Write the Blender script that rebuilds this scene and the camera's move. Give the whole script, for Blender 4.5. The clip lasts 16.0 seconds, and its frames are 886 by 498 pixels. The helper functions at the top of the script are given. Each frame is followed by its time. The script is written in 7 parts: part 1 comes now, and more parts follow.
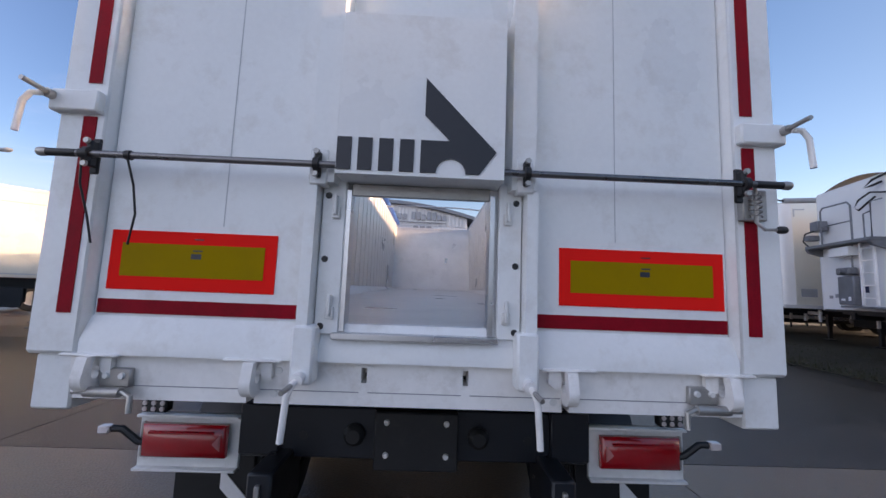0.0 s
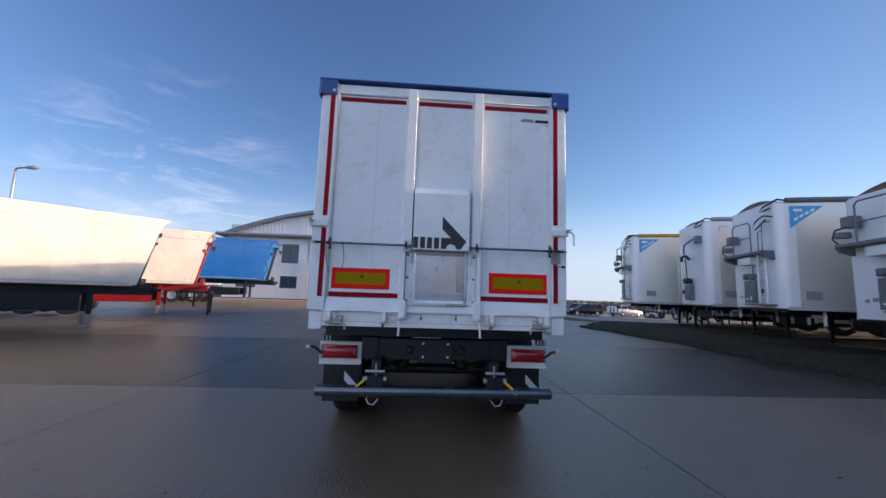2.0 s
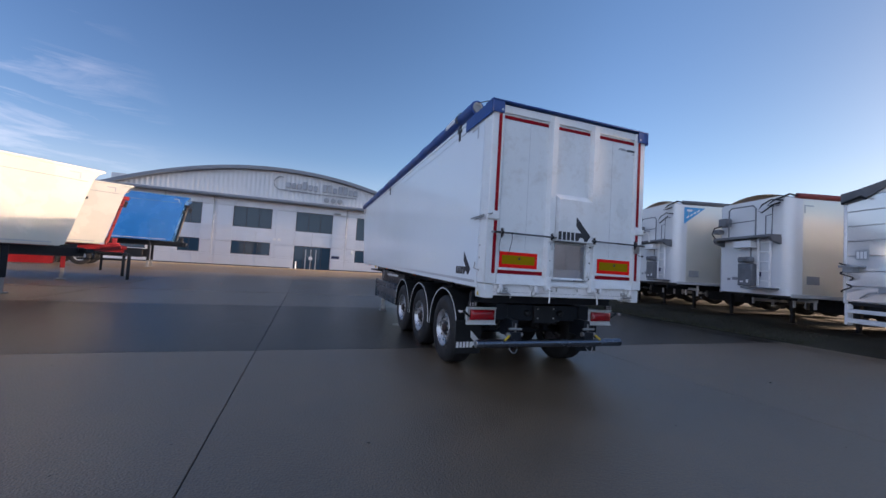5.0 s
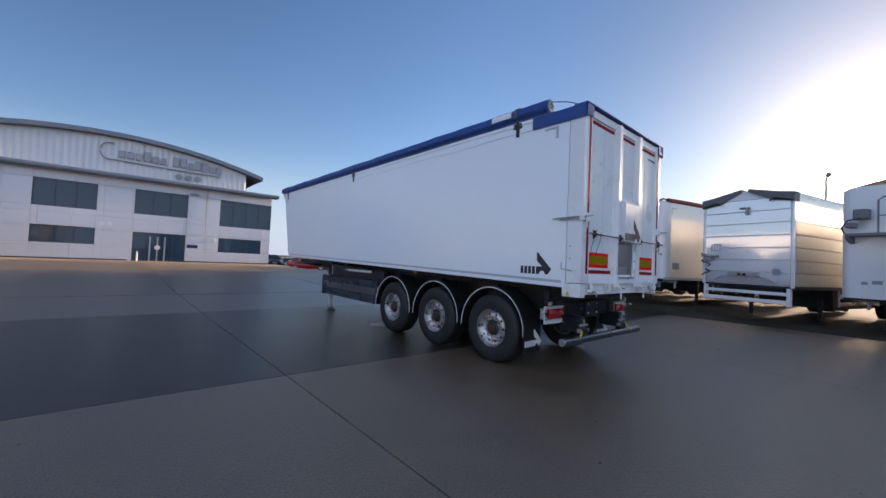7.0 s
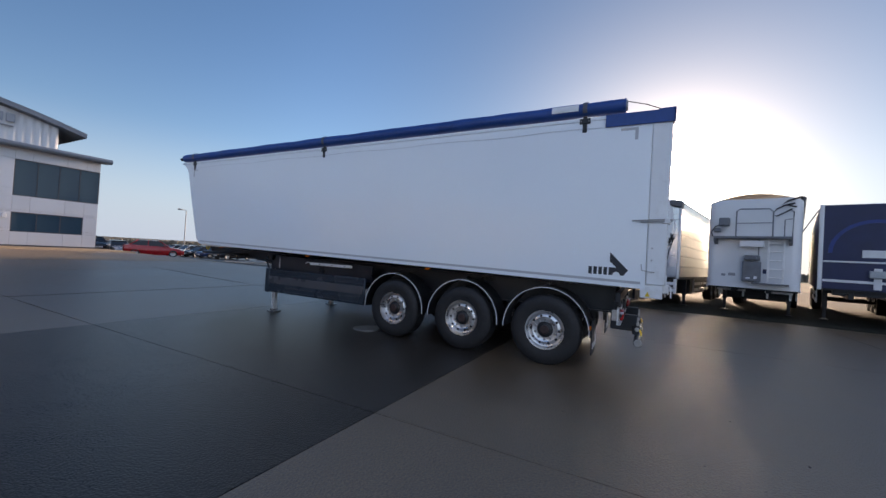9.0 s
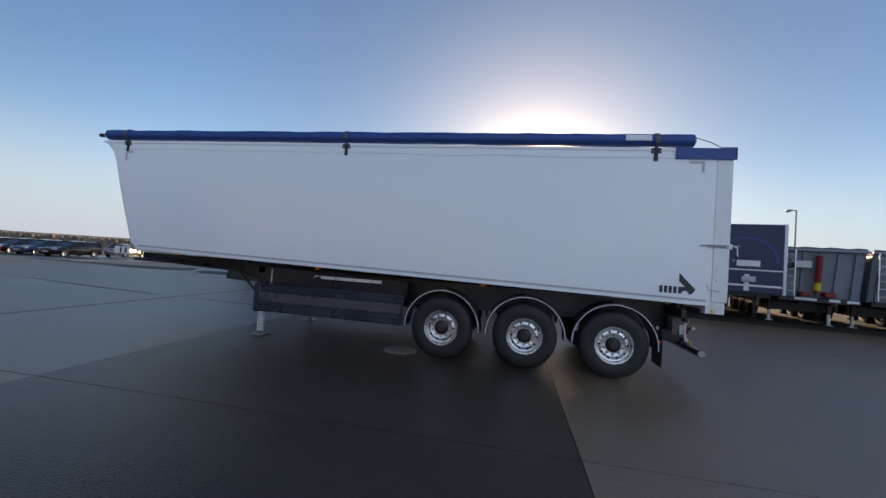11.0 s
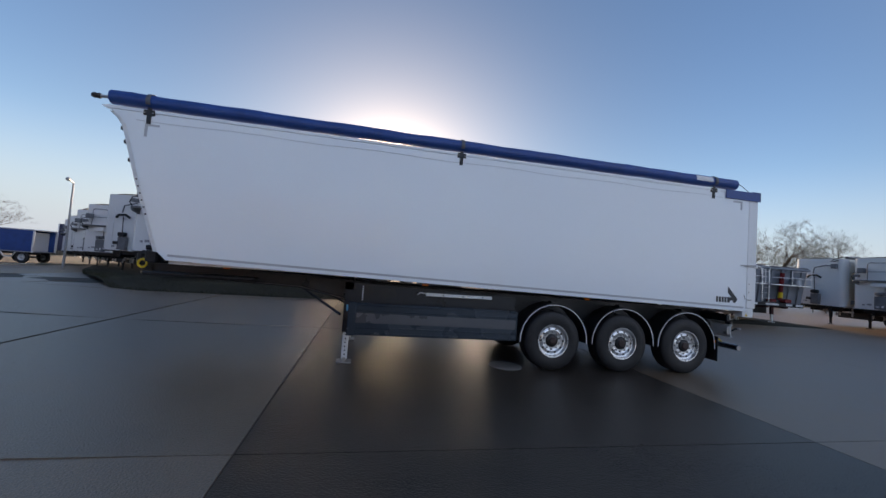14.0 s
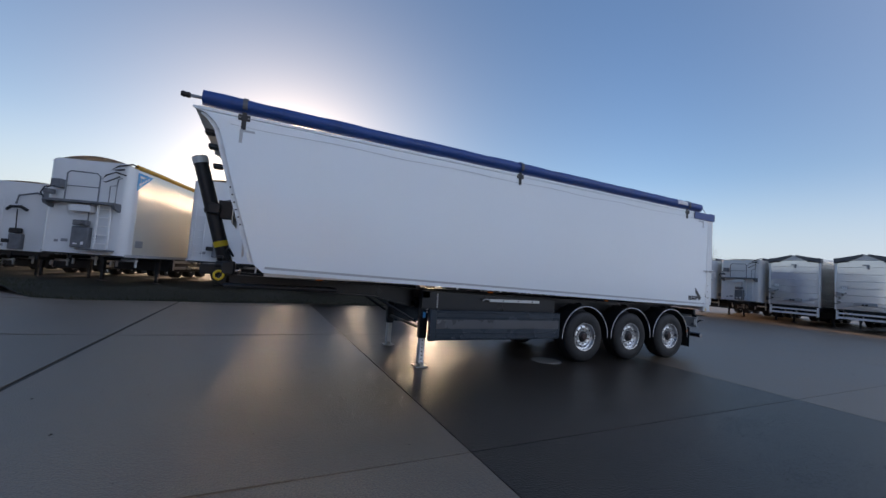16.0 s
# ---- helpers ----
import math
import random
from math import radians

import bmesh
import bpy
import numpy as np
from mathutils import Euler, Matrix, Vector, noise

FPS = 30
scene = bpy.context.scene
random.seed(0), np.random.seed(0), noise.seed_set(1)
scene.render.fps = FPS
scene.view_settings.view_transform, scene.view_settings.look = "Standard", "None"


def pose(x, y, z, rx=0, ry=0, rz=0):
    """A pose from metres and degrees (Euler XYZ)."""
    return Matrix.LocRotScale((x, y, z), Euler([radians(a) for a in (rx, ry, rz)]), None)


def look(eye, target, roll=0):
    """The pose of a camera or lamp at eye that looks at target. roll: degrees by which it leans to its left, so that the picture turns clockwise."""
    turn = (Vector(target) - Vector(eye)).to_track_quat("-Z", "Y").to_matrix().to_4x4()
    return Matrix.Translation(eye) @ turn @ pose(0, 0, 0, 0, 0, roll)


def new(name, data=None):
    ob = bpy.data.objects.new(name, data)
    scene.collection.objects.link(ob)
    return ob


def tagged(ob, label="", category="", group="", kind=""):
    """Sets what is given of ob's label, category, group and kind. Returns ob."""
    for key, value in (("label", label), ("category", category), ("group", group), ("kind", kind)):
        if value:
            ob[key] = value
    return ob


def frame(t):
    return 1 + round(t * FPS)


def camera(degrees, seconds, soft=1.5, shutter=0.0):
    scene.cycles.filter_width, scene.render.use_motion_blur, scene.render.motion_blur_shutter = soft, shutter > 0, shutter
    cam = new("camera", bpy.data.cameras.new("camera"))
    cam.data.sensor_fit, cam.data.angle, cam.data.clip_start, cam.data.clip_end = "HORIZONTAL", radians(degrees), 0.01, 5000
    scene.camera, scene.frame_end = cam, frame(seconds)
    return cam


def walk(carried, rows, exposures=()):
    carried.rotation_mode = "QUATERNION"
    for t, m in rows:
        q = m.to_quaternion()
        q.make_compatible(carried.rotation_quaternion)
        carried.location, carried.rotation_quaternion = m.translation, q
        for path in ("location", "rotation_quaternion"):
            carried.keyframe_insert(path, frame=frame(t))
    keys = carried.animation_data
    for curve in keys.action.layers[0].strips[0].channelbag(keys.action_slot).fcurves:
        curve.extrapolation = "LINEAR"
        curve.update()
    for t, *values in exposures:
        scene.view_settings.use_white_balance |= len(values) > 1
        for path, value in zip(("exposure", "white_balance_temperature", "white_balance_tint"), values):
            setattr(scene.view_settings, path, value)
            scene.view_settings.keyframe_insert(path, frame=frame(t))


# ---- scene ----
cam = camera(99.0, 16.0)
PATH = [
    (0, (0.042, 0.138, 1.593), (0.093, 2.127, 1.804), 2.2),
    (0.5, (0.038, -0.48, 1.574), (0.099, 1.505, 1.815), 1.9),
    (1, (-0.035, -1.098, 1.56), (0.045, 0.884, 1.814), 1.9),
    (1.5, (-0.086, -1.73, 1.54), (0.021, 0.252, 1.79), 1.9),
    (2, (-0.214, -2.304, 1.522), (-0.092, -0.322, 1.762), 1.9),
    (2.5, (-0.337, -2.74, 1.507), (-0.188, -0.755, 1.698), 1.8),
    (3, (-0.787, -3.041, 1.494), (-0.591, -1.056, 1.642), 2.0),
    (3.2, (-1.042, -3.08, 1.491), (-0.796, -1.1, 1.623), 2.6),
    (5.3, (-3.76, -2.684, 1.502), (-2.991, -0.84, 1.588), 3.0),
    (5.5, (-4.026, -2.556, 1.498), (-3.186, -0.743, 1.578), 2.7),
    (6, (-4.673, -2.118, 1.484), (-3.672, -0.388, 1.566), 2.6),
    (6.5, (-5.244, -1.609, 1.51), (-4.079, 0.015, 1.585), 2.6),
    (7, (-5.773, -1.037, 1.543), (-4.46, 0.471, 1.609), 2.6),
    (7.5, (-6.192, -0.45, 1.549), (-4.783, 0.969, 1.596), 2.6),
    (8, (-6.511, 0.223, 1.554), (-4.99, 1.521, 1.58), 2.7),
    (8.5, (-6.796, 0.934, 1.553), (-5.122, 2.028, 1.58), 3.1),
    (9, (-7.01, 1.669, 1.567), (-5.248, 2.614, 1.599), 3.4),
    (11.5, (-7.667, 5.399, 1.726), (-5.68, 5.626, 1.78), 4.0),
    (12, (-7.666, 6.163, 1.723), (-5.67, 6.272, 1.78), 4.1),
    (12.5, (-7.694, 6.922, 1.71), (-5.695, 6.91, 1.777), 4.2),
    (13, (-7.634, 7.656, 1.71), (-5.64, 7.524, 1.791), 4.3),
    (13.5, (-7.593, 8.424, 1.675), (-5.614, 8.15, 1.778), 4.3),
    (14, (-7.507, 9.159, 1.667), (-5.549, 8.765, 1.772), 4.3),
    (14.5, (-7.494, 9.904, 1.679), (-5.57, 9.369, 1.785), 4.3),
    (15, (-7.414, 10.624, 1.682), (-5.52, 9.994, 1.79), 4.2),
    (15.5, (-7.341, 11.355, 1.673), (-5.483, 10.623, 1.794), 4.1),
    (16, (-7.179, 12.044, 1.665), (-5.376, 11.188, 1.792), 4.0),
]
EXPOSURES = [(0, 1.48, 8200, 35), (0.5, 1.27, 7550, 34), (1.0, 1.18, 7250, 33), (2.0, 1.14, 7050, 31), (6.0, 1.12, 7250, 31), (9.0, 0.90, 7350, 29), (11.5, 0.88, 7700, 29), (16, 0.88, 7600, 29)]
walk(cam, [(t, look(eye, target, roll)) for t, eye, target, roll in PATH], EXPOSURES)

# ---- world and sun ----
SUN_AZ, SUN_EL = radians(93.0), radians(9.5)
SUN_DIR = Vector((math.sin(SUN_AZ) * math.cos(SUN_EL), math.cos(SUN_AZ) * math.cos(SUN_EL), math.sin(SUN_EL)))
world = bpy.data.worlds.new("world")
scene.world = world
world.use_nodes = True
wn, wl = world.node_tree.nodes, world.node_tree.links
wn.clear()
sky = wn.new("ShaderNodeTexSky")
sky.sky_type = "NISHITA"
sky.sun_disc = False
sky.sun_elevation, sky.sun_rotation = SUN_EL, SUN_AZ
sky.altitude, sky.air_density, sky.dust_density, sky.ozone_density = 50.0, 1.0, 0.05, 2.6
wtc = wn.new("ShaderNodeTexCoord")
wmap = wn.new("ShaderNodeMapping")
wmap.inputs["Rotation"].default_value = (0.0, 0.0, radians(-38))
wmap.inputs["Scale"].default_value = (1.2, 5.0, 12.0)
wnoise = wn.new("ShaderNodeTexNoise")
wnoise.inputs["Scale"].default_value = 1.7
wnoise.inputs["Detail"].default_value = 7.0
wnoise.inputs["Roughness"].default_value = 0.62
wnoise.inputs["Distortion"].default_value = 0.6
wramp = wn.new("ShaderNodeValToRGB")
wramp.color_ramp.elements[0].position, wramp.color_ramp.elements[1].position = 0.50, 0.80
wramp.color_ramp.elements[1].color = (0.34, 0.34, 0.34, 1)
wmix = wn.new("ShaderNodeMixRGB")
wmix.inputs[2].default_value = (5.5, 5.8, 6.3, 1)
wbg = wn.new("ShaderNodeBackground")
wbg.inputs["Strength"].default_value = 0.125
wout = wn.new("ShaderNodeOutputWorld")
wl.new(wtc.outputs["Generated"], wmap.inputs["Vector"])
wl.new(wmap.outputs["Vector"], wnoise.inputs["Vector"])
wl.new(wnoise.outputs["Fac"], wramp.inputs["Fac"])
wdot = wn.new("ShaderNodeVectorMath")
wdot.operation = "DOT_PRODUCT"
wdot.inputs[1].default_value = (math.sin(radians(-33)) * 0.975, math.cos(radians(-33)) * 0.975, 0.20)
wl.new(wtc.outputs["Generated"], wdot.inputs[0])
warea = wn.new("ShaderNodeMapRange")
warea.inputs["From Min"].default_value, warea.inputs["From Max"].default_value = 0.955, 0.997
wl.new(wdot.outputs["Value"], warea.inputs["Value"])
wfac = wn.new("ShaderNodeMath")
wfac.operation = "MULTIPLY"
wl.new(wramp.outputs["Color"], wfac.inputs[0])
wl.new(warea.outputs[0], wfac.inputs[1])
wl.new(wfac.outputs[0], wmix.inputs["Fac"])
wsat = wn.new("ShaderNodeHueSaturation")
wsat.inputs["Saturation"].default_value = 1.14
wsat.inputs["Value"].default_value = 0.91
wl.new(sky.outputs["Color"], wsat.inputs["Color"])
# greyer, thinner blue on the sun's side
wside = wn.new("ShaderNodeVectorMath")
wside.operation = "DOT_PRODUCT"
wside.inputs[1].default_value = SUN_DIR
wl.new(wtc.outputs["Generated"], wside.inputs[0])
wnear = wn.new("ShaderNodeMapRange")
wnear.interpolation_type = "SMOOTHSTEP"
wnear.inputs["From Min"].default_value, wnear.inputs["From Max"].default_value = 0.60, 0.97
wl.new(wside.outputs["Value"], wnear.inputs["Value"])
wgrey = wn.new("ShaderNodeMixRGB")
wgrey.blend_type = "MULTIPLY"
wgrey.inputs[2].default_value = (0.80, 0.76, 0.72, 1)
wl.new(wnear.outputs[0], wgrey.inputs["Fac"])
wl.new(wsat.outputs["Color"], wgrey.inputs[1])
# deeper blue to the north-west, away from the sun
wdeep = wn.new("ShaderNodeVectorMath")
wdeep.operation = "DOT_PRODUCT"
wdeep.inputs[1].default_value = (-0.62, 0.52, 0.59)
wl.new(wtc.outputs["Generated"], wdeep.inputs[0])
wdeeper = wn.new("ShaderNodeMapRange")
wdeeper.interpolation_type = "SMOOTHSTEP"
wdeeper.inputs["From Min"].default_value, wdeeper.inputs["From Max"].default_value = 0.45, 1.0
wdeeper.inputs["To Max"].default_value = 1.0
wl.new(wdeep.outputs["Value"], wdeeper.inputs["Value"])
wdark = wn.new("ShaderNodeMixRGB")
wdark.blend_type = "MULTIPLY"
wdark.inputs[2].default_value = (0.72, 0.76, 0.84, 1)
wl.new(wdeeper.outputs[0], wdark.inputs["Fac"])
wl.new(wgrey.outputs["Color"], wdark.inputs[1])
# pale blue haze low over the horizon
wxyz = wn.new("ShaderNodeSeparateXYZ")
wl.new(wtc.outputs["Generated"], wxyz.inputs[0])
wlow = wn.new("ShaderNodeMapRange")
wlow.interpolation_type = "SMOOTHSTEP"
wlow.inputs["From Min"].default_value, wlow.inputs["From Max"].default_value = 0.0, 0.26
wlow.inputs["To Min"].default_value, wlow.inputs["To Max"].default_value = 0.9, 0.0
wl.new(wxyz.outputs["Z"], wlow.inputs["Value"])
whaze = wn.new("ShaderNodeMixRGB")
whaze.inputs[2].default_value = (2.1, 2.7, 3.7, 1)
wl.new(wlow.outputs[0], whaze.inputs["Fac"])
wl.new(wdark.outputs["Color"], whaze.inputs[1])
wl.new(whaze.outputs["Color"], wmix.inputs[1])
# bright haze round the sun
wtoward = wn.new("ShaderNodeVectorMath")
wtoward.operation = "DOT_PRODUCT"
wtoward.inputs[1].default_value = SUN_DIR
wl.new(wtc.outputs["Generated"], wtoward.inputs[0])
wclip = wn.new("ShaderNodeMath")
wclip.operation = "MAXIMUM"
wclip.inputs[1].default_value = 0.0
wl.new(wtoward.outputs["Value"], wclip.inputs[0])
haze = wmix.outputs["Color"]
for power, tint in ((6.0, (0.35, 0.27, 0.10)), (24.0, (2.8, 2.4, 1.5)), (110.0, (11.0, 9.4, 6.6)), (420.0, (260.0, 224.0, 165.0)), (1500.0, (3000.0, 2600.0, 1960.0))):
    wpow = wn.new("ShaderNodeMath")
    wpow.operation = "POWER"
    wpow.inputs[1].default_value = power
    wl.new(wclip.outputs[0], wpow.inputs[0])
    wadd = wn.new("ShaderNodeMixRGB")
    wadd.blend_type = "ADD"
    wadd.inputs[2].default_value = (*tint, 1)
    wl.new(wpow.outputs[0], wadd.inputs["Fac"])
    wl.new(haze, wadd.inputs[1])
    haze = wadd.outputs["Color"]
# the air just above the horizon, less violet
wsplit = wn.new("ShaderNodeSeparateXYZ")
wl.new(wtc.outputs["Generated"], wsplit.inputs[0])
wrim = wn.new("ShaderNodeMapRange")
wrim.inputs["From Min"].default_value, wrim.inputs["From Max"].default_value = 0.22, 0.0
wl.new(wsplit.outputs["Z"], wrim.inputs["Value"])
wrose = wn.new("ShaderNodeMixRGB")
wrose.blend_type = "MULTIPLY"
wrose.inputs[2].default_value = (0.88, 1.0, 0.95, 1)
wl.new(wrim.outputs[0], wrose.inputs["Fac"])
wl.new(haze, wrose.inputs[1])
haze = wrose.outputs["Color"]
# added fill: unseen south-west sky brightened to light the trailer's side and tailgate
wsouthwest = wn.new("ShaderNodeVectorMath")
wsouthwest.operation = "DOT_PRODUCT"
wsouthwest.inputs[1].default_value = (-0.68, -0.60, 0.42)
wl.new(wtc.outputs["Generated"], wsouthwest.inputs[0])
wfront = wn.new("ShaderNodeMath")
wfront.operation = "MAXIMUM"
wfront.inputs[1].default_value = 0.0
wl.new(wsouthwest.outputs["Value"], wfront.inputs[0])
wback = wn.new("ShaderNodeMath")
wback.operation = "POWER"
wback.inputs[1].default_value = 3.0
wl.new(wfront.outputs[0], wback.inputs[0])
wfill = wn.new("ShaderNodeMixRGB")
wfill.blend_type = "ADD"
wfill.inputs[2].default_value = (2.2, 2.75, 3.4, 1)
wl.new(wback.outputs[0], wfill.inputs["Fac"])
wl.new(haze, wfill.inputs[1])
wl.new(wfill.outputs["Color"], wbg.inputs["Color"])
wl.new(wbg.outputs["Background"], wout.inputs["Surface"])
sun = new("sun", bpy.data.lights.new("sun", "SUN"))
sun.data.energy, sun.data.angle, sun.data.color = 1.7, radians(0.55), (1.0, 0.82, 0.60)
sun.matrix_world = look(SUN_DIR * 200, (0, 0, 0))

# ---- materials ----


def material(name, color, rough=0.5, metal=0.0, var=0.12, scale=3.0, bump=0.0, fine=60.0, rough_var=0.1, dirt=None, dirt_amount=0.0, coat=0.0, spread=0.0, emit=0.0, ior=1.45):
    """A principled surface with stains at a large scale, grain at a fine one, and dirt in patches."""
    m = bpy.data.materials.new(name)
    m.use_nodes = True
    n, l = m.node_tree.nodes, m.node_tree.links
    b = n["Principled BSDF"]
    b.inputs["Metallic"].default_value = metal
    b.inputs["IOR"].default_value = ior
    if coat:
        b.inputs["Coat Weight"].default_value = coat
        b.inputs["Coat Roughness"].default_value = 0.06
    tc = n.new("ShaderNodeTexCoord")
    big, small = n.new("ShaderNodeTexNoise"), n.new("ShaderNodeTexNoise")
    big.inputs["Scale"].default_value, small.inputs["Scale"].default_value = scale, fine
    big.inputs["Detail"].default_value, small.inputs["Detail"].default_value = 6.0, 3.0
    for t in (big, small):
        l.new(tc.outputs["Object"], t.inputs["Vector"])
    both = n.new("ShaderNodeMath")
    both.operation = "ADD"
    half = n.new("ShaderNodeMath")
    half.operation = "MULTIPLY"
    half.inputs[1].default_value = 0.4
    l.new(small.outputs["Fac"], half.inputs[0])
    l.new(big.outputs["Fac"], both.inputs[0])
    l.new(half.outputs[0], both.inputs[1])
    span = n.new("ShaderNodeMapRange")
    span.inputs["From Min"].default_value, span.inputs["From Max"].default_value = 0.45, 0.95
    span.inputs["To Min"].default_value, span.inputs["To Max"].default_value = 1.0 - var, 1.0 + var
    l.new(both.outputs[0], span.inputs["Value"])
    tint = n.new("ShaderNodeHueSaturation")
    tint.inputs["Color"].default_value = (*color, 1)
    last = span.outputs[0]
    if spread:
        info = n.new("ShaderNodeObjectInfo")
        own = n.new("ShaderNodeMapRange")
        own.inputs["To Min"].default_value, own.inputs["To Max"].default_value = 1.0 - spread, 1.0 + spread
        l.new(info.outputs["Random"], own.inputs["Value"])
        times = n.new("ShaderNodeMath")
        times.operation = "MULTIPLY"
        l.new(last, times.inputs[0])
        l.new(own.outputs[0], times.inputs[1])
        last = times.outputs[0]
    l.new(last, tint.inputs["Value"])
    out = tint.outputs["Color"]
    if dirt:
        spots = n.new("ShaderNodeTexNoise")
        spots.inputs["Scale"].default_value, spots.inputs["Detail"].default_value = scale * 2.3, 8.0
        spots.inputs["Roughness"].default_value = 0.7
        l.new(tc.outputs["Object"], spots.inputs["Vector"])
        ramp = n.new("ShaderNodeMapRange")
        ramp.inputs["From Min"].default_value, ramp.inputs["From Max"].default_value = 0.52, 0.72
        ramp.inputs["To Max"].default_value = dirt_amount
        l.new(spots.outputs["Fac"], ramp.inputs["Value"])
        mix = n.new("ShaderNodeMixRGB")
        mix.inputs[2].default_value = (*dirt, 1)
        l.new(ramp.outputs[0], mix.inputs["Fac"])
        l.new(out, mix.inputs[1])
        out = mix.outputs["Color"]
    l.new(out, b.inputs["Base Color"])
    if emit:
        l.new(out, b.inputs["Emission Color"])
        b.inputs["Emission Strength"].default_value = emit
    rr = n.new("ShaderNodeMapRange")
    rr.inputs["From Min"].default_value, rr.inputs["From Max"].default_value = 0.3, 0.7
    rr.inputs["To Min"].default_value, rr.inputs["To Max"].default_value = max(0.02, rough - rough_var), min(1.0, rough + rough_var)
    l.new(big.outputs["Fac"], rr.inputs["Value"])
    l.new(rr.outputs[0], b.inputs["Roughness"])
    if bump:
        bp = n.new("ShaderNodeBump")
        bp.inputs["Strength"].default_value, bp.inputs["Distance"].default_value = bump, 0.004
        l.new(small.outputs["Fac"], bp.inputs["Height"])
        l.new(bp.outputs["Normal"], b.inputs["Normal"])
    return m


def wet_concrete(name, color, wet, dry, rough_wet, rough_dry, ior, relief, bay_spread=0.10):
    """Brushed concrete after rain: each bay has dried by its own amount; exposed pebbles, pale dry specks and dark damp stains."""
    m = bpy.data.materials.new(name)
    m.use_nodes = True
    n, l = m.node_tree.nodes, m.node_tree.links
    b = n["Principled BSDF"]
    geo = n.new("ShaderNodeNewGeometry")

    def noise(scale, detail, rough):
        t = n.new("ShaderNodeTexNoise")
        t.inputs["Scale"].default_value, t.inputs["Detail"].default_value, t.inputs["Roughness"].default_value = scale, detail, rough
        l.new(geo.outputs["Position"], t.inputs["Vector"])
        return t.outputs["Fac"]

    def span(value, a0, a1, b0, b1):
        r = n.new("ShaderNodeMapRange")
        r.inputs["From Min"].default_value, r.inputs["From Max"].default_value = a0, a1
        r.inputs["To Min"].default_value, r.inputs["To Max"].default_value = b0, b1
        l.new(value, r.inputs["Value"])
        return r.outputs[0]

    def calc(op, p, q):
        k = n.new("ShaderNodeMath")
        k.operation = op
        l.new(p, k.inputs[0])
        if isinstance(q, float):
            k.inputs[1].default_value = q
        else:
            l.new(q, k.inputs[1])
        return k.outputs[0]

    patch, blot, stone, grain = noise(0.22, 4.0, 0.5), noise(1.3, 6.0, 0.6), noise(52.0, 3.0, 0.6), noise(150.0, 3.0, 0.7)
    pebble = n.new("ShaderNodeTexVoronoi")
    pebble.inputs["Scale"].default_value = 64.0
    pebble.inputs["Randomness"].default_value = 1.0
    l.new(geo.outputs["Position"], pebble.inputs["Vector"])
    info = n.new("ShaderNodeObjectInfo")
    bay = span(info.outputs["Random"], 0.0, 1.0, -bay_spread, bay_spread)
    damp = calc("ADD", calc("ADD", calc("MULTIPLY", patch, 0.55), calc("MULTIPLY", blot, 0.45)), bay)
    film = span(damp, 0.30, 0.72, 0.0, 1.0)
    mix = n.new("ShaderNodeMixRGB")
    mix.inputs[1].default_value = (*[c * wet for c in color], 1)
    mix.inputs[2].default_value = (*[c * dry for c in color], 1)
    l.new(film, mix.inputs["Fac"])
    hsv = n.new("ShaderNodeHueSaturation")
    l.new(mix.outputs["Color"], hsv.inputs["Color"])
    l.new(calc("MULTIPLY", span(stone, 0.25, 0.75, 0.45, 1.55), span(grain, 0.25, 0.75, 0.65, 1.35)), hsv.inputs["Value"])
    l.new(hsv.outputs["Color"], b.inputs["Base Color"])
    l.new(calc("ADD", span(film, 0.0, 1.0, rough_wet, rough_dry), span(stone, 0.3, 0.7, -0.05, 0.05)), b.inputs["Roughness"])
    b.inputs["IOR"].default_value = ior
    bp = n.new("ShaderNodeBump")
    bp.inputs["Strength"].default_value, bp.inputs["Distance"].default_value = 1.0, relief
    l.new(calc("ADD", pebble.outputs["Distance"], stone), bp.inputs["Height"])
    bp2 = n.new("ShaderNodeBump")
    bp2.inputs["Strength"].default_value, bp2.inputs["Distance"].default_value = 0.10, 0.02
    l.new(blot, bp2.inputs["Height"])
    l.new(bp.outputs["Normal"], bp2.inputs["Normal"])
    l.new(bp2.outputs["Normal"], b.inputs["Normal"])
    return m


def glass(name, color, rough=0.03, trans=0.0):
    m = bpy.data.materials.new(name)
    m.use_nodes = True
    b = m.node_tree.nodes["Principled BSDF"]
    b.inputs["Base Color"].default_value = (*color, 1)
    b.inputs["Roughness"].default_value = rough
    b.inputs["Transmission Weight"].default_value = trans
    b.inputs["IOR"].default_value = 1.5
    return m


# wettest concrete; its colour also carries some of the trailer's shadow
M_CONCRETE = wet_concrete("wet_concrete", (0.30, 0.24, 0.19), 0.06, 0.18, 0.27, 0.36, 1.34, 0.0032)
M_DAMP = wet_concrete("damp_concrete", (0.37, 0.253, 0.158), 0.20, 0.50, 0.34, 0.46, 2.0, 0.0040)
M_SHEEN = wet_concrete("rain_filmed_concrete", (0.40, 0.25, 0.135), 0.18, 0.48, 0.36, 0.48, 2.0, 0.0040)
M_DRY = wet_concrete("dry_tan_concrete", (0.36, 0.25, 0.16), 0.55, 0.95, 0.45, 0.60, 1.45, 0.0030)
M_JOINT = material("joint_filler", (0.030, 0.026, 0.022), 0.7, var=0.3, scale=4)
M_DRAIN = material("worn_iron_cover", (0.30, 0.29, 0.27), 0.38, metal=0.5, var=0.2, scale=9, bump=0.2)
M_GRIT = material("grit", (0.06, 0.05, 0.04), 0.8, var=0.5, scale=9)
M_GRASS = material("grass_soil", (0.024, 0.022, 0.012), 0.95, var=0.5, scale=0.6, bump=0.8, fine=25, dirt=(0.030, 0.023, 0.015), dirt_amount=0.8)
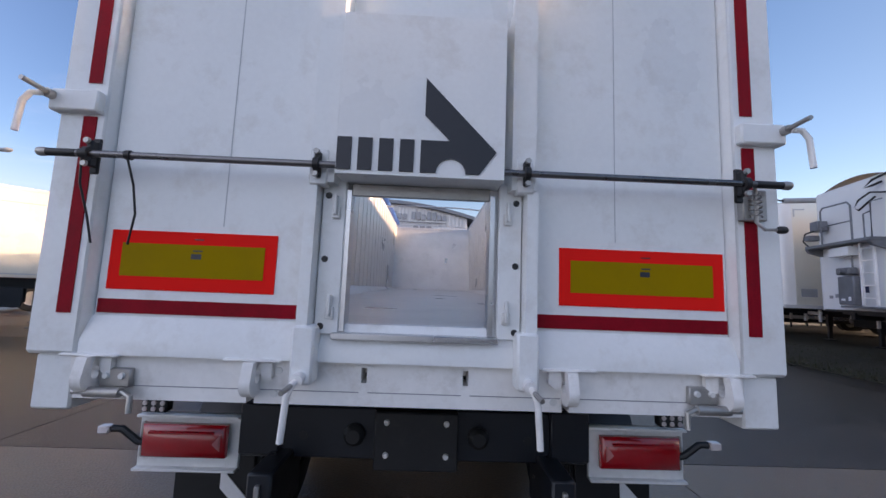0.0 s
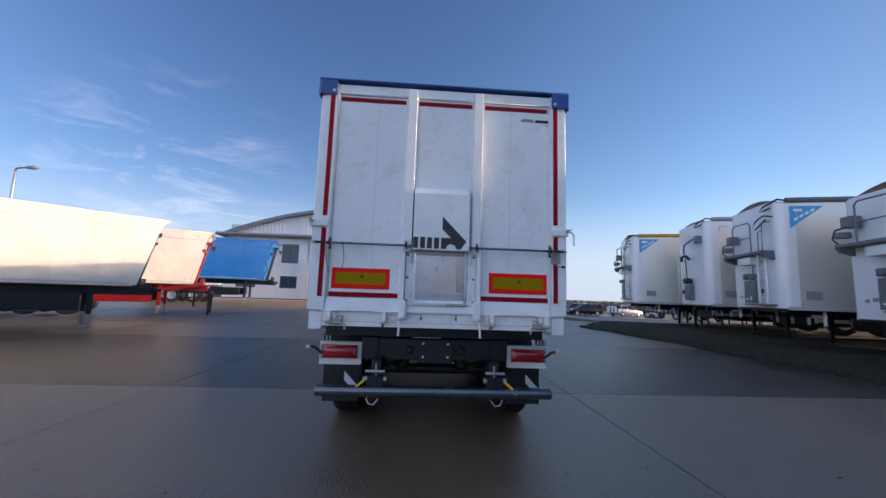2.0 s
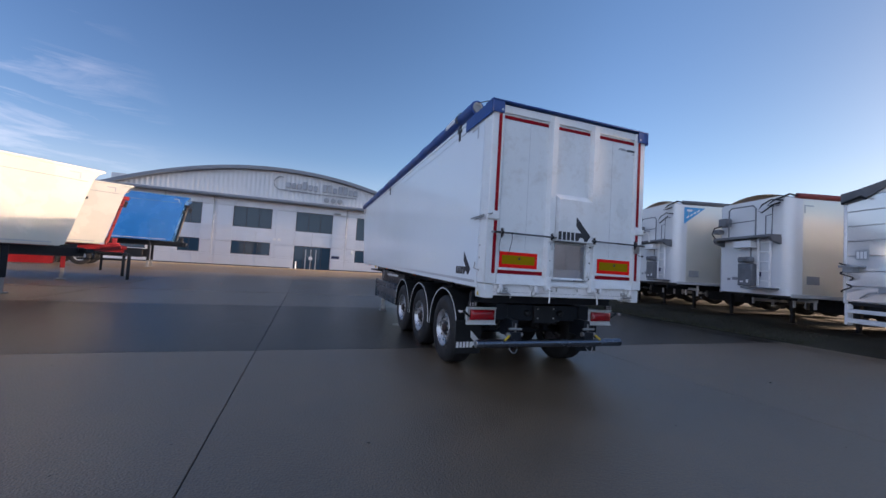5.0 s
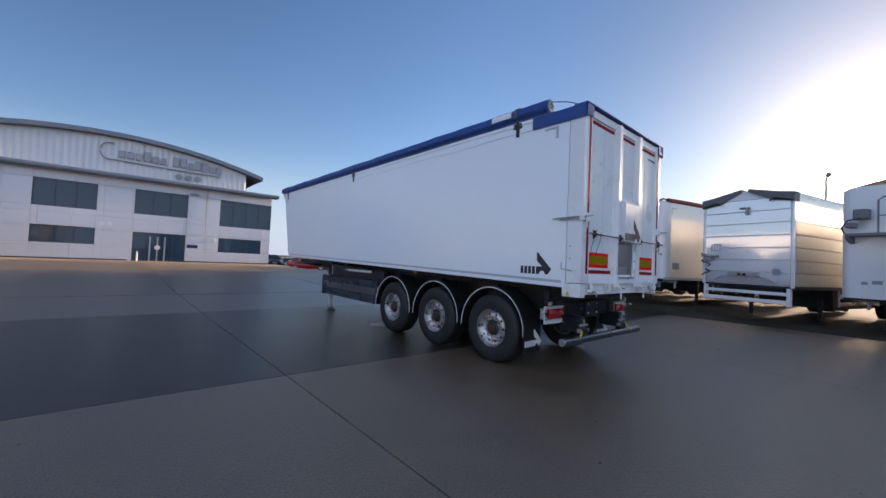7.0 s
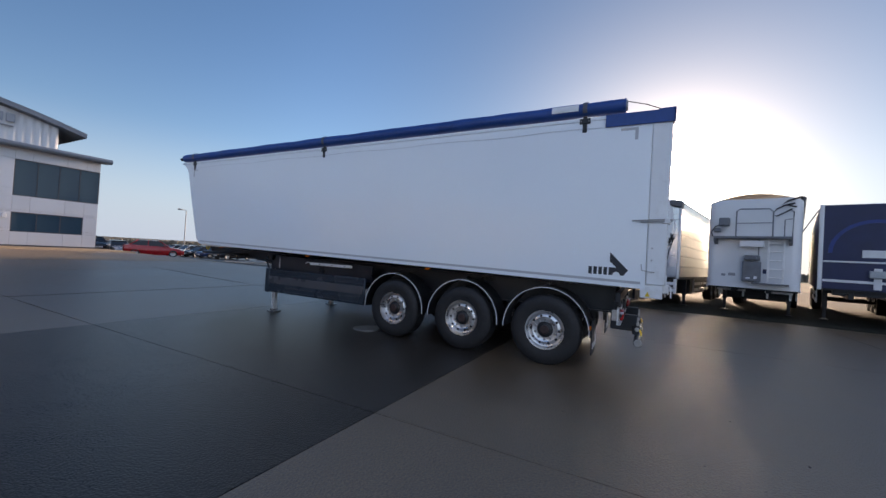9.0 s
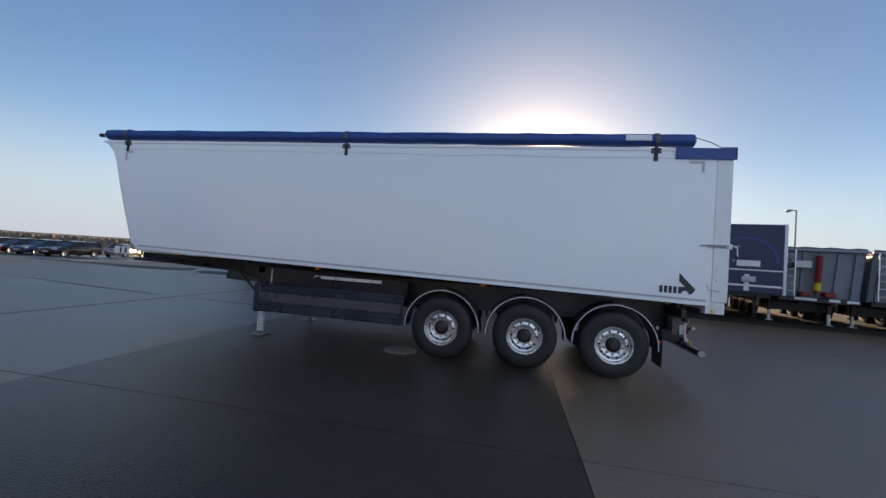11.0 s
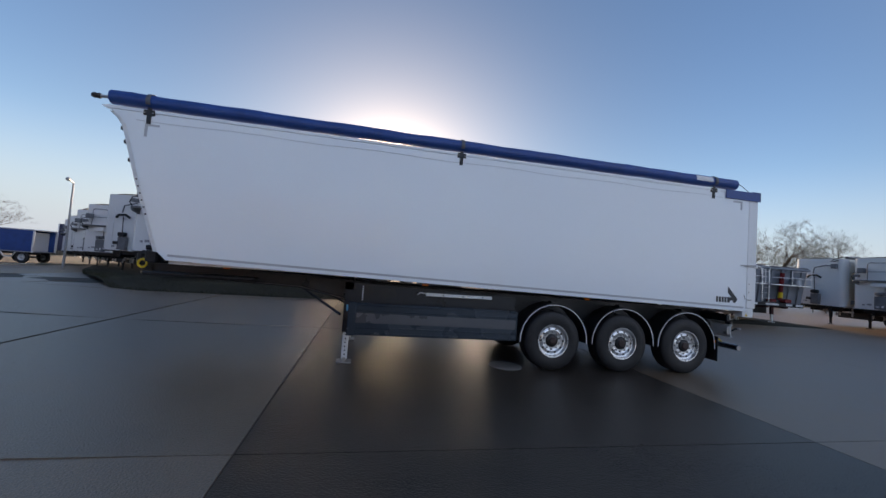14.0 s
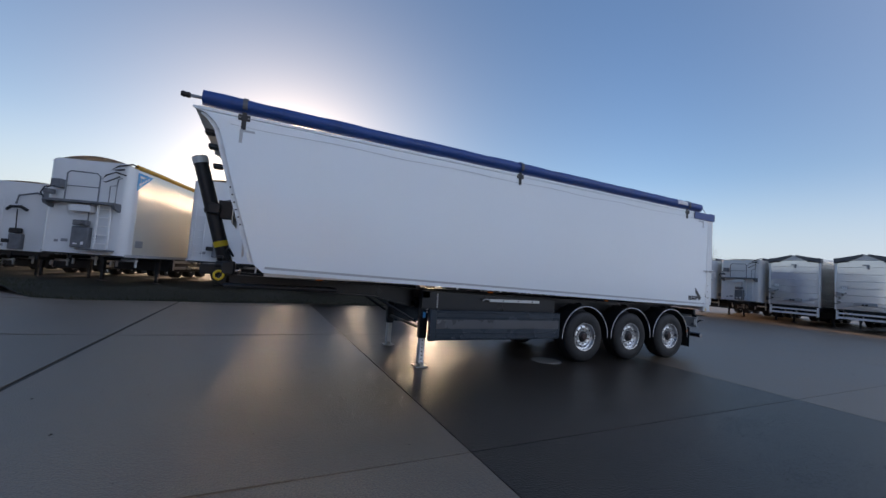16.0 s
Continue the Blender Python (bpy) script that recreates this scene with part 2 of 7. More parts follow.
M_FIELD = material("field", (0.105, 0.088, 0.052), 0.95, var=0.4, scale=0.05, fine=3.0, dirt=(0.07, 0.09, 0.03), dirt_amount=0.6)
M_BLADE = material("grass_blade", (0.028, 0.031, 0.013), 0.7, var=0.4, scale=2)
M_WHITE = material("white_gelcoat", (0.82, 0.87, 0.895), 0.24, var=0.012, scale=0.5, rough_var=0.02, coat=0.35, fine=30)
M_WHITE_PAINT = material("white_paint", (0.80, 0.79, 0.775), 0.40, var=0.08, scale=3.5, bump=0.16, fine=40, dirt=(0.42, 0.37, 0.31), dirt_amount=0.42)
M_DOOR = material("white_door_paint", (0.78, 0.80, 0.80), 0.36, var=0.045, scale=2.2, bump=0.06, fine=55, dirt=(0.50, 0.45, 0.39), dirt_amount=0.36)
M_RAIL_GREY = material("grey_rail", (0.42, 0.44, 0.46), 0.4, var=0.06)
M_ALU = material("aluminium", (0.62, 0.63, 0.64), 0.32, metal=0.9, var=0.08, scale=2.0, rough_var=0.1, dirt=(0.40, 0.38, 0.34), dirt_amount=0.35)
M_ALU_IN = material("brushed_inner_wall", (0.66, 0.63, 0.59), 0.36, metal=0.35, var=0.14, scale=1.3, dirt=(0.42, 0.39, 0.35), dirt_amount=0.4)
M_HUB = material("rusty_hub", (0.045, 0.025, 0.022), 0.5, var=0.3, scale=20)
M_RIM = material("polished_wheel", (0.60, 0.61, 0.62), 0.30, metal=1.0, var=0.06, scale=6)
M_DARK_STEEL = material("dark_round_steel", (0.16, 0.16, 0.165), 0.28, metal=0.9, var=0.2, scale=7)
M_GALV = material("galvanised_steel", (0.38, 0.37, 0.355), 0.42, metal=0.75, var=0.15, scale=9, bump=0.1, dirt=(0.4, 0.38, 0.34), dirt_amount=0.3)
M_ZINC = material("zinc_plate", (0.70, 0.71, 0.70), 0.45, metal=0.2, var=0.08, scale=5, bump=0.15, fine=35, dirt=(0.45, 0.43, 0.40), dirt_amount=0.35)
M_CHASSIS = material("dark_blue_grey_chassis", (0.008, 0.011, 0.016), 0.36, var=0.2, scale=3, bump=0.06, fine=35, dirt=(0.022, 0.021, 0.02), dirt_amount=0.25)
M_BLACK = material("black_steel", (0.013, 0.014, 0.016), 0.45, var=0.25, scale=5, dirt=(0.05, 0.045, 0.04), dirt_amount=0.3)
M_PLASTIC = material("black_plastic", (0.010, 0.011, 0.012), 0.42, var=0.2, scale=6, bump=0.1)
M_RUBBER = material("tyre_rubber", (0.016, 0.016, 0.017), 0.62, var=0.25, scale=8, bump=0.15, dirt=(0.06, 0.055, 0.05), dirt_amount=0.3)
M_SKIRT = material("grey_side_skirt", (0.035, 0.050, 0.066), 0.27, metal=0.35, var=0.12, scale=1.5)
M_BUMPER = material("brushed_steel_tube", (0.15, 0.165, 0.19), 0.22, metal=0.9, var=0.12, scale=5, bump=0.05)
M_SKIRT_MID = material("brushed_skirt_panel", (0.10, 0.105, 0.115), 0.32, metal=0.4, var=0.12, scale=1.5)
M_BLUE_TARP = material("blue_tarpaulin", (0.010, 0.062, 0.24), 0.42, var=0.18, scale=3, bump=0.3, fine=14)
M_REDTAPE = material("red_reflective_tape", (0.29, 0.006, 0.014), 0.6, var=0.2, scale=14, ior=1.2, fine=130)
M_FLUO_RED = material("fluorescent_red", (1.0, 0.022, 0.016), 0.8, var=0.03, scale=4, ior=1.12)
M_AMBER_PLATE = material("amber_reflective_sheet", (0.33, 0.20, 0.003), 0.7, var=0.05, scale=8, ior=1.15)
M_DARK_PRINT = material("dark_print", (0.022, 0.025, 0.032), 0.4, var=0.1)
M_GREY_PRINT = material("grey_print", (0.26, 0.26, 0.28), 0.5, var=0.1)
M_WHITE_PRINT = material("white_print", (0.75, 0.75, 0.75), 0.5, var=0.08)
M_LAMP_RED = material("red_lamp_lens", (0.36, 0.004, 0.008), 0.16, var=0.12, scale=12, coat=0.6)
M_LAMP_FACET = material("pale_red_facet", (0.50, 0.16, 0.16), 0.15, var=0.1, coat=0.5)
M_LAMP_CLEAR = material("clear_lamp_lens", (0.55, 0.5, 0.5), 0.1, var=0.1, coat=0.5)
M_AMBER = material("amber_lens", (0.75, 0.16, 0.01), 0.15, var=0.1, coat=0.5)
M_YELLOW = material("yellow_paint", (0.75, 0.50, 0.02), 0.4, var=0.1)
M_ORANGE_TARP = material("orange_tarpaulin", (0.62, 0.30, 0.03), 0.5, var=0.2, scale=3, bump=0.3, fine=14)
M_RED_TARP = material("red_tarpaulin", (0.22, 0.03, 0.025), 0.5, var=0.2, scale=3, bump=0.3, fine=14)
M_GREY_TARP = material("grey_tarpaulin", (0.11, 0.115, 0.125), 0.5, var=0.2, scale=3, bump=0.3, fine=14)
M_GREY_STEEL = material("grey_painted_steel", (0.27, 0.29, 0.31), 0.45, var=0.12, scale=3)
M_FITTING = material("weathered_grey_fitting", (0.15, 0.16, 0.175), 0.45, metal=0.2, var=0.2, scale=5, bump=0.1)
M_SILVER = material("silver_steel", (0.40, 0.42, 0.44), 0.4, metal=0.4, var=0.1)
M_PANEL = material("white_body_panel", (0.72, 0.73, 0.74), 0.17, metal=0.0, var=0.05, scale=0.8, coat=0.3, rough_var=0.08)
M_POLISHED = material("polished_aluminium_plank", (0.72, 0.72, 0.70), 0.17, metal=0.8, var=0.06, scale=0.9, rough_var=0.09, spread=0.05)
M_SATIN = material("satin_aluminium_side", (0.74, 0.73, 0.68), 0.33, metal=0.55, var=0.03, scale=0.6, rough_var=0.05, coat=0.15)
M_PLANK_FRONT = material("polished_white_plank", (0.78, 0.79, 0.80), 0.10, metal=0.55, var=0.03, scale=0.7, rough_var=0.03, coat=0.4)
M_CREAM = material("cream_white_paint", (0.66, 0.64, 0.565), 0.30, var=0.05, scale=1.2, coat=0.2)
M_RED = material("red_chassis_paint", (0.20, 0.010, 0.013), 0.35, var=0.15, scale=3)
M_BLUE = material("blue_body_paint", (0.004, 0.16, 0.50), 0.25, var=0.08, scale=1.5, coat=0.3)
M_CURTAIN = material("blue_curtain", (0.02, 0.045, 0.20), 0.42, var=0.15, scale=2, bump=0.2, fine=10)
M_NAVY = material("navy_bulkhead", (0.018, 0.024, 0.075), 0.4, var=0.15, scale=2)
M_MAROON = material("dark_maroon_chassis", (0.075, 0.007, 0.010), 0.45, var=0.25, scale=3, dirt=(0.03, 0.025, 0.022), dirt_amount=0.4)
M_TIPPER = material("grey_tipper_paint", (0.22, 0.245, 0.275), 0.42, var=0.1, scale=2)
M_STICKER = material("cyan_sticker", (0.03, 0.33, 0.62), 0.4, var=0.05)
M_CLAD = material("silver_wall_cladding", (0.66, 0.68, 0.72), 0.38, metal=0.2, var=0.05, scale=0.35, spread=0.03)
M_CLAD_UP = material("corrugated_cladding", (0.66, 0.66, 0.67), 0.4, metal=0.2, var=0.05, scale=0.5)
M_ROOF = material("roof_edge_grey", (0.16, 0.20, 0.25), 0.45, var=0.08, scale=0.5)
M_SIGN = material("pale_sign_grey", (0.36, 0.38, 0.42), 0.45, metal=0.2, var=0.06)
M_FRAME = material("dark_window_frame", (0.05, 0.06, 0.075), 0.4, var=0.1)
M_WINDOW = glass("tinted_window", (0.030, 0.070, 0.105), 0.04)
M_CAR_GLASS = glass("car_glass", (0.015, 0.018, 0.022), 0.04)
M_KERB = material("kerb_stone", (0.42, 0.38, 0.32), 0.8, var=0.15, scale=3, bump=0.3, spread=0.1)
M_PAVE = material("tan_paving", (0.42, 0.29, 0.17), 0.8, var=0.2, scale=0.8, bump=0.3, fine=20)
M_BARK = material("bark", (0.085, 0.068, 0.05), 0.9, var=0.3, scale=2)
M_TWIG = material("twigs", (0.10, 0.078, 0.055), 0.9, var=0.3, scale=0.6)
M_HEDGE = material("winter_hedge", (0.20, 0.172, 0.13), 0.95, var=0.45, scale=0.25, fine=4)
M_POST = material("lamp_post_grey", (0.32, 0.33, 0.34), 0.5, metal=0.3, var=0.1)
# dark grey with the dimness of unlit rooms put into the colour
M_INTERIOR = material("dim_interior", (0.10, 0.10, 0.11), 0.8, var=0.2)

# ---- mesh building ----


class Geo:
    """Vertices and faces of one part, gathered from simple shaped pieces."""

    def __init__(self):
        self.v, self.f = [], []

    def add(self, verts, faces):
        k = len(self.v)
        self.v.extend(tuple(p) for p in verts)
        self.f.extend(tuple(i + k for i in f) for f in faces)
        return self

    def box(self, x0, x1, y0, y1, z0, z1, c=0.0):
        """A box with chamfered edges."""
        lo, hi = (min(x0, x1), min(y0, y1), min(z0, z1)), (max(x0, x1), max(y0, y1), max(z0, z1))
        c = min(c, *(0.45 * (b - a) for a, b in zip(lo, hi)))
        if c <= 0:
            vs = [(hi[0] if i & 1 else lo[0], hi[1] if i & 2 else lo[1], hi[2] if i & 4 else lo[2]) for i in range(8)]
            return self.add(vs, [(0, 2, 3, 1), (4, 5, 7, 6), (0, 1, 5, 4), (2, 6, 7, 3), (0, 4, 6, 2), (1, 3, 7, 5)])
        vs = []
        for i in range(8):
            s = (i & 1, i >> 1 & 1, i >> 2 & 1)
            for a in range(3):
                vs.append(tuple((hi[d] if s[d] else lo[d]) if d == a else (hi[d] - c if s[d] else lo[d] + c) for d in range(3)))
        fs = [(3 * i, 3 * i + 1, 3 * i + 2) for i in range(8)]
        for a, (p, q) in enumerate(((2, 4), (1, 4), (1, 2))):
            bit = 1 << a
            for side in (0, bit):
                fs.append(tuple(3 * (side + k) + a for k in (0, p, p + q, q)))
            for k in (0, p, q, p + q):
                i, j = k, k | bit
                others = [d for d in range(3) if d != a]
                fs.append((3 * i + others[0], 3 * j + others[0], 3 * j + others[1], 3 * i + others[1]))
        return self.add(vs, fs)

    def prism(self, poly, axis, a, b):
        """A flat outline pushed along an axis: x takes (y, z), y takes (x, z), z takes (x, y)."""
        put = {"x": lambda p, t: (t, p[0], p[1]), "y": lambda p, t: (p[0], t, p[1]), "z": lambda p, t: (p[0], p[1], t)}[axis]
        n = len(poly)
        vs = [put(p, a) for p in poly] + [put(p, b) for p in poly]
        fs = [tuple(range(n)), tuple(range(2 * n - 1, n - 1, -1))]
        fs += [(i, (i + 1) % n, n + (i + 1) % n, n + i) for i in range(n)]
        return self.add(vs, fs)

    def sweep(self, pts, r, n=8, caps=True):
        """A round bar along a line of points; r is one radius or one for each point."""
        pts = [Vector(p) for p in pts]
        rs = r if isinstance(r, (list, tuple)) else [r] * len(pts)
        d0 = (pts[1] - pts[0]).normalized()
        up = Vector((0, 0, 1)) if abs(d0.z) < 0.9 else Vector((1, 0, 0))
        vs = []
        for i, p in enumerate(pts):
            d = (pts[min(i + 1, len(pts) - 1)] - pts[max(i - 1, 0)]).normalized()
            s = d.cross(up).normalized()
            t = s.cross(d)
            vs += [tuple(p + rs[i] * (math.cos(2 * math.pi * k / n) * s + math.sin(2 * math.pi * k / n) * t)) for k in range(n)]
        fs = [(i * n + k, i * n + (k + 1) % n, (i + 1) * n + (k + 1) % n, (i + 1) * n + k) for i in range(len(pts) - 1) for k in range(n)]
        if caps:
            fs += [tuple(range(n))[::-1], tuple(range((len(pts) - 1) * n, len(pts) * n))]
        return self.add(vs, fs)

    def lathe(self, prof, origin, axis, n=24, caps=True):
        """A turned shape: prof holds (distance along the axis, radius)."""
        o, d = Vector(origin), Vector(axis).normalized()
        up = Vector((0, 0, 1)) if abs(d.z) < 0.9 else Vector((1, 0, 0))
        s = d.cross(up).normalized()
        t = s.cross(d)
        vs = []
        for h, r in prof:
            vs += [tuple(o + h * d + r * (math.cos(2 * math.pi * k / n) * s + math.sin(2 * math.pi * k / n) * t)) for k in range(n)]
        fs = [(i * n + k, i * n + (k + 1) % n, (i + 1) * n + (k + 1) % n, (i + 1) * n + k) for i in range(len(prof) - 1) for k in range(n)]
        if caps:
            fs += [tuple(range(n))[::-1], tuple(range((len(prof) - 1) * n, len(prof) * n))]
        return self.add(vs, fs)

    def moved(self, m):
        g = Geo()
        g.v, g.f = [tuple(m @ Vector(p)) for p in self.v], list(self.f)
        return g


def linked(name, g, mat, recalc=True):
    me = bpy.data.meshes.new(name)
    me.from_pydata(g.v, [], g.f)
    if recalc:
        bm = bmesh.new()
        bm.from_mesh(me)
        bmesh.ops.recalc_face_normals(bm, faces=bm.faces)
        bm.to_mesh(me)
        bm.free()
    me.materials.append(mat)
    me.shade_smooth()
    me.set_sharp_from_angle(angle=radians(38))
    return new(name, me)


def part(name, g, mat, parent, label=""):
    ob = linked(name, g, mat)
    ob.parent = parent
    return tagged(ob, label) if label else ob


def thing(name, label, category, m=None, group="", kind=""):
    ob = new(name)
    ob.empty_display_size = 0.3
    if m is not None:
        ob.matrix_basis = m
    return tagged(ob, label, category, group, kind)


def arc(cx, cz, r, a0, a1, n):
    return [(cx + r * math.cos(radians(a0 + (a1 - a0) * i / n)), cz + r * math.sin(radians(a0 + (a1 - a0) * i / n))) for i in range(n + 1)]


def ground_z(x, y):
    """The yard's height: flat round the trailer, rising to the building and falling away to the north-east."""
    t = min(1.0, max(0.0, (y - 12.0) / 22.0))
    e = min(1.0, max(0.0, (x - 5.0) / 8.0))
    t, e = t * t * (3 - 2 * t), e * e * (3 - 2 * e)
    fall = 0.0177 * min(147.0, max(0.0, (x - 6.0) * 0.6 + (y - 24.0) * 0.8))
    return 0.47 * t * (1 - e) - fall * t * e


def bank_z(x, y):
    """The verge under the parked row, which rises a little to the north."""
    a, b = min(1.0, max(0.0, (y - 1.0) / 9.0)), min(1.0, max(0.0, (x - 8.8) / 2.2))
    low = -0.06 * min(1.0, max(0.0, (2.0 - y) / 4.0)) if y > -6 else -0.06
    n = 1.0 - min(1.0, max(0.0, (y - 19.0) / 6.0))
    return ground_z(x, y) + 0.24 * a * b * b * (3 - 2 * b) * n * n * (3 - 2 * n) + low * b

# ---- ground ----
g = Geo()
gx = [-1500, -300, -90, -48, -30, -20, -10, 0, 5, 7, 9, 11, 13, 16, 20, 25, 30, 36, 48, 60, 75, 90, 120, 160, 200, 300, 1500]
gy = [-1500, -300, -80, -34, -10, 6, 12, 16, 20, 24, 28, 32, 36, 42, 50, 60, 75, 90, 120, 160, 220, 300, 1500]
g.add([(x, y, ground_z(x, y) - 0.10) for y in gy for x in gx],
      [(j * len(gx) + i, j * len(gx) + i + 1, (j + 1) * len(gx) + i + 1, (j + 1) * len(gx) + i) for j in range(len(gy) - 1) for i in range(len(gx) - 1)])
tagged(linked("ground", g, M_FIELD, False), "flat brown winter field reaching the horizon", "ground", kind="structure")

# grass island under the row of parked trailers
EDGE = [(8.0, -15.5), (8.3, -11), (8.7, -6), (9.1, -1), (9.25, 4.6), (9.3, 8.7), (9.3, 11.3), (8.9, 15), (8.3, 17.2), (8.6, 18.2), (10.6, 19.8), (17, 24.4), (24, 28.8), (46, 40.6)]
g = Geo()
OUT = (0.0, 0.4, 0.9, 1.4, 1.9, 2.5, 4.0, 8.0, 16.0, 34.0)
cols = len(OUT)
fine_edge = []
for (xa, ya), (xb, yb) in zip(EDGE, EDGE[1:]):
    fine_edge += [(xa + (xb - xa) * k / 4, ya + (yb - ya) * k / 4) for k in range(4)]
EDGE = fine_edge + EDGE[-1:]
for x, y in EDGE:
    for i in range(cols):
        g.v.append((x + OUT[i], y, max(bank_z(x + OUT[i], y), ground_z(x, y) - 0.0) + (-0.012 if i == 0 else 0.012 if i == 1 else 0.03)))
g.f = [(k * cols + i, k * cols + i + 1, (k + 1) * cols + i + 1, (k + 1) * cols + i) for k in range(len(EDGE) - 1) for i in range(cols - 1)]
tagged(linked("lawn", g, M_GRASS, False), "muddy grass verge under the parked trailers", "grass", kind="structure")
rng = random.Random(4)
g = Geo()
for _ in range(9000):
    y = rng.uniform(3.5, 27)
    k = max(i for i in range(len(EDGE)) if EDGE[i][1] <= y)
    (xa, ya), (xb, yb) = EDGE[k], EDGE[k + 1]
    x = xa + (xb - xa) * (y - ya) / (yb - ya) + 0.05 + 2.6 * rng.random() ** 2
    z, a, h = max(bank_z(x, y), ground_z(x, y)) + 0.010, rng.uniform(0, 6.28), rng.uniform(0.03, 0.09)
    dx, dy = 0.012 * math.cos(a), 0.012 * math.sin(a)
    g.add([(x - dx, y - dy, z), (x + dx, y + dy, z), (x + rng.uniform(-0.03, 0.03), y + rng.uniform(-0.03, 0.03), z + h)], [(0, 1, 2)])
tagged(linked("grass", g, M_BLADE, False), "short wet grass blades on the verge", "grass", kind="stuff")

# concrete yard in bays with dark joints
yard = Geo()
yx = [-56.0, -29.1, -22.85, -16.6, -10.35, -4.02, 2.28, 8.4, 14.65, 20.9, 36.0]
yy = [-60.0, -23.3, -16.6, -9.9, -3.2, 3.92, 10.1, 14.55, 21.0, 25.2, 33.6]
yard.add([(x, y, ground_z(x, y) - 0.018) for y in yy for x in yx],
         [(j * len(yx) + i, j * len(yx) + i + 1, (j + 1) * len(yx) + i + 1, (j + 1) * len(yx) + i) for j in range(len(yy) - 1) for i in range(len(yx) - 1)])
pavement = tagged(linked("pavement", yard, M_JOINT, False), "rain-wet concrete yard laid in large bays with dark joints", "pavement", kind="structure")
for j in range(len(yy) - 1):
    for i in range(len(yx) - 1):
        x0, x1, y0, y1 = yx[i] + 0.006, yx[i + 1] - 0.006, yy[j] + (0.035 if yy[j] == 14.55 else 0.006), yy[j + 1] - (0.035 if yy[j + 1] == 14.55 else 0.006)
        b = Geo()
        n = 4
        for q in range(n + 1):
            for p in range(n + 1):
                x, y = x0 + (x1 - x0) * p / n, y0 + (y1 - y0) * q / n
                b.v.append((x, y, ground_z(x, y)))
        b.f = [(q * (n + 1) + p, q * (n + 1) + p + 1, (q + 1) * (n + 1) + p + 1, (q + 1) * (n + 1) + p) for q in range(n) for p in range(n)]
        k = len(b.v)
        ring = [(0, 0), (n, 0), (n, n), (0, n)]
        b.v += [(x0 + (x1 - x0) * p / n, y0 + (y1 - y0) * q / n, ground_z(x0 + (x1 - x0) * p / n, y0 + (y1 - y0) * q / n) - 0.03) for p, q in ring]
        top = [q * (n + 1) + p for p, q in ring]
        for s in range(4):
            b.f.append((top[s], k + s, k + (s + 1) % 4, top[(s + 1) % 4]))
        # rows differ in wetness; the trailer's shadow is partly painted into the 3.92-10.1 row
        slab = linked("slab", b, M_CONCRETE if 3.9 < yy[j] < 10.0 else M_DRY if yy[j] > 25.0 else M_SHEEN if yy[j] < 3.9 else M_DAMP, False)
        slab.parent = pavement

# round drain cover let into the concrete beside the axles
cover = tagged(linked("drain_cover", Geo().lathe([(0.0, 0.30), (0.006, 0.30), (0.008, 0.285), (0.004, 0.28), (0.004, 0.24), (0.009, 0.235), (0.009, 0.0)], (-0.93, 6.53, 0.0), (0, 0, 1), 28), M_DRAIN), "round pale iron drain cover set in the concrete", "drain cover")
# loose grit and leaf scraps on the concrete
rng = random.Random(21)
g = Geo()
for _ in range(700):
    x, y, r = rng.uniform(-16, 8), rng.uniform(-7, 22), rng.uniform(0.004, 0.016) * (2.2 if rng.random() < 0.08 else 1)
    a, z = rng.uniform(0, 6.28), ground_z(0, y)
    ca, sa = r * math.cos(a), r * math.sin(a)
    g.add([(x + ca, y + sa, z), (x - 0.6 * sa, y + 0.6 * ca, z), (x - ca, y - sa, z), (x + 0.6 * sa, y - 0.6 * ca, z), (x, y, z + 0.45 * r)], [(0, 1, 4), (1, 2, 4), (2, 3, 4), (3, 0, 4)])
tagged(linked("grit", g, M_GRIT, False), "scattered grit and leaf scraps on the wet concrete", "grit", kind="stuff")

# ---- the tipping trailer ----
TR = thing("tipping_trailer", "long white tipping trailer with rolled blue tarpaulin on three axles", "trailer")
HALF = 1.275
AX = (2.97, 4.36, 5.76)


def floor_z(y):
    return 1.27 + 0.021 * (y - 1.5)


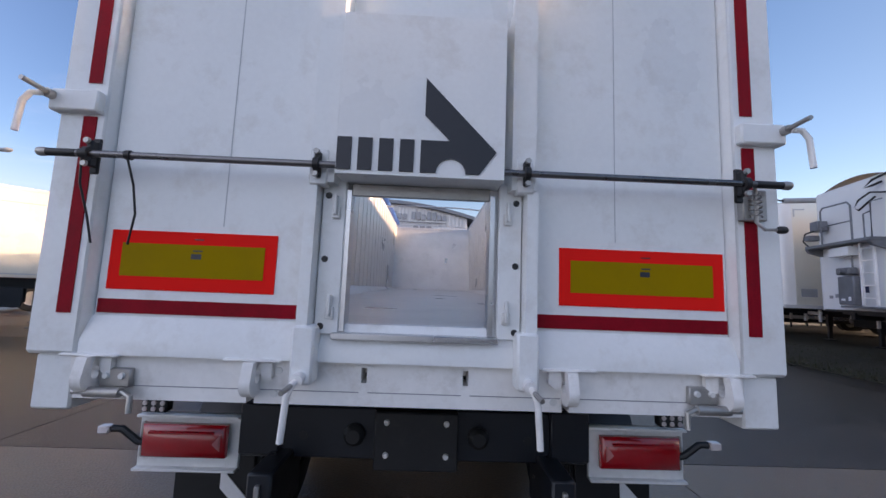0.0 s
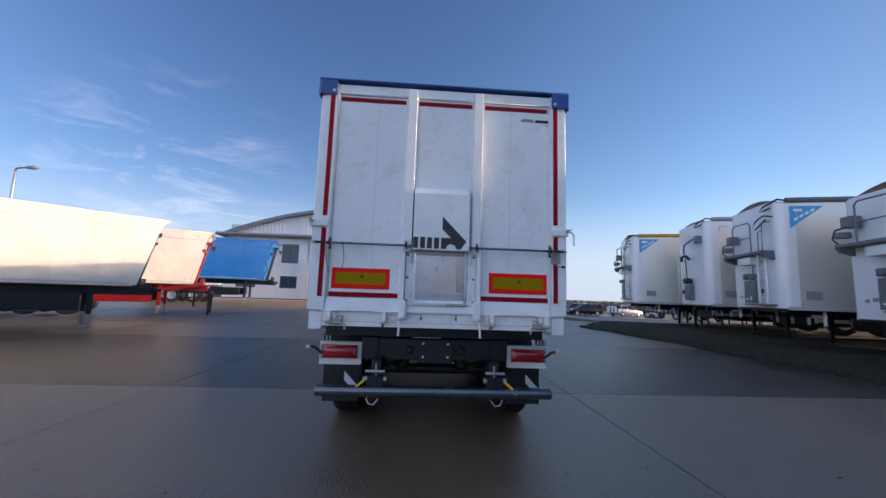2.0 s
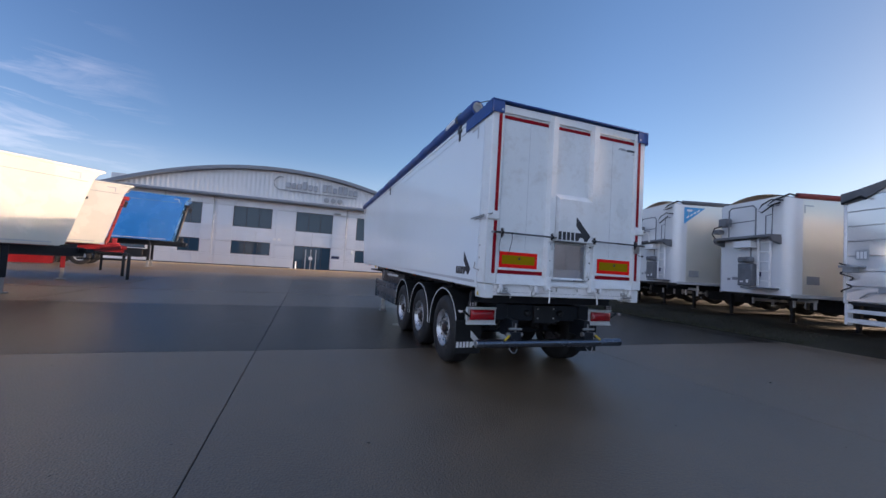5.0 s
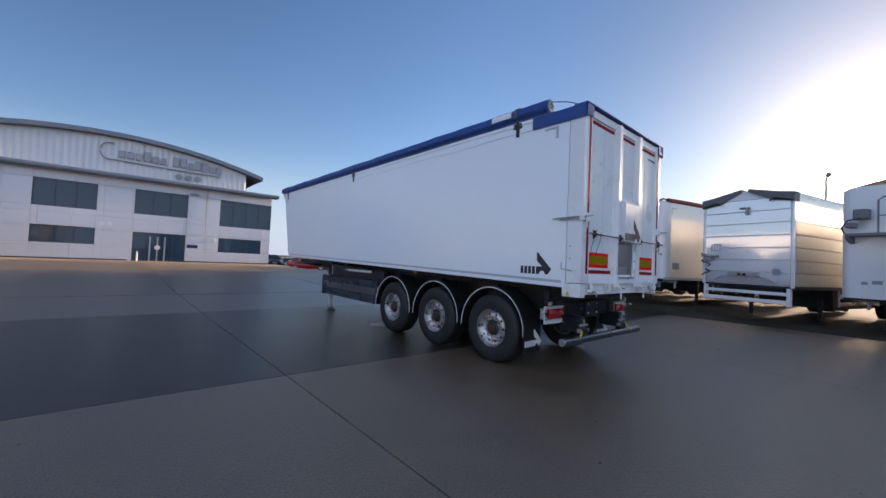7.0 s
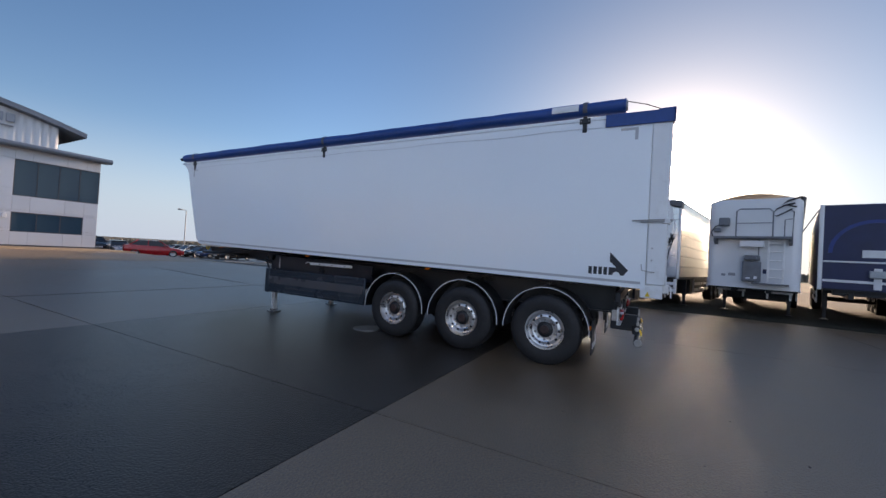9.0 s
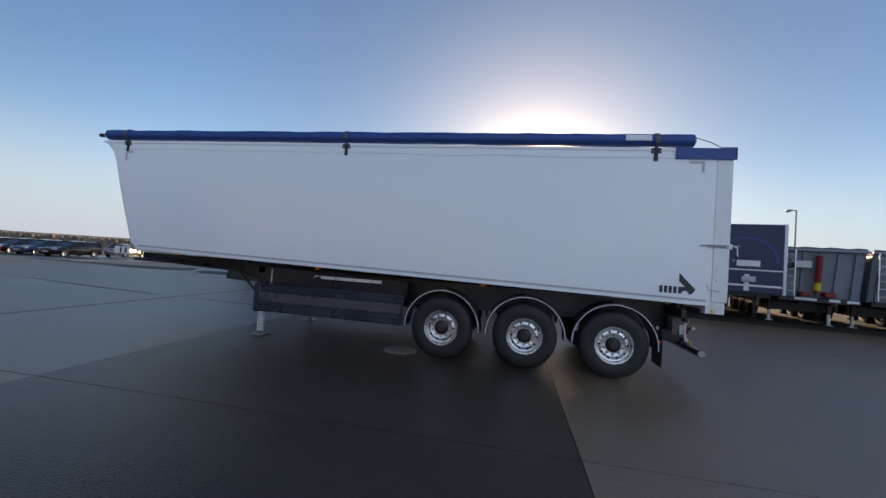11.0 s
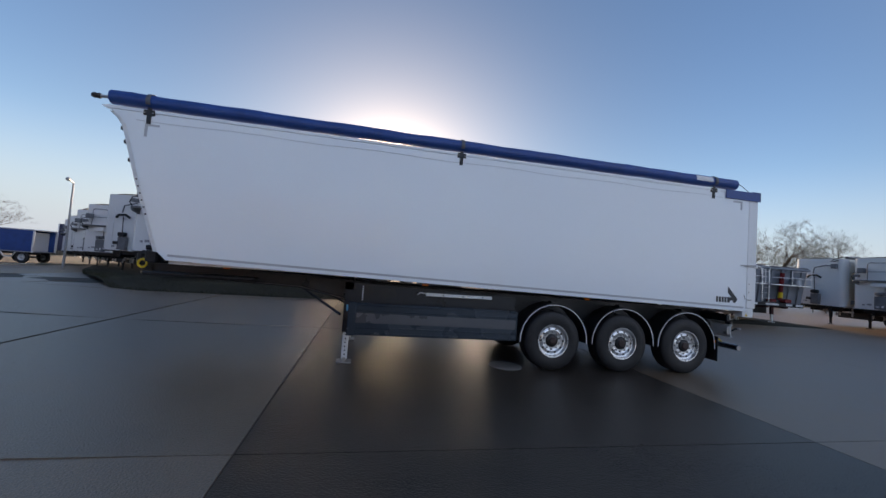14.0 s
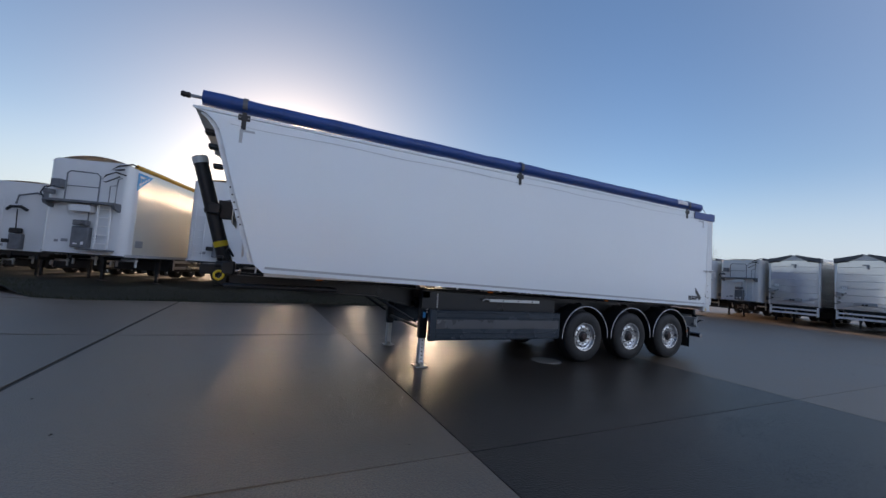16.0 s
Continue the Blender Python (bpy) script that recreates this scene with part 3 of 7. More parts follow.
NOSE = [(12.02, 1.49), (12.14, 1.60), (12.50, 2.67), (12.66, 3.22), (12.72, 3.40), (12.80, 3.51), (12.90, 3.59), (13.05, 3.645)]
SIDE = [(1.664, floor_z(1.66))] + [(12.02, 1.49)] + NOSE[1:] + [(13.05, 3.665), (1.664, 3.665)]
for sgn in (-1, 1):
    part("side_panel", Geo().prism(SIDE, "x", sgn * HALF, sgn * (HALF - 0.05)), M_WHITE, TR, "smooth glossy white side panel")
    x = sgn * (HALF + 0.004)
    part("top_rail", Geo().box(sgn * (HALF - 0.07), sgn * (HALF + 0.012), 1.665, 12.98, 3.62, 3.675, 0.008), M_WHITE, TR)
    g = Geo()
    g.add([(x, 1.72, floor_z(1.72) + 0.055), (x, 12.0, 1.545), (x, 12.0, 1.578), (x, 1.72, floor_z(1.72) + 0.09),
           (x - sgn * 0.006, 1.72, floor_z(1.72) + 0.055), (x - sgn * 0.006, 12.0, 1.545), (x - sgn * 0.006, 12.0, 1.578), (x - sgn * 0.006, 1.72, floor_z(1.72) + 0.09)],
          [(0, 1, 2, 3), (4, 5, 6, 7), (0, 1, 5, 4), (2, 3, 7, 6), (0, 3, 7, 4), (1, 2, 6, 5)])
    part("rail_stripe", g, M_RAIL_GREY, TR, "grey stripe along the bottom rail")
    # sheet cord along the top of the side
    part("tarp_cord", Geo().sweep([(sgn * (HALF + 0.006), 2.3 + 10.3 * i / 24, 3.505 + 0.012 * math.sin(i * 1.3)) for i in range(25)], 0.0028, 5), M_RAIL_GREY, TR)
    # corner marks
    part("corner_mark", Geo().box(x, x - sgn * 0.006, 1.83, 1.87, 3.30, 3.47).box(x, x - sgn * 0.0055, 1.87, 2.05, 3.435, 3.47), M_RAIL_GREY, TR)
    part("corner_mark", Geo().box(x, x - sgn * 0.006, 12.44, 12.48, 3.27, 3.46).box(x, x - sgn * 0.0055, 12.29, 12.44, 3.43, 3.46), M_RAIL_GREY, TR)
inner_edge = [(y - 0.02, z) for y, z in NOSE] + [(y - 0.065, z + 0.005) for y, z in reversed(NOSE)]
part("front_bulkhead", Geo().prism(inner_edge, "x", -HALF + 0.05, HALF - 0.05), M_ALU_IN, TR, "sloping aluminium front wall of the body")
part("floor_plate", Geo().prism([(1.52, floor_z(1.52) + 0.02), (12.0, 1.50), (12.03, 1.56), (1.52, 1.42)], "x", -HALF + 0.05, HALF - 0.05), M_ALU_IN, TR, "scuffed bare aluminium load floor")
for sgn in (-1, 1):
    xi = sgn * (HALF - 0.052)
    g = Geo()
    g.prism([(1.56, 1.42), (12.03, 1.56), (12.62, 3.2), (12.9, 3.62), (1.56, 3.62)], "x", xi, xi - sgn * 0.006)
    for k in range(26):
        part("lining_rib", Geo().box(xi - sgn * 0.005, xi - sgn * 0.013, 1.9 + 0.4 * k, 1.915 + 0.4 * k, 1.46 + 0.0053 * k, 3.6), M_ALU_IN, TR)
    part("inner_lining", g, M_ALU_IN, TR, "bare aluminium inner wall")
g = Geo()
for sgn in (-1, 1):
    g.prism([(sgn * 1.22, 1.44), (sgn * 1.22, 1.60), (sgn * 1.02, 1.445)], "y", 1.56, 12.0)
part("corner_fillet", g, M_ALU_IN, TR)
part("load_grate", Geo().box(-0.6, 0.6, 12.50, 12.515, 2.2, 2.9, 0.003).box(0.42, 0.5, 12.35, 12.38, 1.7, 2.6), M_ALU, TR)

# rear frame and tailgate
for sgn in (-1, 1):
    g = Geo().box(sgn * HALF, sgn * 1.105, 1.43, 1.66, 1.335, 3.66, 0.012)
    g.prism([(sgn * 1.105, 1.43), (sgn * 1.105, 1.60), (sgn * 1.06, 1.60), (sgn * 1.085, 1.52)], "z", 1.36, 3.64)
    post = part("corner_post", g, M_DOOR, TR, "white corner post of the tailgate frame")
    part("lower_post", Geo().box(sgn * 1.255, sgn * 1.125, 1.455, 1.72, 1.155, 1.333, 0.008), M_DOOR, TR)
    t0 = sgn * 1.138
    t1 = sgn * 1.183
    part("red_tape", Geo().box(t0, t1, 1.426, 1.432, 1.47, 2.14), M_REDTAPE, TR, "dark red reflective tape strip")
    part("red_tape", Geo().box(t0, t1, 1.426, 1.432, 2.262, 3.52), M_REDTAPE, TR, "dark red reflective tape strip")
    # side door locks
    lock = part("lock_box", Geo().box(sgn * 1.12, sgn * 1.285, 1.40, 1.50, 2.15, 2.225, 0.006), M_DOOR, TR, "white box of the tailgate lock")
    part("lock_pin", Geo().sweep([(sgn * 1.272, 1.46, 2.195), (sgn * 1.272, 1.30, 2.205)], 0.008, 10).lathe([(0, 0.016), (0.03, 0.016)], (sgn * 1.272, 1.378, 2.198), (0, 1, 0), 12), M_GALV, lock)
    part("lock_handle", Geo().sweep([(sgn * 1.275, 1.37, 2.19), (sgn * 1.30, 1.36, 2.185), (sgn * 1.318, 1.355, 2.155), (sgn * 1.322, 1.35, 2.05)], 0.0095, 10), M_WHITE_PAINT, lock)
    for k in range(3):
        part("hinge_pin", Geo().lathe([(0, 0.010), (0.008, 0.010)], (sgn * (HALF + 0.006), 1.60, 1.50 + 0.16 * k), (-sgn, 0, 0), 8), M_GALV, TR)
    part("side_hook", Geo().sweep([(sgn * (HALF + 0.005), 1.72, 1.60), (sgn * (HALF + 0.025), 1.71, 1.52), (sgn * (HALF + 0.02), 1.56, 1.50)], 0.006, 6), M_GALV, TR)
    part("side_lever", Geo().sweep([(sgn * (HALF + 0.03), 1.47, 2.20), (sgn * (HALF + 0.035), 1.85, 2.185)], 0.009, 6).sweep([(sgn * (HALF + 0.03), 1.47, 2.18), (sgn * (HALF + 0.03), 1.75, 2.165)], 0.007, 6), M_GALV, TR)
part("top_beam", Geo().box(-1.105, 1.105, 1.44, 1.56, 3.545, 3.65, 0.008), M_DOOR, TR)
HX0, HX1, HZ0, HZ1 = -0.270, 0.256, 1.435, 1.930
GY = 1.465
g = Geo()
ring_o = [(-1.09, 1.36), (1.09, 1.36), (1.09, 3.56), (-1.09, 3.56)]
ring_i = [(HX0, HZ0), (HX1, HZ0), (HX1, HZ1), (HX0, HZ1)]
for yy_ in (GY, GY + 0.045):
    g.v += [(x, yy_, z) for x, z in ring_o] + [(x, yy_, z) for x, z in ring_i]
for s in range(4):
    r = (s + 1) % 4
    g.f += [(s, r, 4 + r, 4 + s), (8 + s, 12 + s, 12 + r, 8 + r), (4 + s, 4 + r, 12 + r, 12 + s), (s, 8 + s, 8 + r, r)]
gate = part("tailgate", g, M_DOOR, TR, "white painted tailgate with scuffs and a grain hatch")
part("lower_beam", Geo().prism([(1.43, 1.338), (1.43, 1.385), (GY, 1.462), (1.52, 1.462), (1.52, 1.338)], "x", -1.10, 1.10), M_DOOR, gate, "bevelled lower beam of the tailgate")
for sgn in (-1, 1):
    part("rib", Geo().prism([(sgn * 0.288, GY), (sgn * 0.300, 1.385), (sgn * 0.382, 1.385), (sgn * 0.400, GY)], "z", 1.935, 3.615), M_DOOR, gate, "white upright rib of the tailgate")
    part("lower_rib", Geo().prism([(sgn * 0.347, GY), (sgn * 0.355, 1.388), (sgn * 0.392, 1.388), (sgn * 0.408, GY)], "z", 1.45, 1.934), M_DOOR, gate, "narrow lower end of the rib")
    part("panel_seam", Geo().box(sgn * 0.690, sgn * 0.6925, GY - 0.0015, GY + 0.002, 1.78, 3.47), M_RAIL_GREY, gate)
    part("rib_foot", Geo().box(sgn * 0.325, sgn * 0.398, 1.375, 1.45, 1.275, 1.46, 0.008), M_DOOR, gate)
    part("hatch_guide", Geo().box(sgn * 0.266, sgn * 0.346, 1.432, GY, 1.43, 1.965, 0.003), M_DOOR, gate)
    for z in (1.455, 1.68, 1.90):
        part("bolt", Geo().lathe([(0, 0.012), (0.007, 0.010)], (sgn * 0.326, 1.433, z), (0, -1, 0), 10), M_BLACK, gate)
    for z in (1.49, 1.83):
        clip = part("hatch_clip", Geo().box(sgn * 0.290, sgn * 0.302, 1.405, 1.433, z, z + 0.07, 0.003), M_ZINC, gate)
        part("clip_base", Geo().box(sgn * 0.282, sgn * 0.310, 1.42, 1.434, z - 0.01, z + 0.03, 0.002), M_ZINC, clip)
    pull = part("lock_lever", Geo().sweep([(sgn * 0.362, 1.38, 1.30), (sgn * 0.368, 1.325, 1.288), (sgn * 0.378, 1.318, 1.255), (sgn * 0.386, 1.315, 1.125)], 0.0105, 10), M_WHITE_PAINT, gate, "white lever with a steel pin")
    part("lever_collar", Geo().lathe([(0, 0.02), (0.035, 0.02)], (sgn * 0.362, 1.378, 1.30), (0, -1, -0.1), 12), M_WHITE_PAINT, pull)
    part("lever_pin", Geo().sweep([(sgn * 0.368, 1.325, 1.288), (sgn * 0.378, 1.27, 1.278)], 0.008, 8), M_GALV, pull)
hood = part("hatch_hood", Geo().prism([(GY, 2.60), (1.325, 2.505), (1.325, 1.95), (GY, 1.95)], "x", -0.283, 0.262), M_DOOR, gate, "white boxed cover over the grain hatch")
part("hatch_sill", Geo().box(-0.285, 0.27, 1.41, GY, 1.415, 1.437, 0.003), M_ALU, gate)
part("hatch_slide", Geo().box(-0.25, 0.235, 1.44, 1.456, 1.905, 1.949, 0.003), M_GALV, gate)
for x in (HX0 + 0.003, HX1 - 0.02):
    part("slide_edge", Geo().box(x, x + 0.017, 1.44, 1.51, 1.44, 1.925), M_ALU, gate)
for x0, x1 in ((-1.082, -0.415), (0.405, 1.088)):
    part("red_tape", Geo().box(x0, x1, GY - 0.005, GY + 0.003, 1.472, 1.519), M_REDTAPE, gate, "dark red reflective tape strip")
for x0, x1 in ((-1.085, -0.415), (-0.28, 0.28), (0.415, 1.085)):
    part("red_tape", Geo().box(x0, x1, GY - 0.005, GY + 0.003, 3.478, 3.522), M_REDTAPE, gate, "dark red reflective tape strip")
for x0, x1 in ((-1.063, -0.500), (0.489, 1.080)):
    plate = part("marker_plate", Geo().box(x0, x1, GY - 0.004, GY + 0.003, 1.552, 1.755), M_FLUO_RED, gate, "red-bordered amber reflective marker plate")
    part("amber_sheet", Geo().box(x0 + 0.04, x1 - 0.04, GY - 0.0056, GY - 0.0035, 1.598, 1.711), M_AMBER_PLATE, plate)
    xm = (x0 + x1) / 2 + 0.01
    part("print_mark", Geo().box(xm - 0.017, xm + 0.017, GY - 0.0066, GY - 0.005, 1.662, 1.680), M_DARK_PRINT, plate)
    part("print_mark", Geo().box(xm - 0.012, xm + 0.02, GY - 0.0066, GY - 0.005, 1.688, 1.693), M_DARK_PRINT, plate)
    part("print_mark", Geo().box(xm - 0.012, xm + 0.02, GY - 0.005, GY - 0.0035, 1.728, 1.732), M_DARK_PRINT, plate)


def emblem(name, parent, put, size, mat, bars=True):
    """The maker's arrow shape with four plain bars for its lettering; put turns (across, up) into a place."""
    out = Geo()
    ring = arc(0.155, 0.0, 0.075, 0, 180, 10)
    shape = [(0.0, 0.0)] + [(0.08, 0.0)] + [(u, w) for u, w in reversed(ring)] + [(0.30, 0.0), (0.385, 0.12), (0.015, 0.50), (0.015, 0.30), (0.15, 0.168), (0.0, 0.168)]
    n = len(shape)
    for d in (0.0, 1.0):
        out.v += [put(u * size, w * size, d) for u, w in shape]
    out.f = [tuple(range(n)), tuple(range(2 * n - 1, n - 1, -1))] + [(i, (i + 1) % n, n + (i + 1) % n, n + i) for i in range(n)]
    arrow = part(name, out, mat, parent, "arrow emblem with plain bars")
    for k in range(4 if bars else 0):
        u0 = -0.42 + 0.105 * k
        q = [(u0, 0.0), (u0 + 0.072, 0.0), (u0 + 0.072, 0.168), (u0, 0.168)]
        part("print_bar", Geo().add([put(u * size, w * size, d) for d in (0.0, 1.0) for u, w in q], [(0, 1, 2, 3), (7, 6, 5, 4), (0, 1, 5, 4), (1, 2, 6, 5), (2, 3, 7, 6), (3, 0, 4, 7)]), mat, parent)
    return arrow


emblem("emblem", hood, lambda u, w, d: (-0.012 + u, 1.3205 + 0.005 * d, 1.963 + w), 0.64, M_DARK_PRINT)
for sgn in (-1,):
    emblem("emblem", TR, lambda u, w, d: (-HALF - 0.005 + 0.006 * d, 2.115 - u, 1.43 + w), 0.63, M_DARK_PRINT)
part("print_bar", Geo().box(0.80, 0.945, GY - 0.004, GY + 0.003, 3.372, 3.384).box(0.81, 0.93, GY - 0.004, GY + 0.003, 3.388, 3.402), M_GREY_PRINT, gate)
part("print_bar", Geo().box(0.955, 1.10, GY - 0.004, GY + 0.003, 3.368, 3.398), M_DARK_PRINT, gate)
part("print_bar", Geo().box(1.06, 1.10, GY - 0.004, GY + 0.003, 3.335, 3.343), M_GREY_PRINT, gate)

# long round bar across the gate and its clamps
rod = part("cross_rod", Geo().sweep([(-1.235, 1.355, 1.985), (1.235, 1.355, 1.985)], 0.0115, 12), M_DARK_STEEL, TR, "dull steel bar held across the tailgate")
for sgn in (-1, 1):
    part("rod_tip", Geo().lathe([(0, 0.0125), (0.006, 0.0145), (0.026, 0.0145), (0.032, 0.010)], (sgn * 1.212, 1.355, 1.985), (sgn, 0, 0), 10), M_GALV, rod)
    part("rod_sleeve", Geo().sweep([(sgn * 1.12, 1.355, 1.985), (sgn * 1.212, 1.355, 1.985)], 0.0128, 10), M_BLACK, rod)
for x in (-1.085, -0.352, 0.345, 1.085):
    outer = abs(x) > 1.0
    c = part("rod_clamp", Geo().lathe([(0, 0.022), (0.018, 0.022)], (x - 0.009, 1.355, 1.985), (1, 0, 0), 12).box(x - 0.010, x + 0.010, 1.353, 1.382, 1.945, 2.032, 0.005), M_BLACK, TR, "black clamp of the steel bar")
    part("clamp_plate", Geo().box(x - (0.014 if outer else 0.03), x + (0.014 if outer else 0.03), 1.379, 1.391 if outer else 1.43, 1.925, 2.045, 0.004), M_BLACK if outer else M_DOOR, c)
    for z in (1.95, 2.026):
        part("bolt", Geo().lathe([(0, 0.011), (0.008, 0.009)], (x, 1.348, z), (0, -1, 0), 8), M_GALV, c)
for x, zb, sag in ((-0.955, 1.70, 0.014), (-1.10, 1.70, -0.012)):
    part("cable_tie", Geo().lathe([(0, 0.016), (0.016, 0.016)], (x - 0.008, 1.355, 1.985), (1, 0, 0), 10).sweep([(x, 1.35, 1.975), (x + sag, 1.37, 1.89), (x + sag * 0.5, 1.40, 1.80), (x - sag, 1.41, zb)], 0.0035, 6), M_BLACK, TR, "loose black cable tie")
spring = part("spring_latch", Geo().sweep([(1.145, 1.385, 1.985), (1.145, 1.385, 1.86), (1.165, 1.375, 1.835), (1.205, 1.37, 1.835)], 0.006, 8).box(1.112, 1.20, 1.40, 1.43, 1.87, 1.98, 0.004), M_GALV, TR, "zinc spring latch with a black knob")
helix = [(1.145 + 0.017 * math.cos(k * 0.8), 1.385 + 0.017 * math.sin(k * 0.8), 1.965 - 0.0022 * k) for k in range(40)]
part("spring", Geo().sweep(helix, 0.003, 5), M_GALV, spring)
part("knob", Geo().lathe([(0, 0.006), (0.008, 0.013), (0.028, 0.013), (0.036, 0.007)], (1.20, 1.37, 1.835), (1, 0, 0), 10), M_BLACK, spring)

# rear sill with hinges and latches
cuts = [-1.235, -0.56, -0.535, -0.185, -0.165, 0.16, 0.18, 0.50, 0.525, 1.235]
sill = part("rear_sill", Geo().box(cuts[4], cuts[5], 1.462, 1.60, 1.192, 1.334), M_WHITE_PAINT, TR, "white rear sill with slots, lightly soiled")
for k in (0, 2, 6, 8):
    part("sill_section", Geo().box(cuts[k], cuts[k + 1], 1.462, 1.60, 1.192, 1.334), M_WHITE_PAINT, sill)
for k in (1, 7):
    part("sill_section", Geo().box(cuts[k], cuts[k + 1], 1.462, 1.60, 1.25, 1.334), M_WHITE_PAINT, sill)
for k in (3, 5):
    part("sill_section", Geo().box(cuts[k], cuts[k + 1], 1.462, 1.60, 1.192, 1.268), M_WHITE_PAINT, sill)
    part("sill_section", Geo().box(cuts[k], cuts[k + 1], 1.462, 1.60, 1.318, 1.334), M_WHITE_PAINT, sill)
part("slot_backing", Geo().box(-1.1, 1.1, 1.56, 1.58, 1.205, 1.325), M_BLACK, sill)
for x in (-1.055, -0.535, 0.515, 1.055):
    s = -1 if x < 0 else 1
    h = part("tailgate_hook", Geo().prism([(1.398, 1.335), (1.388, 1.30)] + arc(1.428, 1.268, 0.046, 150, 400, 14) + [(1.455, 1.29)] + arc(1.434, 1.276, 0.014, 400, 160, 8) + [(1.42, 1.30), (1.430, 1.335)], "x", x - 0.017, x + 0.017), M_WHITE_PAINT, TR, "white claw hook under the tailgate")
    part("hook_bracket", Geo().box(x - 0.092, x + 0.092, 1.415, 1.46, 1.3335, 1.342, 0.003), M_WHITE_PAINT, h)
    for xa, xb in ((x - 0.068, x - 0.024), (x + 0.024, x + 0.060)):
        part("bracket_cheek", Geo().prism([(xa, 1.334), (xb, 1.334), (xb, 1.278), ((xa + xb) / 2, 1.272), (xa, 1.292)], "y", 1.438, 1.458), M_WHITE_PAINT, h)
for xa, xb in ((-1.225, -0.565), (-0.53, -0.19), (-0.16, 0.155), (0.185, 0.495), (0.53, 1.225)):
    part("sill_seam", Geo().box(xa, xb, 1.4605, 1.463, 1.2355, 1.2385), M_GREY_PRINT, sill, "thin dark lap seam")
for sgn in (-1, 1):
    for x, z in ((0.46, 1.30), (0.47, 1.225)):
        part("weld_bolt", Geo().lathe([(0, 0.013), (0.005, 0.012)], (sgn * x, 1.462, z), (0, -1, 0), 12), M_ZINC, TR)
    l1 = part("drop_latch", Geo().box(sgn * 1.03, sgn * 0.93, 1.44, 1.462, 1.235, 1.295, 0.004).sweep([(sgn * 1.09, 1.42, 1.225), (sgn * 0.93, 1.42, 1.225), (sgn * 0.905, 1.415, 1.215), (sgn * 0.90, 1.41, 1.165)], 0.009, 8), M_GALV, TR, "galvanised drop latch on the sill")
    part("latch_tube", Geo().sweep([(sgn * 1.05, 1.42, 1.225), (sgn * 0.94, 1.42, 1.225)], 0.016, 10), M_GALV, l1)
    for x in (0.955, 1.005):
        part("bolt", Geo().lathe([(0, 0.011), (0.009, 0.009)], (sgn * x, 1.44, 1.272), (0, -1, 0), 8), M_ZINC, l1)
part("warning_label", Geo().prism([(1.60, 1.175), (1.66, 1.175), (1.63, 1.24)], "x", -1.2595, -1.262), M_YELLOW, TR, "small yellow warning triangle")
part("white_label", Geo().box(-1.2595, -1.262, 1.60, 1.66, 1.25, 1.30), M_WHITE_PRINT, TR)

# tarpaulin roll on the near side, and the rear tarpaulin lip
n_seg = 44
pts, rad = [], []
for k in range(n_seg + 1):
    y = 2.0 + 10.95 * k / n_seg
    pts.append((-1.245 + 0.004 * math.sin(k * 1.7), y, 3.792 + 0.003 * math.sin(k * 0.9)))
    rad.append(0.101 + 0.003 * math.sin(k * 2.1) + 0.002 * math.sin(k * 5.3))
roll = part("tarp_roll", Geo().sweep(pts, rad, 16), M_BLUE_TARP, TR, "rolled blue tarpaulin along the top edge")
part("roll_end", Geo().lathe([(0, 0.075), (0.02, 0.075), (0.021, 0.045), (0.005, 0.045)], (-1.245, 2.0, 3.792), (0, -1, 0), 16), M_GREY_STEEL, roll)
part("roll_shaft", Geo().sweep([(-1.245, 12.9, 3.792), (-1.245, 13.12, 3.785)], 0.022, 10), M_GREY_STEEL, roll)
part("crank_joint", Geo().lathe([(0, 0.03), (0.02, 0.042), (0.05, 0.034), (0.08, 0.042), (0.11, 0.03)], (-1.245, 13.09, 3.785), (0, 1, 0.05), 12), M_BLACK, roll)
part("roll_label", Geo().prism([(x, z) for x, z in arc(-1.245, 3.792, 0.107, 140, 196, 6)] + [(x, z) for x, z in arc(-1.245, 3.792, 0.100, 196, 140, 6)], "y", 2.62, 3.0), M_WHITE_PRINT, roll, "pale label on the rolled tarpaulin")
for y in (2.53, 7.70, 12.44):
    b = part("roll_bracket", Geo().box(-1.29, -1.27, y - 0.03, y + 0.03, 3.46, 3.70, 0.006).box(-1.295, -1.27, y - 0.075, y + 0.075, 3.585, 3.665, 0.006), M_BLACK, TR, "black bracket holding the tarpaulin roll")
    part("strap", Geo().prism([(x, z) for x, z in arc(-1.245, 3.792, 0.116, 40, 215, 14)] + [(x, z) for x, z in arc(-1.245, 3.792, 0.110, 215, 40, 14)], "y", y - 0.03, y + 0.03), M_GREY_TARP, b)
    for dy in (-0.055, 0.055):
        part("bolt", Geo().lathe([(0, 0.010), (0.008, 0.008)], (-1.295, y + dy, 3.62), (-1, 0, 0), 8), M_GALV, b)
g = Geo()
for sgn in (-1, 1):
    g.box(sgn * 1.285, sgn * 1.30, 1.40, 2.25 if sgn < 0 else 1.7, 3.50, 3.675, 0.004)
    g.box(sgn * 1.12, sgn * 1.30, 1.405, 1.425, 3.50 + 0.02, 3.685, 0.004)
g.box(-1.30, 1.30, 1.40, 1.60, 3.672, 3.690, 0.004)
lip = part("tarp_lip", g, M_BLUE_TARP, TR, "blue tarpaulin lip folded over the rear corners")
for sgn in (-1, 1):
    part("eyelet", Geo().lathe([(0, 0.014), (0.004, 0.014)], (sgn * 1.15, 1.404, 3.56), (0, -1, 0), 10), M_ALU, lip)
part("rear_cord", Geo().sweep([(-1.245, 2.0, 3.86), (-1.2, 1.75, 3.80), (-1.15, 1.5, 3.70)], 0.006, 6), M_BLACK, TR)
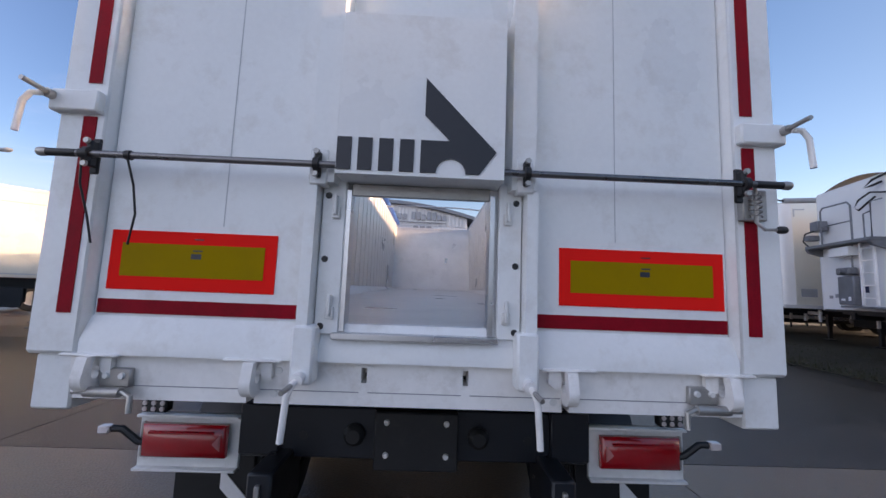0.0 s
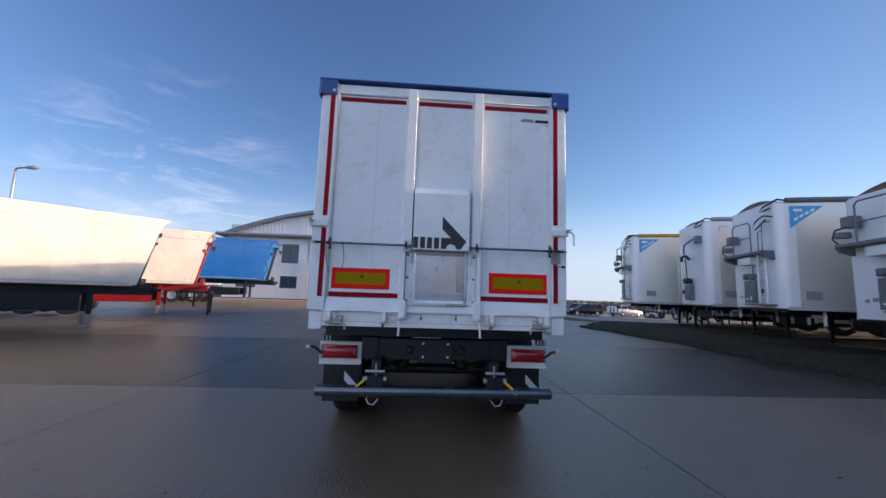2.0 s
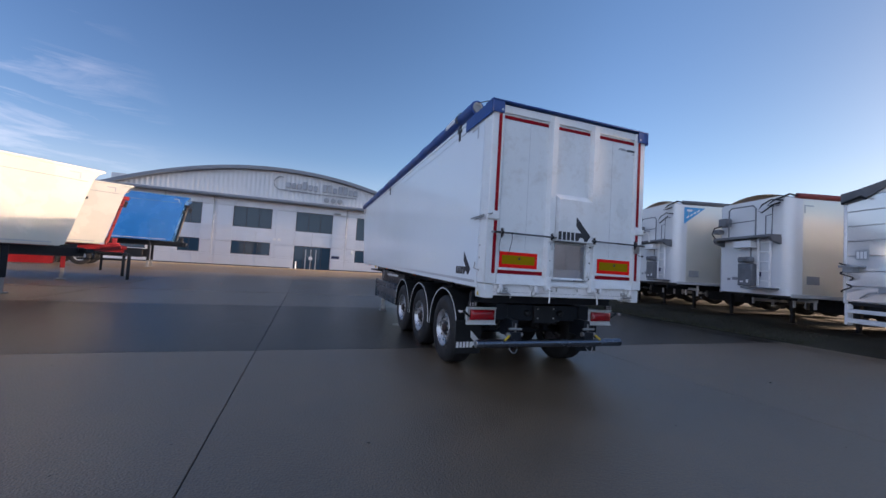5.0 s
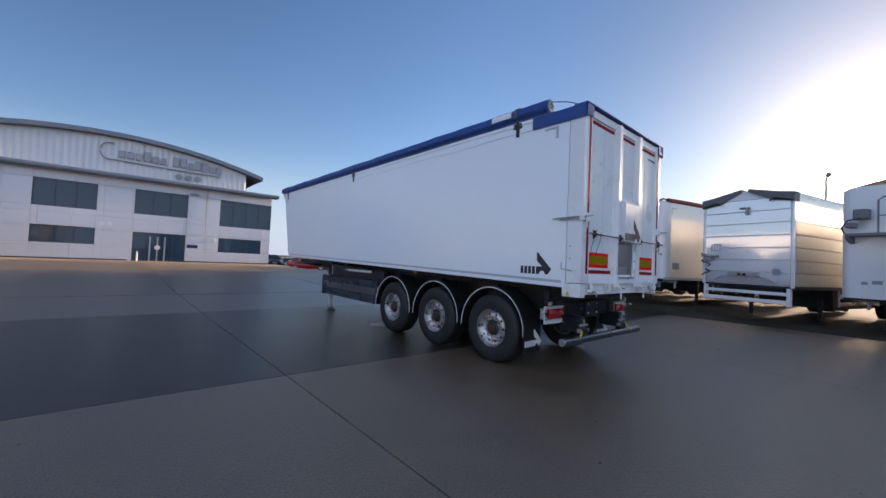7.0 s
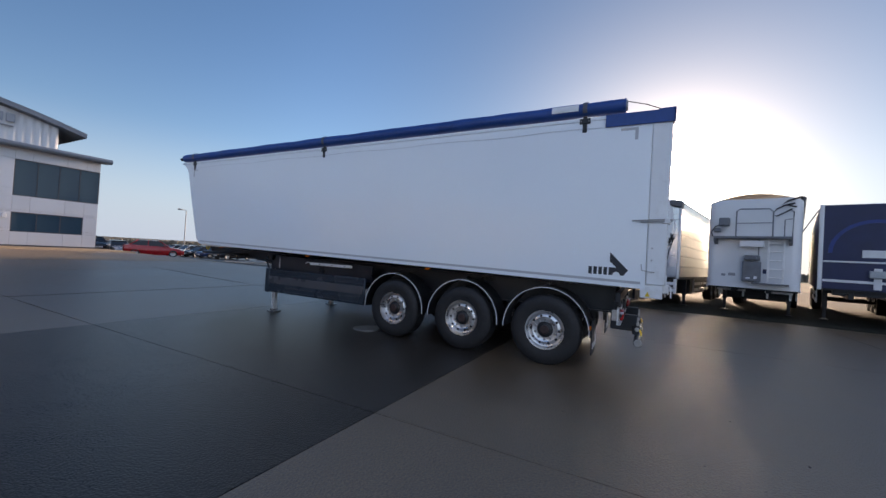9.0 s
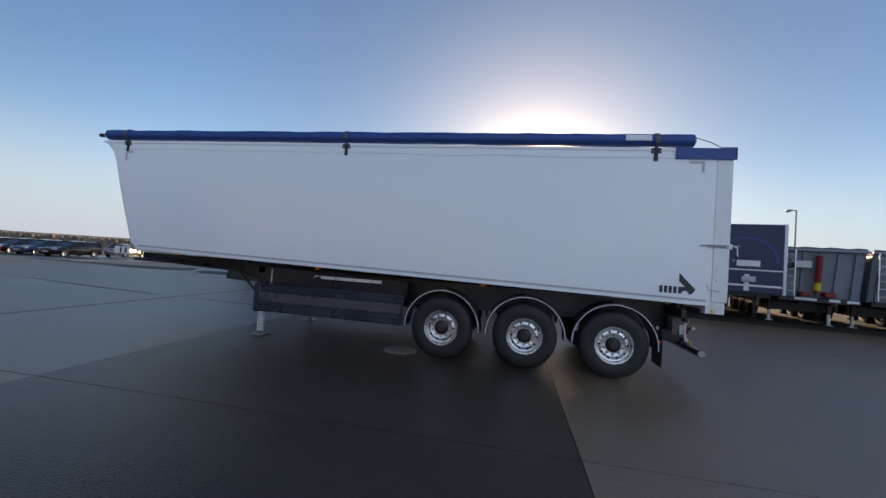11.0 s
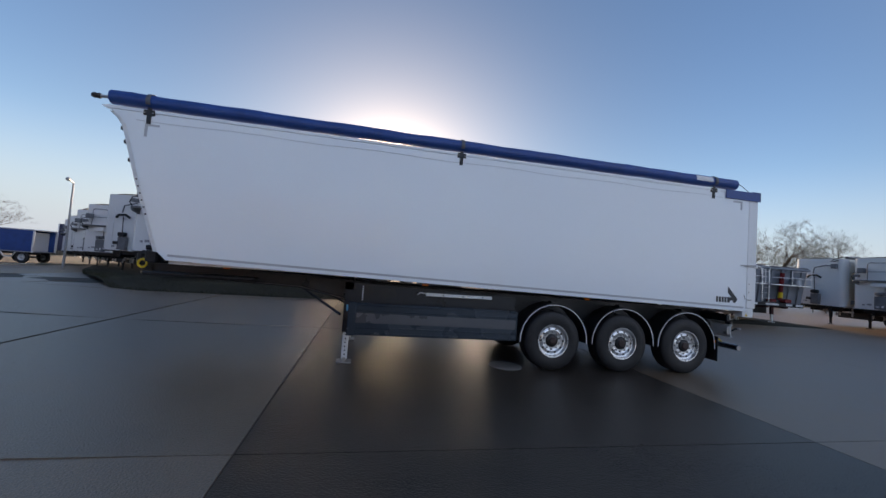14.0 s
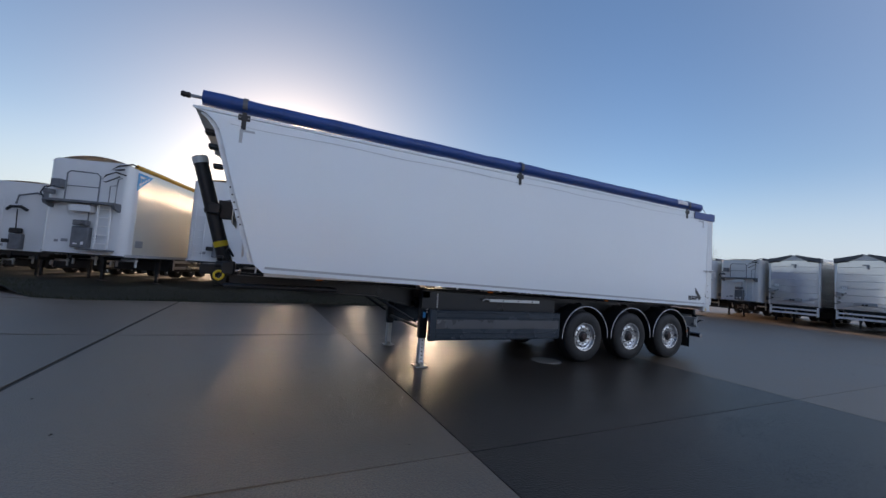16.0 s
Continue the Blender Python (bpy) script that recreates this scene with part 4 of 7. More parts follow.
g = Geo()
for y in (1.62, 4.4, 7.1, 9.8, 12.75):
    g.sweep([(-1.25, y, 3.66), (-0.6, y, 3.70), (0.6, y, 3.70), (1.25, y, 3.66)], 0.018, 8)
part("roof_bow", g, M_ALU, TR)

# chassis
g = Geo()
for sgn in (-1, 1):
    beam = [(2.05, 0.86), (2.05, 1.22), (9.0, 1.30), (9.9, 1.36), (12.5, 1.41), (12.5, 1.27), (10.2, 1.18), (9.3, 0.98), (7.0, 0.84)]
    g.prism(beam, "x", sgn * 0.62, sgn * 0.60)
    g.prism([(2.05, 1.215), (9.0, 1.295), (9.9, 1.355), (12.5, 1.405), (12.5, 1.425), (9.9, 1.375), (9.0, 1.315), (2.05, 1.235)], "x", sgn * 0.69, sgn * 0.53)
    g.prism([(2.05, 0.845), (7.0, 0.825), (9.3, 0.965), (10.2, 1.165), (12.5, 1.250), (12.5, 1.270), (10.2, 1.185), (9.3, 0.985), (7.0, 0.845), (2.05, 0.865)], "x", sgn * 0.69, sgn * 0.53)
frame_part = part("chassis_frame", g, M_CHASSIS, TR, "dark blue-grey welded chassis beams")
for y in (2.3, 3.6, 5.0, 6.4, 7.8, 9.38, 10.8, 11.8, 12.42):
    z = 1.02 if y < 9 else 1.22 + 0.02 * (y - 9)
    part("cross_member", Geo().box(-0.6, 0.6, y - 0.05, y + 0.05, z, z + 0.18, 0.006), M_CHASSIS, TR)
for sgn in (-1, 1):
    part("chassis_side_plate", Geo().prism([(6.45, 0.92), (6.45, 1.24), (9.45, 1.34), (9.45, 1.02)], "x", sgn * 1.02, sgn * 1.00), M_CHASSIS, TR)
part("rear_cross_beam", Geo().box(-0.80, 0.80, 1.98, 2.06, 0.80, 1.03, 0.008).box(-0.80, -0.62, 1.95, 1.99, 0.82, 1.04, 0.006).box(0.62, 0.80, 1.95, 1.99, 0.82, 1.04, 0.006).box(-1.2, 1.2, 1.95, 2.02, 1.05, 1.19, 0.006), M_CHASSIS, TR)
cp = part("coupling_plate", Geo().box(-0.19, 0.19, 1.925, 1.985, 0.775, 1.03, 0.008), M_BLACK, TR, "black square coupling plate")
for x in (-0.135, 0.135):
    for z in (0.845, 0.985):
        part("bolt", Geo().lathe([(0, 0.014), (0.012, 0.011)], (x, 1.925, z), (0, -1, 0), 8), M_ZINC, cp)
for sgn in (-1, 1):
    part("rubber_stop", Geo().lathe([(0, 0.048), (0.03, 0.048), (0.05, 0.03)], (sgn * 0.285, 1.98, 0.915), (0, -1, 0), 14), M_PLASTIC, TR)
    part("wiring_hole", Geo().lathe([(0, 0.02), (0.004, 0.02)], (sgn * 0.52, 1.981, 0.90), (0, -1, 0), 10), M_BLACK, TR)
for sgn in (-1, 1):
    lp = part("lamp_plate", Geo().box(sgn * 1.25, sgn * 0.80, 1.965, 1.985, 0.745, 0.985, 0.004).box(sgn * 1.25, sgn * 0.80, 1.935, 1.985, 0.745, 0.757, 0.002).box(sgn * 1.25, sgn * 0.80, 1.935, 1.985, 0.973, 0.985, 0.002), M_ZINC, TR, "bent zinc plate carrying the rear lamp")
    lamp = part("tail_lamp", Geo().box(sgn * 1.197, sgn * 0.852, 1.935, 1.966, 0.822, 0.942, 0.006), M_PLASTIC, TR, "red rear lamp cluster with chevron lens")
    rings = [(1.207, 0.842, 1.946, 0.812, 0.952), (1.207, 0.842, 1.924, 0.812, 0.952), (1.195, 0.854, 1.910, 0.824, 0.940), (1.165, 0.884, 1.893, 0.868, 0.896)]
    g = Geo()
    for xa, xb, y, za, zb in rings:
        g.v += [(sgn * xa, y, za), (sgn * xb, y, za), (sgn * xb, y, zb), (sgn * xa, y, zb)]
    g.f = [(4 * i + k, 4 * i + (k + 1) % 4, 4 * i + 4 + (k + 1) % 4, 4 * i + 4 + k) for i in range(3) for k in range(4)] + [(0, 3, 2, 1), (12, 13, 14, 15)]
    part("red_lens", g, M_LAMP_RED, lamp)
    part("lens_ridge", Geo().prism([(1.909, 0.912), (1.897, 0.918), (1.897, 0.926), (1.913, 0.934)], "x", sgn * 1.165, sgn * 0.885), M_LAMP_RED, lamp)
    part("lens_facet", Geo().add([(sgn * 0.858, 1.9085, 0.842), (sgn * 0.858, 1.9085, 0.922), (sgn * 0.886, 1.8905, 0.882), (sgn * 0.864, 1.898, 0.882)], [(0, 1, 3), (1, 2, 3), (2, 0, 3)]), M_LAMP_FACET, lamp, "pale reflecting facet")
    wk = part("work_lamp", Geo().box(sgn * 1.235, sgn * 1.12, 1.93, 1.98, 0.995, 1.055, 0.008), M_PLASTIC, TR, "small black work lamp with round lenses")
    for dx in (0.02, 0.058, 0.096):
        for z in (1.012, 1.038):
            part("lens", Geo().lathe([(0, 0.012), (0.004, 0.010)], (sgn * (1.12 + dx), 1.93, z), (0, -1, 0), 8), M_LAMP_CLEAR, wk)
    arm = part("marker_arm", Geo().sweep([(sgn * 1.20, 1.95, 0.86), (sgn * 1.235, 1.94, 0.87), (sgn * 1.30, 1.93, 0.925), (sgn * 1.345, 1.92, 0.928)], 0.016, 8), M_PLASTIC, TR, "black rubber arm with an outline marker lamp")
    part("marker_lens", Geo().box(sgn * 1.335, sgn * 1.385, 1.895, 1.935, 0.912, 0.945, 0.005), M_LAMP_CLEAR, arm)
    fl = part("mud_flap", Geo().box(sgn * 1.27, sgn * 0.86, 2.285, 2.30, 0.27, 0.75, 0.004), M_PLASTIC, TR, "black rubber mud flap with a pale emblem")
    emblem("emblem", fl, lambda u, w, d: (sgn * 1.065 + (u + 0.03), 2.278 + 0.005 * d, 0.36 + w), 0.50, M_WHITE_PRINT)
    # bumper hanger
    hang = part("bumper_hanger", Geo().box(sgn * 0.66, sgn * 0.56, 1.74, 2.1, 0.60, 0.84, 0.01).box(sgn * 0.70, sgn * 0.53, 1.70, 1.80, 0.56, 0.68, 0.01), M_CHASSIS, TR)
    part("hinge_barrel", Geo().sweep([(sgn * 0.74, 1.735, 0.645), (sgn * 0.50, 1.735, 0.645)], 0.03, 12), M_GALV, hang)
    part("safety_chain", Geo().sweep([(sgn * 0.70, 1.72, 0.46), (sgn * 0.67, 1.70, 0.41), (sgn * 0.62, 1.70, 0.40), (sgn * 0.58, 1.72, 0.45)], 0.008, 6), M_GALV, hang)
    part("yellow_pull", Geo().sweep([(sgn * 0.72, 1.70, 0.64), (sgn * 0.77, 1.68, 0.60), (sgn * 0.80, 1.68, 0.575)], 0.013, 6), M_YELLOW, hang)
    part("shackle", Geo().box(sgn * 0.62, sgn * 0.60, 1.72, 1.80, 0.66, 0.80, 0.004).lathe([(0, 0.018), (0.2, 0.018)], (sgn * 0.52, 1.73, 0.72), (sgn, 0, 0), 8), M_GALV, hang)
bump = part("bumper_tube", Geo().lathe([(0, 0.045), (0.01, 0.056), (2.40, 0.056), (2.41, 0.045)], (-1.205, 1.715, 0.53), (1, 0, 0), 20), M_BUMPER, TR, "brushed steel tube underrun bumper")
for sgn in (-1, 1):
    part("end_cap", Geo().lathe([(0, 0.05), (0.006, 0.046)], (sgn * 1.205, 1.715, 0.53), (sgn, 0, 0), 16), M_GALV, bump)
    part("lamp_bracket", Geo().box(sgn * 1.235, sgn * 1.22, 1.95, 2.05, 0.80, 0.95, 0.004).box(sgn * 1.24, sgn * 1.15, 2.0, 2.05, 0.80, 0.85, 0.004), M_GALV, TR)

# wheels


def wheel(parent, x, y, sgn, r=0.530, w=0.375, rim=0.292, z=None):
    """A tyre on a polished disc wheel; the outer side looks along sgn."""
    z = r if z is None else z
    hub = part("wheel", Geo().lathe([(-0.02, 0.118), (0.07, 0.118), (0.085, 0.108), (0.095, 0.085), (0.096, 0.0)], (x - sgn * 0.14, y, z), (sgn, 0, 0), 20), M_BLACK, parent, "truck wheel with a polished rim")
    part("hub_cap", Geo().lathe([(0, 0.072), (0.022, 0.070), (0.032, 0.058), (0.034, 0.0)], (x - sgn * 0.045, y, z), (sgn, 0, 0), 10), M_HUB, hub, "dark rust-brown hub cap")
    prof = [(-w + 0.01, rim - 0.005), (-w, rim + 0.03), (-w, r - 0.10), (-w + 0.02, r - 0.03), (-w + 0.05, r - 0.004)]
    for k in range(1, 6):
        u = -w + 0.05 + (w - 0.10) * k / 6
        prof += [(u - 0.008, r), (u - 0.006, r - 0.014), (u + 0.006, r - 0.014), (u + 0.008, r)]
    prof += [(-0.05, r - 0.004), (-0.02, r - 0.03), (-0.004, r - 0.09), (0.0, r - 0.13), (-0.004, rim + 0.06), (-0.012, rim + 0.025), (-0.02, rim - 0.005)]
    part("tyre", Geo().lathe(prof, (x, y, z), (sgn, 0, 0), 40, False), M_RUBBER, hub, "black ribbed truck tyre")
    part("rim", Geo().lathe([(-w + 0.03, rim - 0.03), (-w + 0.03, rim - 0.002), (-0.018, rim + 0.004), (-0.006, rim), (-0.008, rim - 0.016), (-0.040, rim - 0.026), (-0.066, rim - 0.034), (-0.070, 0.240), (-0.060, 0.225), (-0.056, 0.190), (-0.064, 0.178), (-0.064, 0.122), (-0.12, 0.118)], (x, y, z), (sgn, 0, 0), 40, False), M_RIM, hub, "polished aluminium disc wheel")
    for k in range(10):
        a = 2 * math.pi * k / 10
        cy, cz = y + 0.212 * math.cos(a), z + 0.212 * math.sin(a)
        part("vent_hole", Geo().lathe([(0, 0.020), (0.003, 0.020)], (x - sgn * 0.059, cy, cz), (sgn, 0, 0), 10), M_BLACK, hub)
        cy, cz = y + 0.150 * math.cos(a + 0.314), z + 0.150 * math.sin(a + 0.314)
        part("wheel_nut", Geo().lathe([(0, 0.018), (0.022, 0.016), (0.03, 0.008)], (x - sgn * 0.064, cy, cz), (sgn, 0, 0), 6), M_GALV, hub)
    return hub


for y in AX:
    for sgn in (-1, 1):
        wheel(TR, sgn * 1.225, y, sgn)
        outer = arc(y, 0.53, 0.665, -2, 182, 22)
        inner = arc(y, 0.53, 0.640, 182, -2, 22)
        fender = part("fender", Geo().prism(outer + inner, "x", sgn * 1.235, sgn * 0.84), M_PLASTIC, TR, "black plastic mudguard with a pale edge line")
        part("edge_line", Geo().prism(arc(y, 0.53, 0.648, -2, 182, 22) + arc(y, 0.53, 0.637, 182, -2, 22), "x", sgn * 1.2395, sgn * 1.234), M_WHITE_PRINT, fender, "white edge line")
        part("fender_stay", Geo().sweep([(sgn * 1.0, y, 1.185), (sgn * 0.66, y, 1.17)], 0.02, 8).box(sgn * 1.1, sgn * 0.95, y - 0.02, y + 0.02, 1.19, 1.23, 0.004), M_CHASSIS, fender)
        part("air_bag", Geo().lathe([(0, 0.10), (0.05, 0.13), (0.10, 0.12), (0.14, 0.13), (0.2, 0.10)], (sgn * 0.5, y - 0.32, 0.64), (0, 0, 1), 16), M_PLASTIC, TR)
        part("trailing_arm", Geo().sweep([(sgn * 0.5, y + 0.5, 0.82), (sgn * 0.5, y, 0.62), (sgn * 0.5, y - 0.35, 0.60)], 0.045, 8), M_CHASSIS, TR)
        part("brake_chamber", Geo().lathe([(0, 0.07), (0.06, 0.09), (0.12, 0.09), (0.16, 0.06)], (sgn * 0.38, y - 0.12, 0.62), (0, -1, 0.2), 14), M_BLACK, TR)
    part("axle", Geo().sweep([(-1.0, y, 0.53), (1.0, y, 0.53)], 0.065, 12), M_CHASSIS, TR)
for sgn in (-1, 1):
    part("side_marker", Geo().box(sgn * 1.238, sgn * 1.205, 2.30, 2.345, 0.62, 0.68, 0.006), M_AMBER, TR, "amber marker lamp")
    for y in (5.10, 8.14, 11.23):
        part("side_marker", Geo().box(sgn * 1.17, sgn * 1.13, y - 0.05, y + 0.05, floor_z(y) - 0.055, floor_z(y) - 0.02, 0.004), M_AMBER, TR, "amber marker lamp")
    # aerodynamic side skirt
    sk = part("side_skirt", Geo().box(sgn * 1.215, sgn * 1.17, 6.46, 9.35, 0.50, 1.02, 0.012), M_SKIRT, TR, "dark blue-grey side skirt with raised rails")
    part("skirt_panel", Geo().box(sgn * 1.2185, sgn * 1.2, 6.50, 9.24, 0.70, 0.86, 0.003), M_SKIRT_MID, sk)
    for z in (0.525, 0.615, 0.89, 0.98):
        part("skirt_rail", Geo().box(sgn * 1.226, sgn * 1.2, 6.47, 9.26, z, z + 0.022, 0.006), M_SKIRT, sk)
    part("skirt_end", Geo().box(sgn * 1.228, sgn * 1.14, 9.24, 9.37, 0.49, 1.03, 0.012), M_SKIRT, sk)
    part("stow_bar", Geo().box(sgn * 1.10, sgn * 1.07, 6.92, 8.10, 1.185, 1.24, 0.004).sweep([(sgn * 1.085, 8.1, 1.225), (sgn * 1.085, 8.2, 1.235), (sgn * 1.085, 8.25, 1.20)], 0.01, 6), M_ZINC, TR, "galvanised stowage bar under the body")
    part("stow_bolt", Geo().lathe([(0, 0.012), (0.006, 0.012)], (sgn * 1.101, 7.1, 1.212), (sgn, 0, 0), 8).lathe([(0, 0.012), (0.006, 0.012)], (sgn * 1.101, 7.45, 1.212), (sgn, 0, 0), 8).lathe([(0, 0.012), (0.006, 0.012)], (sgn * 1.101, 7.8, 1.212), (sgn, 0, 0), 8), M_BLACK, TR)
    part("oval_slot", Geo().prism(arc(8.80, 1.18, 0.075, -90, 90, 10) + arc(8.67, 1.18, 0.075, 90, 270, 10), "x", sgn * 1.0195, sgn * 1.024), M_BLACK, TR)
    # landing leg
    leg = part("landing_leg", Geo().box(sgn * 1.00, sgn * 0.86, 9.31, 9.45, 0.50, 1.36, 0.012).box(sgn * 1.02, sgn * 0.6, 9.30, 9.46, 1.20, 1.34, 0.01), M_CHASSIS, TR, "dark landing leg housing with row of bolts")
    part("inner_leg", Geo().box(sgn * 0.985, sgn * 0.885, 9.33, 9.43, 0.06, 0.62, 0.01), M_ZINC, leg, "galvanised inner leg with dark holes")
    for k in range(6):
        part("leg_hole", Geo().lathe([(0, 0.012), (0.004, 0.012)], (sgn * 0.984, 9.38, 0.14 + 0.065 * k), (sgn, 0, 0), 10), M_BLACK, leg)
    part("foot", Geo().box(sgn * 1.05, sgn * 0.82, 9.26, 9.50, 0.0, 0.03, 0.008).sweep([(sgn * 1.02, 9.38, 0.06), (sgn * 0.85, 9.38, 0.06)], 0.035, 10), M_GALV, leg)
    nuts = Geo()
    for k in range(7):
        nuts.lathe([(0, 0.014), (0.01, 0.012)], (sgn * 1.001, 9.34, 0.96 + 0.055 * k), (sgn, 0, 0), 8)
        nuts.lathe([(0, 0.014), (0.01, 0.012)], (sgn * 1.021, 9.16, 1.06 + 0.036 * k), (sgn, 0, 0), 8)
    part("bolt_row", nuts, M_WHITE_PRINT, leg)
    part("leg_label", Geo().box(sgn * 1.003, sgn * 0.99, 9.36, 9.41, 0.86, 0.96), M_STICKER, leg)
part("leg_brace", Geo().sweep([(0.95, 9.38, 0.66), (-0.95, 9.38, 0.66)], 0.03, 8).sweep([(-0.93, 9.5, 0.78), (-0.6, 10.2, 1.18)], 0.022, 8).sweep([(0.93, 9.5, 0.78), (0.6, 10.2, 1.18)], 0.022, 8), M_CHASSIS, TR)
part("coupling_skid", Geo().box(-0.9, 0.9, 10.9, 12.52, 1.24, 1.30, 0.02), M_BLACK, TR)
part("underbody_box", Geo().box(0.45, 1.05, 7.0, 8.2, 0.62, 1.02, 0.02), M_CHASSIS, TR)
part("air_tank", Geo().lathe([(0, 0.06), (0.03, 0.12), (0.8, 0.12), (0.83, 0.06)], (-0.3, 6.6, 0.90), (0, 1, 0), 16).lathe([(0, 0.06), (0.03, 0.12), (0.8, 0.12), (0.83, 0.06)], (0.2, 6.6, 0.90), (0, 1, 0), 16), M_BLACK, TR)

# front ram and fittings
ram = part("tipping_ram", Geo().sweep([(0, 12.56, 1.52), (0, 13.10, 3.27)], 0.105, 20), M_BLACK, TR, "black telescopic tipping ram at the nose")
d = Vector((0, 0.54, 1.75)).normalized()
part("ram_cap", Geo().lathe([(0, 0.115), (0.10, 0.115), (0.115, 0.09)], (0, 13.065, 3.16), d, 20), M_ZINC, ram, "pale cap of the ram")
part("ram_collar", Geo().lathe([(0, 0.122), (0.06, 0.122)], (0, 12.835, 2.41), d, 20).box(-0.22, 0.22, 12.72, 12.88, 2.36, 2.52, 0.01).box(-0.06, 0.06, 12.45, 12.76, 2.30, 2.60, 0.01), M_BLACK, ram)
part("ram_label", Geo().lathe([(0, 0.107), (0.09, 0.107)], (0, 12.66, 1.845), d, 20), M_YELLOW, ram, "yellow band")
part("ram_foot", Geo().box(-0.3, 0.3, 12.45, 12.9, 1.40, 1.56, 0.015).sweep([(-0.35, 12.58, 1.50), (0.35, 12.58, 1.50)], 0.05, 12), M_BLACK, TR)
g = Geo()
for k in range(5):
    z = 1.75 + 0.33 * k
    y = 12.19 + (z - 1.75) * 0.335
    g.prism([(y + 0.0, z - 0.03), (y + 0.05, z - 0.01), (y + 0.06, z + 0.05), (y + 0.02, z + 0.07)], "x", -HALF + 0.05, HALF - 0.05)
part("front_stiffener", g, M_DOOR, TR)
for sgn in (-1, 1):
    edge = [(y + 0.0, z) for y, z in NOSE[1:]]
    flange = [(y + 0.07, z + 0.005) for y, z in reversed(NOSE[1:-1])]
    part("front_edge", Geo().prism(edge[:-1] + flange, "x", sgn * (HALF - 0.03), sgn * (HALF - 0.06)), M_DOOR, TR)
    g = Geo()
    for k in range(6):
        g.lathe([(0, 0.012), (0.01, 0.010)], (sgn * (HALF - 0.03), 12.36 + 0.033 * k, 2.14 + 0.10 * k), (sgn, 0, 0), 8)
    part("rivet_row", g, M_BLACK, TR)
for z, y in ((3.42, 12.86), (3.22, 12.80), (2.95, 12.72)):
    part("front_lug", Geo().box(-1.05, -0.9, y - 0.06, y + 0.06, z - 0.03, z + 0.03, 0.01), M_BLACK, TR)
g = Geo().box(-0.62, 0.62, 12.45, 12.60, 1.26, 1.42, 0.01)
part("front_beam", g, M_BLACK, TR)
part("suzi_bracket", Geo().box(-0.72, -0.45, 12.40, 12.58, 1.42, 1.62, 0.02).lathe([(0, 0.05), (0.08, 0.05)], (-0.6, 12.58, 1.56), (0, 1, 0), 12).lathe([(0, 0.04), (0.08, 0.04)], (-0.5, 12.58, 1.66), (0, 1, 0), 12).sweep([(-0.6, 12.5, 1.62), (-0.62, 12.55, 1.75), (-0.52, 12.52, 1.82), (-0.45, 12.45, 1.70)], 0.018, 8), M_BLACK, TR, "air and electric couplings at the nose")
ringpts = [(-0.70, 12.60 + 0.062 * math.cos(a), 1.405 + 0.062 * math.sin(a)) for a in [k * 2 * math.pi / 16 for k in range(17)]]
part("hose_ring", Geo().sweep(ringpts, 0.018, 8, False), M_YELLOW, TR, "yellow hose ring")

# ---- parked trailers ----


def stand_z(x, y):
    return max(bank_z(x + 3, y), ground_z(x + 3, y)) + 0.03 if x > 8.2 and y > -15 else ground_z(x, y)



def running_gear(t, length, chassis, axles=3, guard=True, legs=2.6, leg_mat=None):
    """Chassis beams, wheels, legs and side guards under a parked trailer that points along -x from its nose at 0."""
    part("chassis_frame", Geo().box(0.25, length - 0.3, -0.55, -0.42, 0.88, 1.16, 0.01).box(0.25, length - 0.3, 0.42, 0.55, 0.88, 1.16, 0.01).box(0.3, 0.6, -0.9, 0.9, 1.0, 1.16, 0.01).box(legs - 0.1, legs + 0.1, -1.0, 1.0, 0.98, 1.14, 0.01), chassis, t)
    for k in range(axles):
        x = length - 1.7 - 1.35 * (axles - 1 - k)
        for s in (-1, 1):
            w = Geo().lathe([(-0.36, 0.28), (-0.36, 0.44), (-0.33, 0.50), (-0.03, 0.50), (0.0, 0.44), (-0.005, 0.31), (-0.02, 0.28)], (x, s * 1.22, 0.50), (0, s, 0), 24, False)
            wh = part("wheel", w, M_RUBBER, t, "black truck tyre")
            part("rim", Geo().lathe([(-0.30, 0.27), (-0.02, 0.285), (-0.03, 0.265), (-0.10, 0.25), (-0.11, 0.12), (-0.06, 0.10), (-0.05, 0.0)], (x, s * 1.22, 0.50), (0, s, 0), 20), M_SILVER, wh)
        part("axle", Geo().sweep([(x, -1.0, 0.5), (x, 1.0, 0.5)], 0.06, 8), chassis, t)
    for s in (-1, 1):
        leg = part("landing_leg", Geo().box(legs - 0.07, legs + 0.07, s * 0.98 - 0.07, s * 0.98 + 0.07, 0.45, 1.16, 0.01), chassis, t)
        part("inner_leg", Geo().box(legs - 0.05, legs + 0.05, s * 0.98 - 0.05, s * 0.98 + 0.05, 0.05, 0.55, 0.008).box(legs - 0.13, legs + 0.13, s * 0.98 - 0.11, s * 0.98 + 0.11, 0.0, 0.03, 0.005), leg_mat or M_CHASSIS, leg)
        if guard:
            gd = part("side_guard", Geo().box(legs + 0.7, length - 5.6, s * 1.20 - 0.015, s * 1.20 + 0.015, 0.60, 0.72, 0.006).box(legs + 0.7, length - 5.6, s * 1.20 - 0.015, s * 1.20 + 0.015, 0.86, 0.98, 0.006), M_ALU, t, "aluminium side guard rails")
            for u in (legs + 0.72, length - 5.75):
                part("guard_post", Geo().box(u, u + 0.08, s * 1.18 - 0.02, s * 1.18 + 0.02, 0.56, 1.16, 0.005), M_ALU, gd)


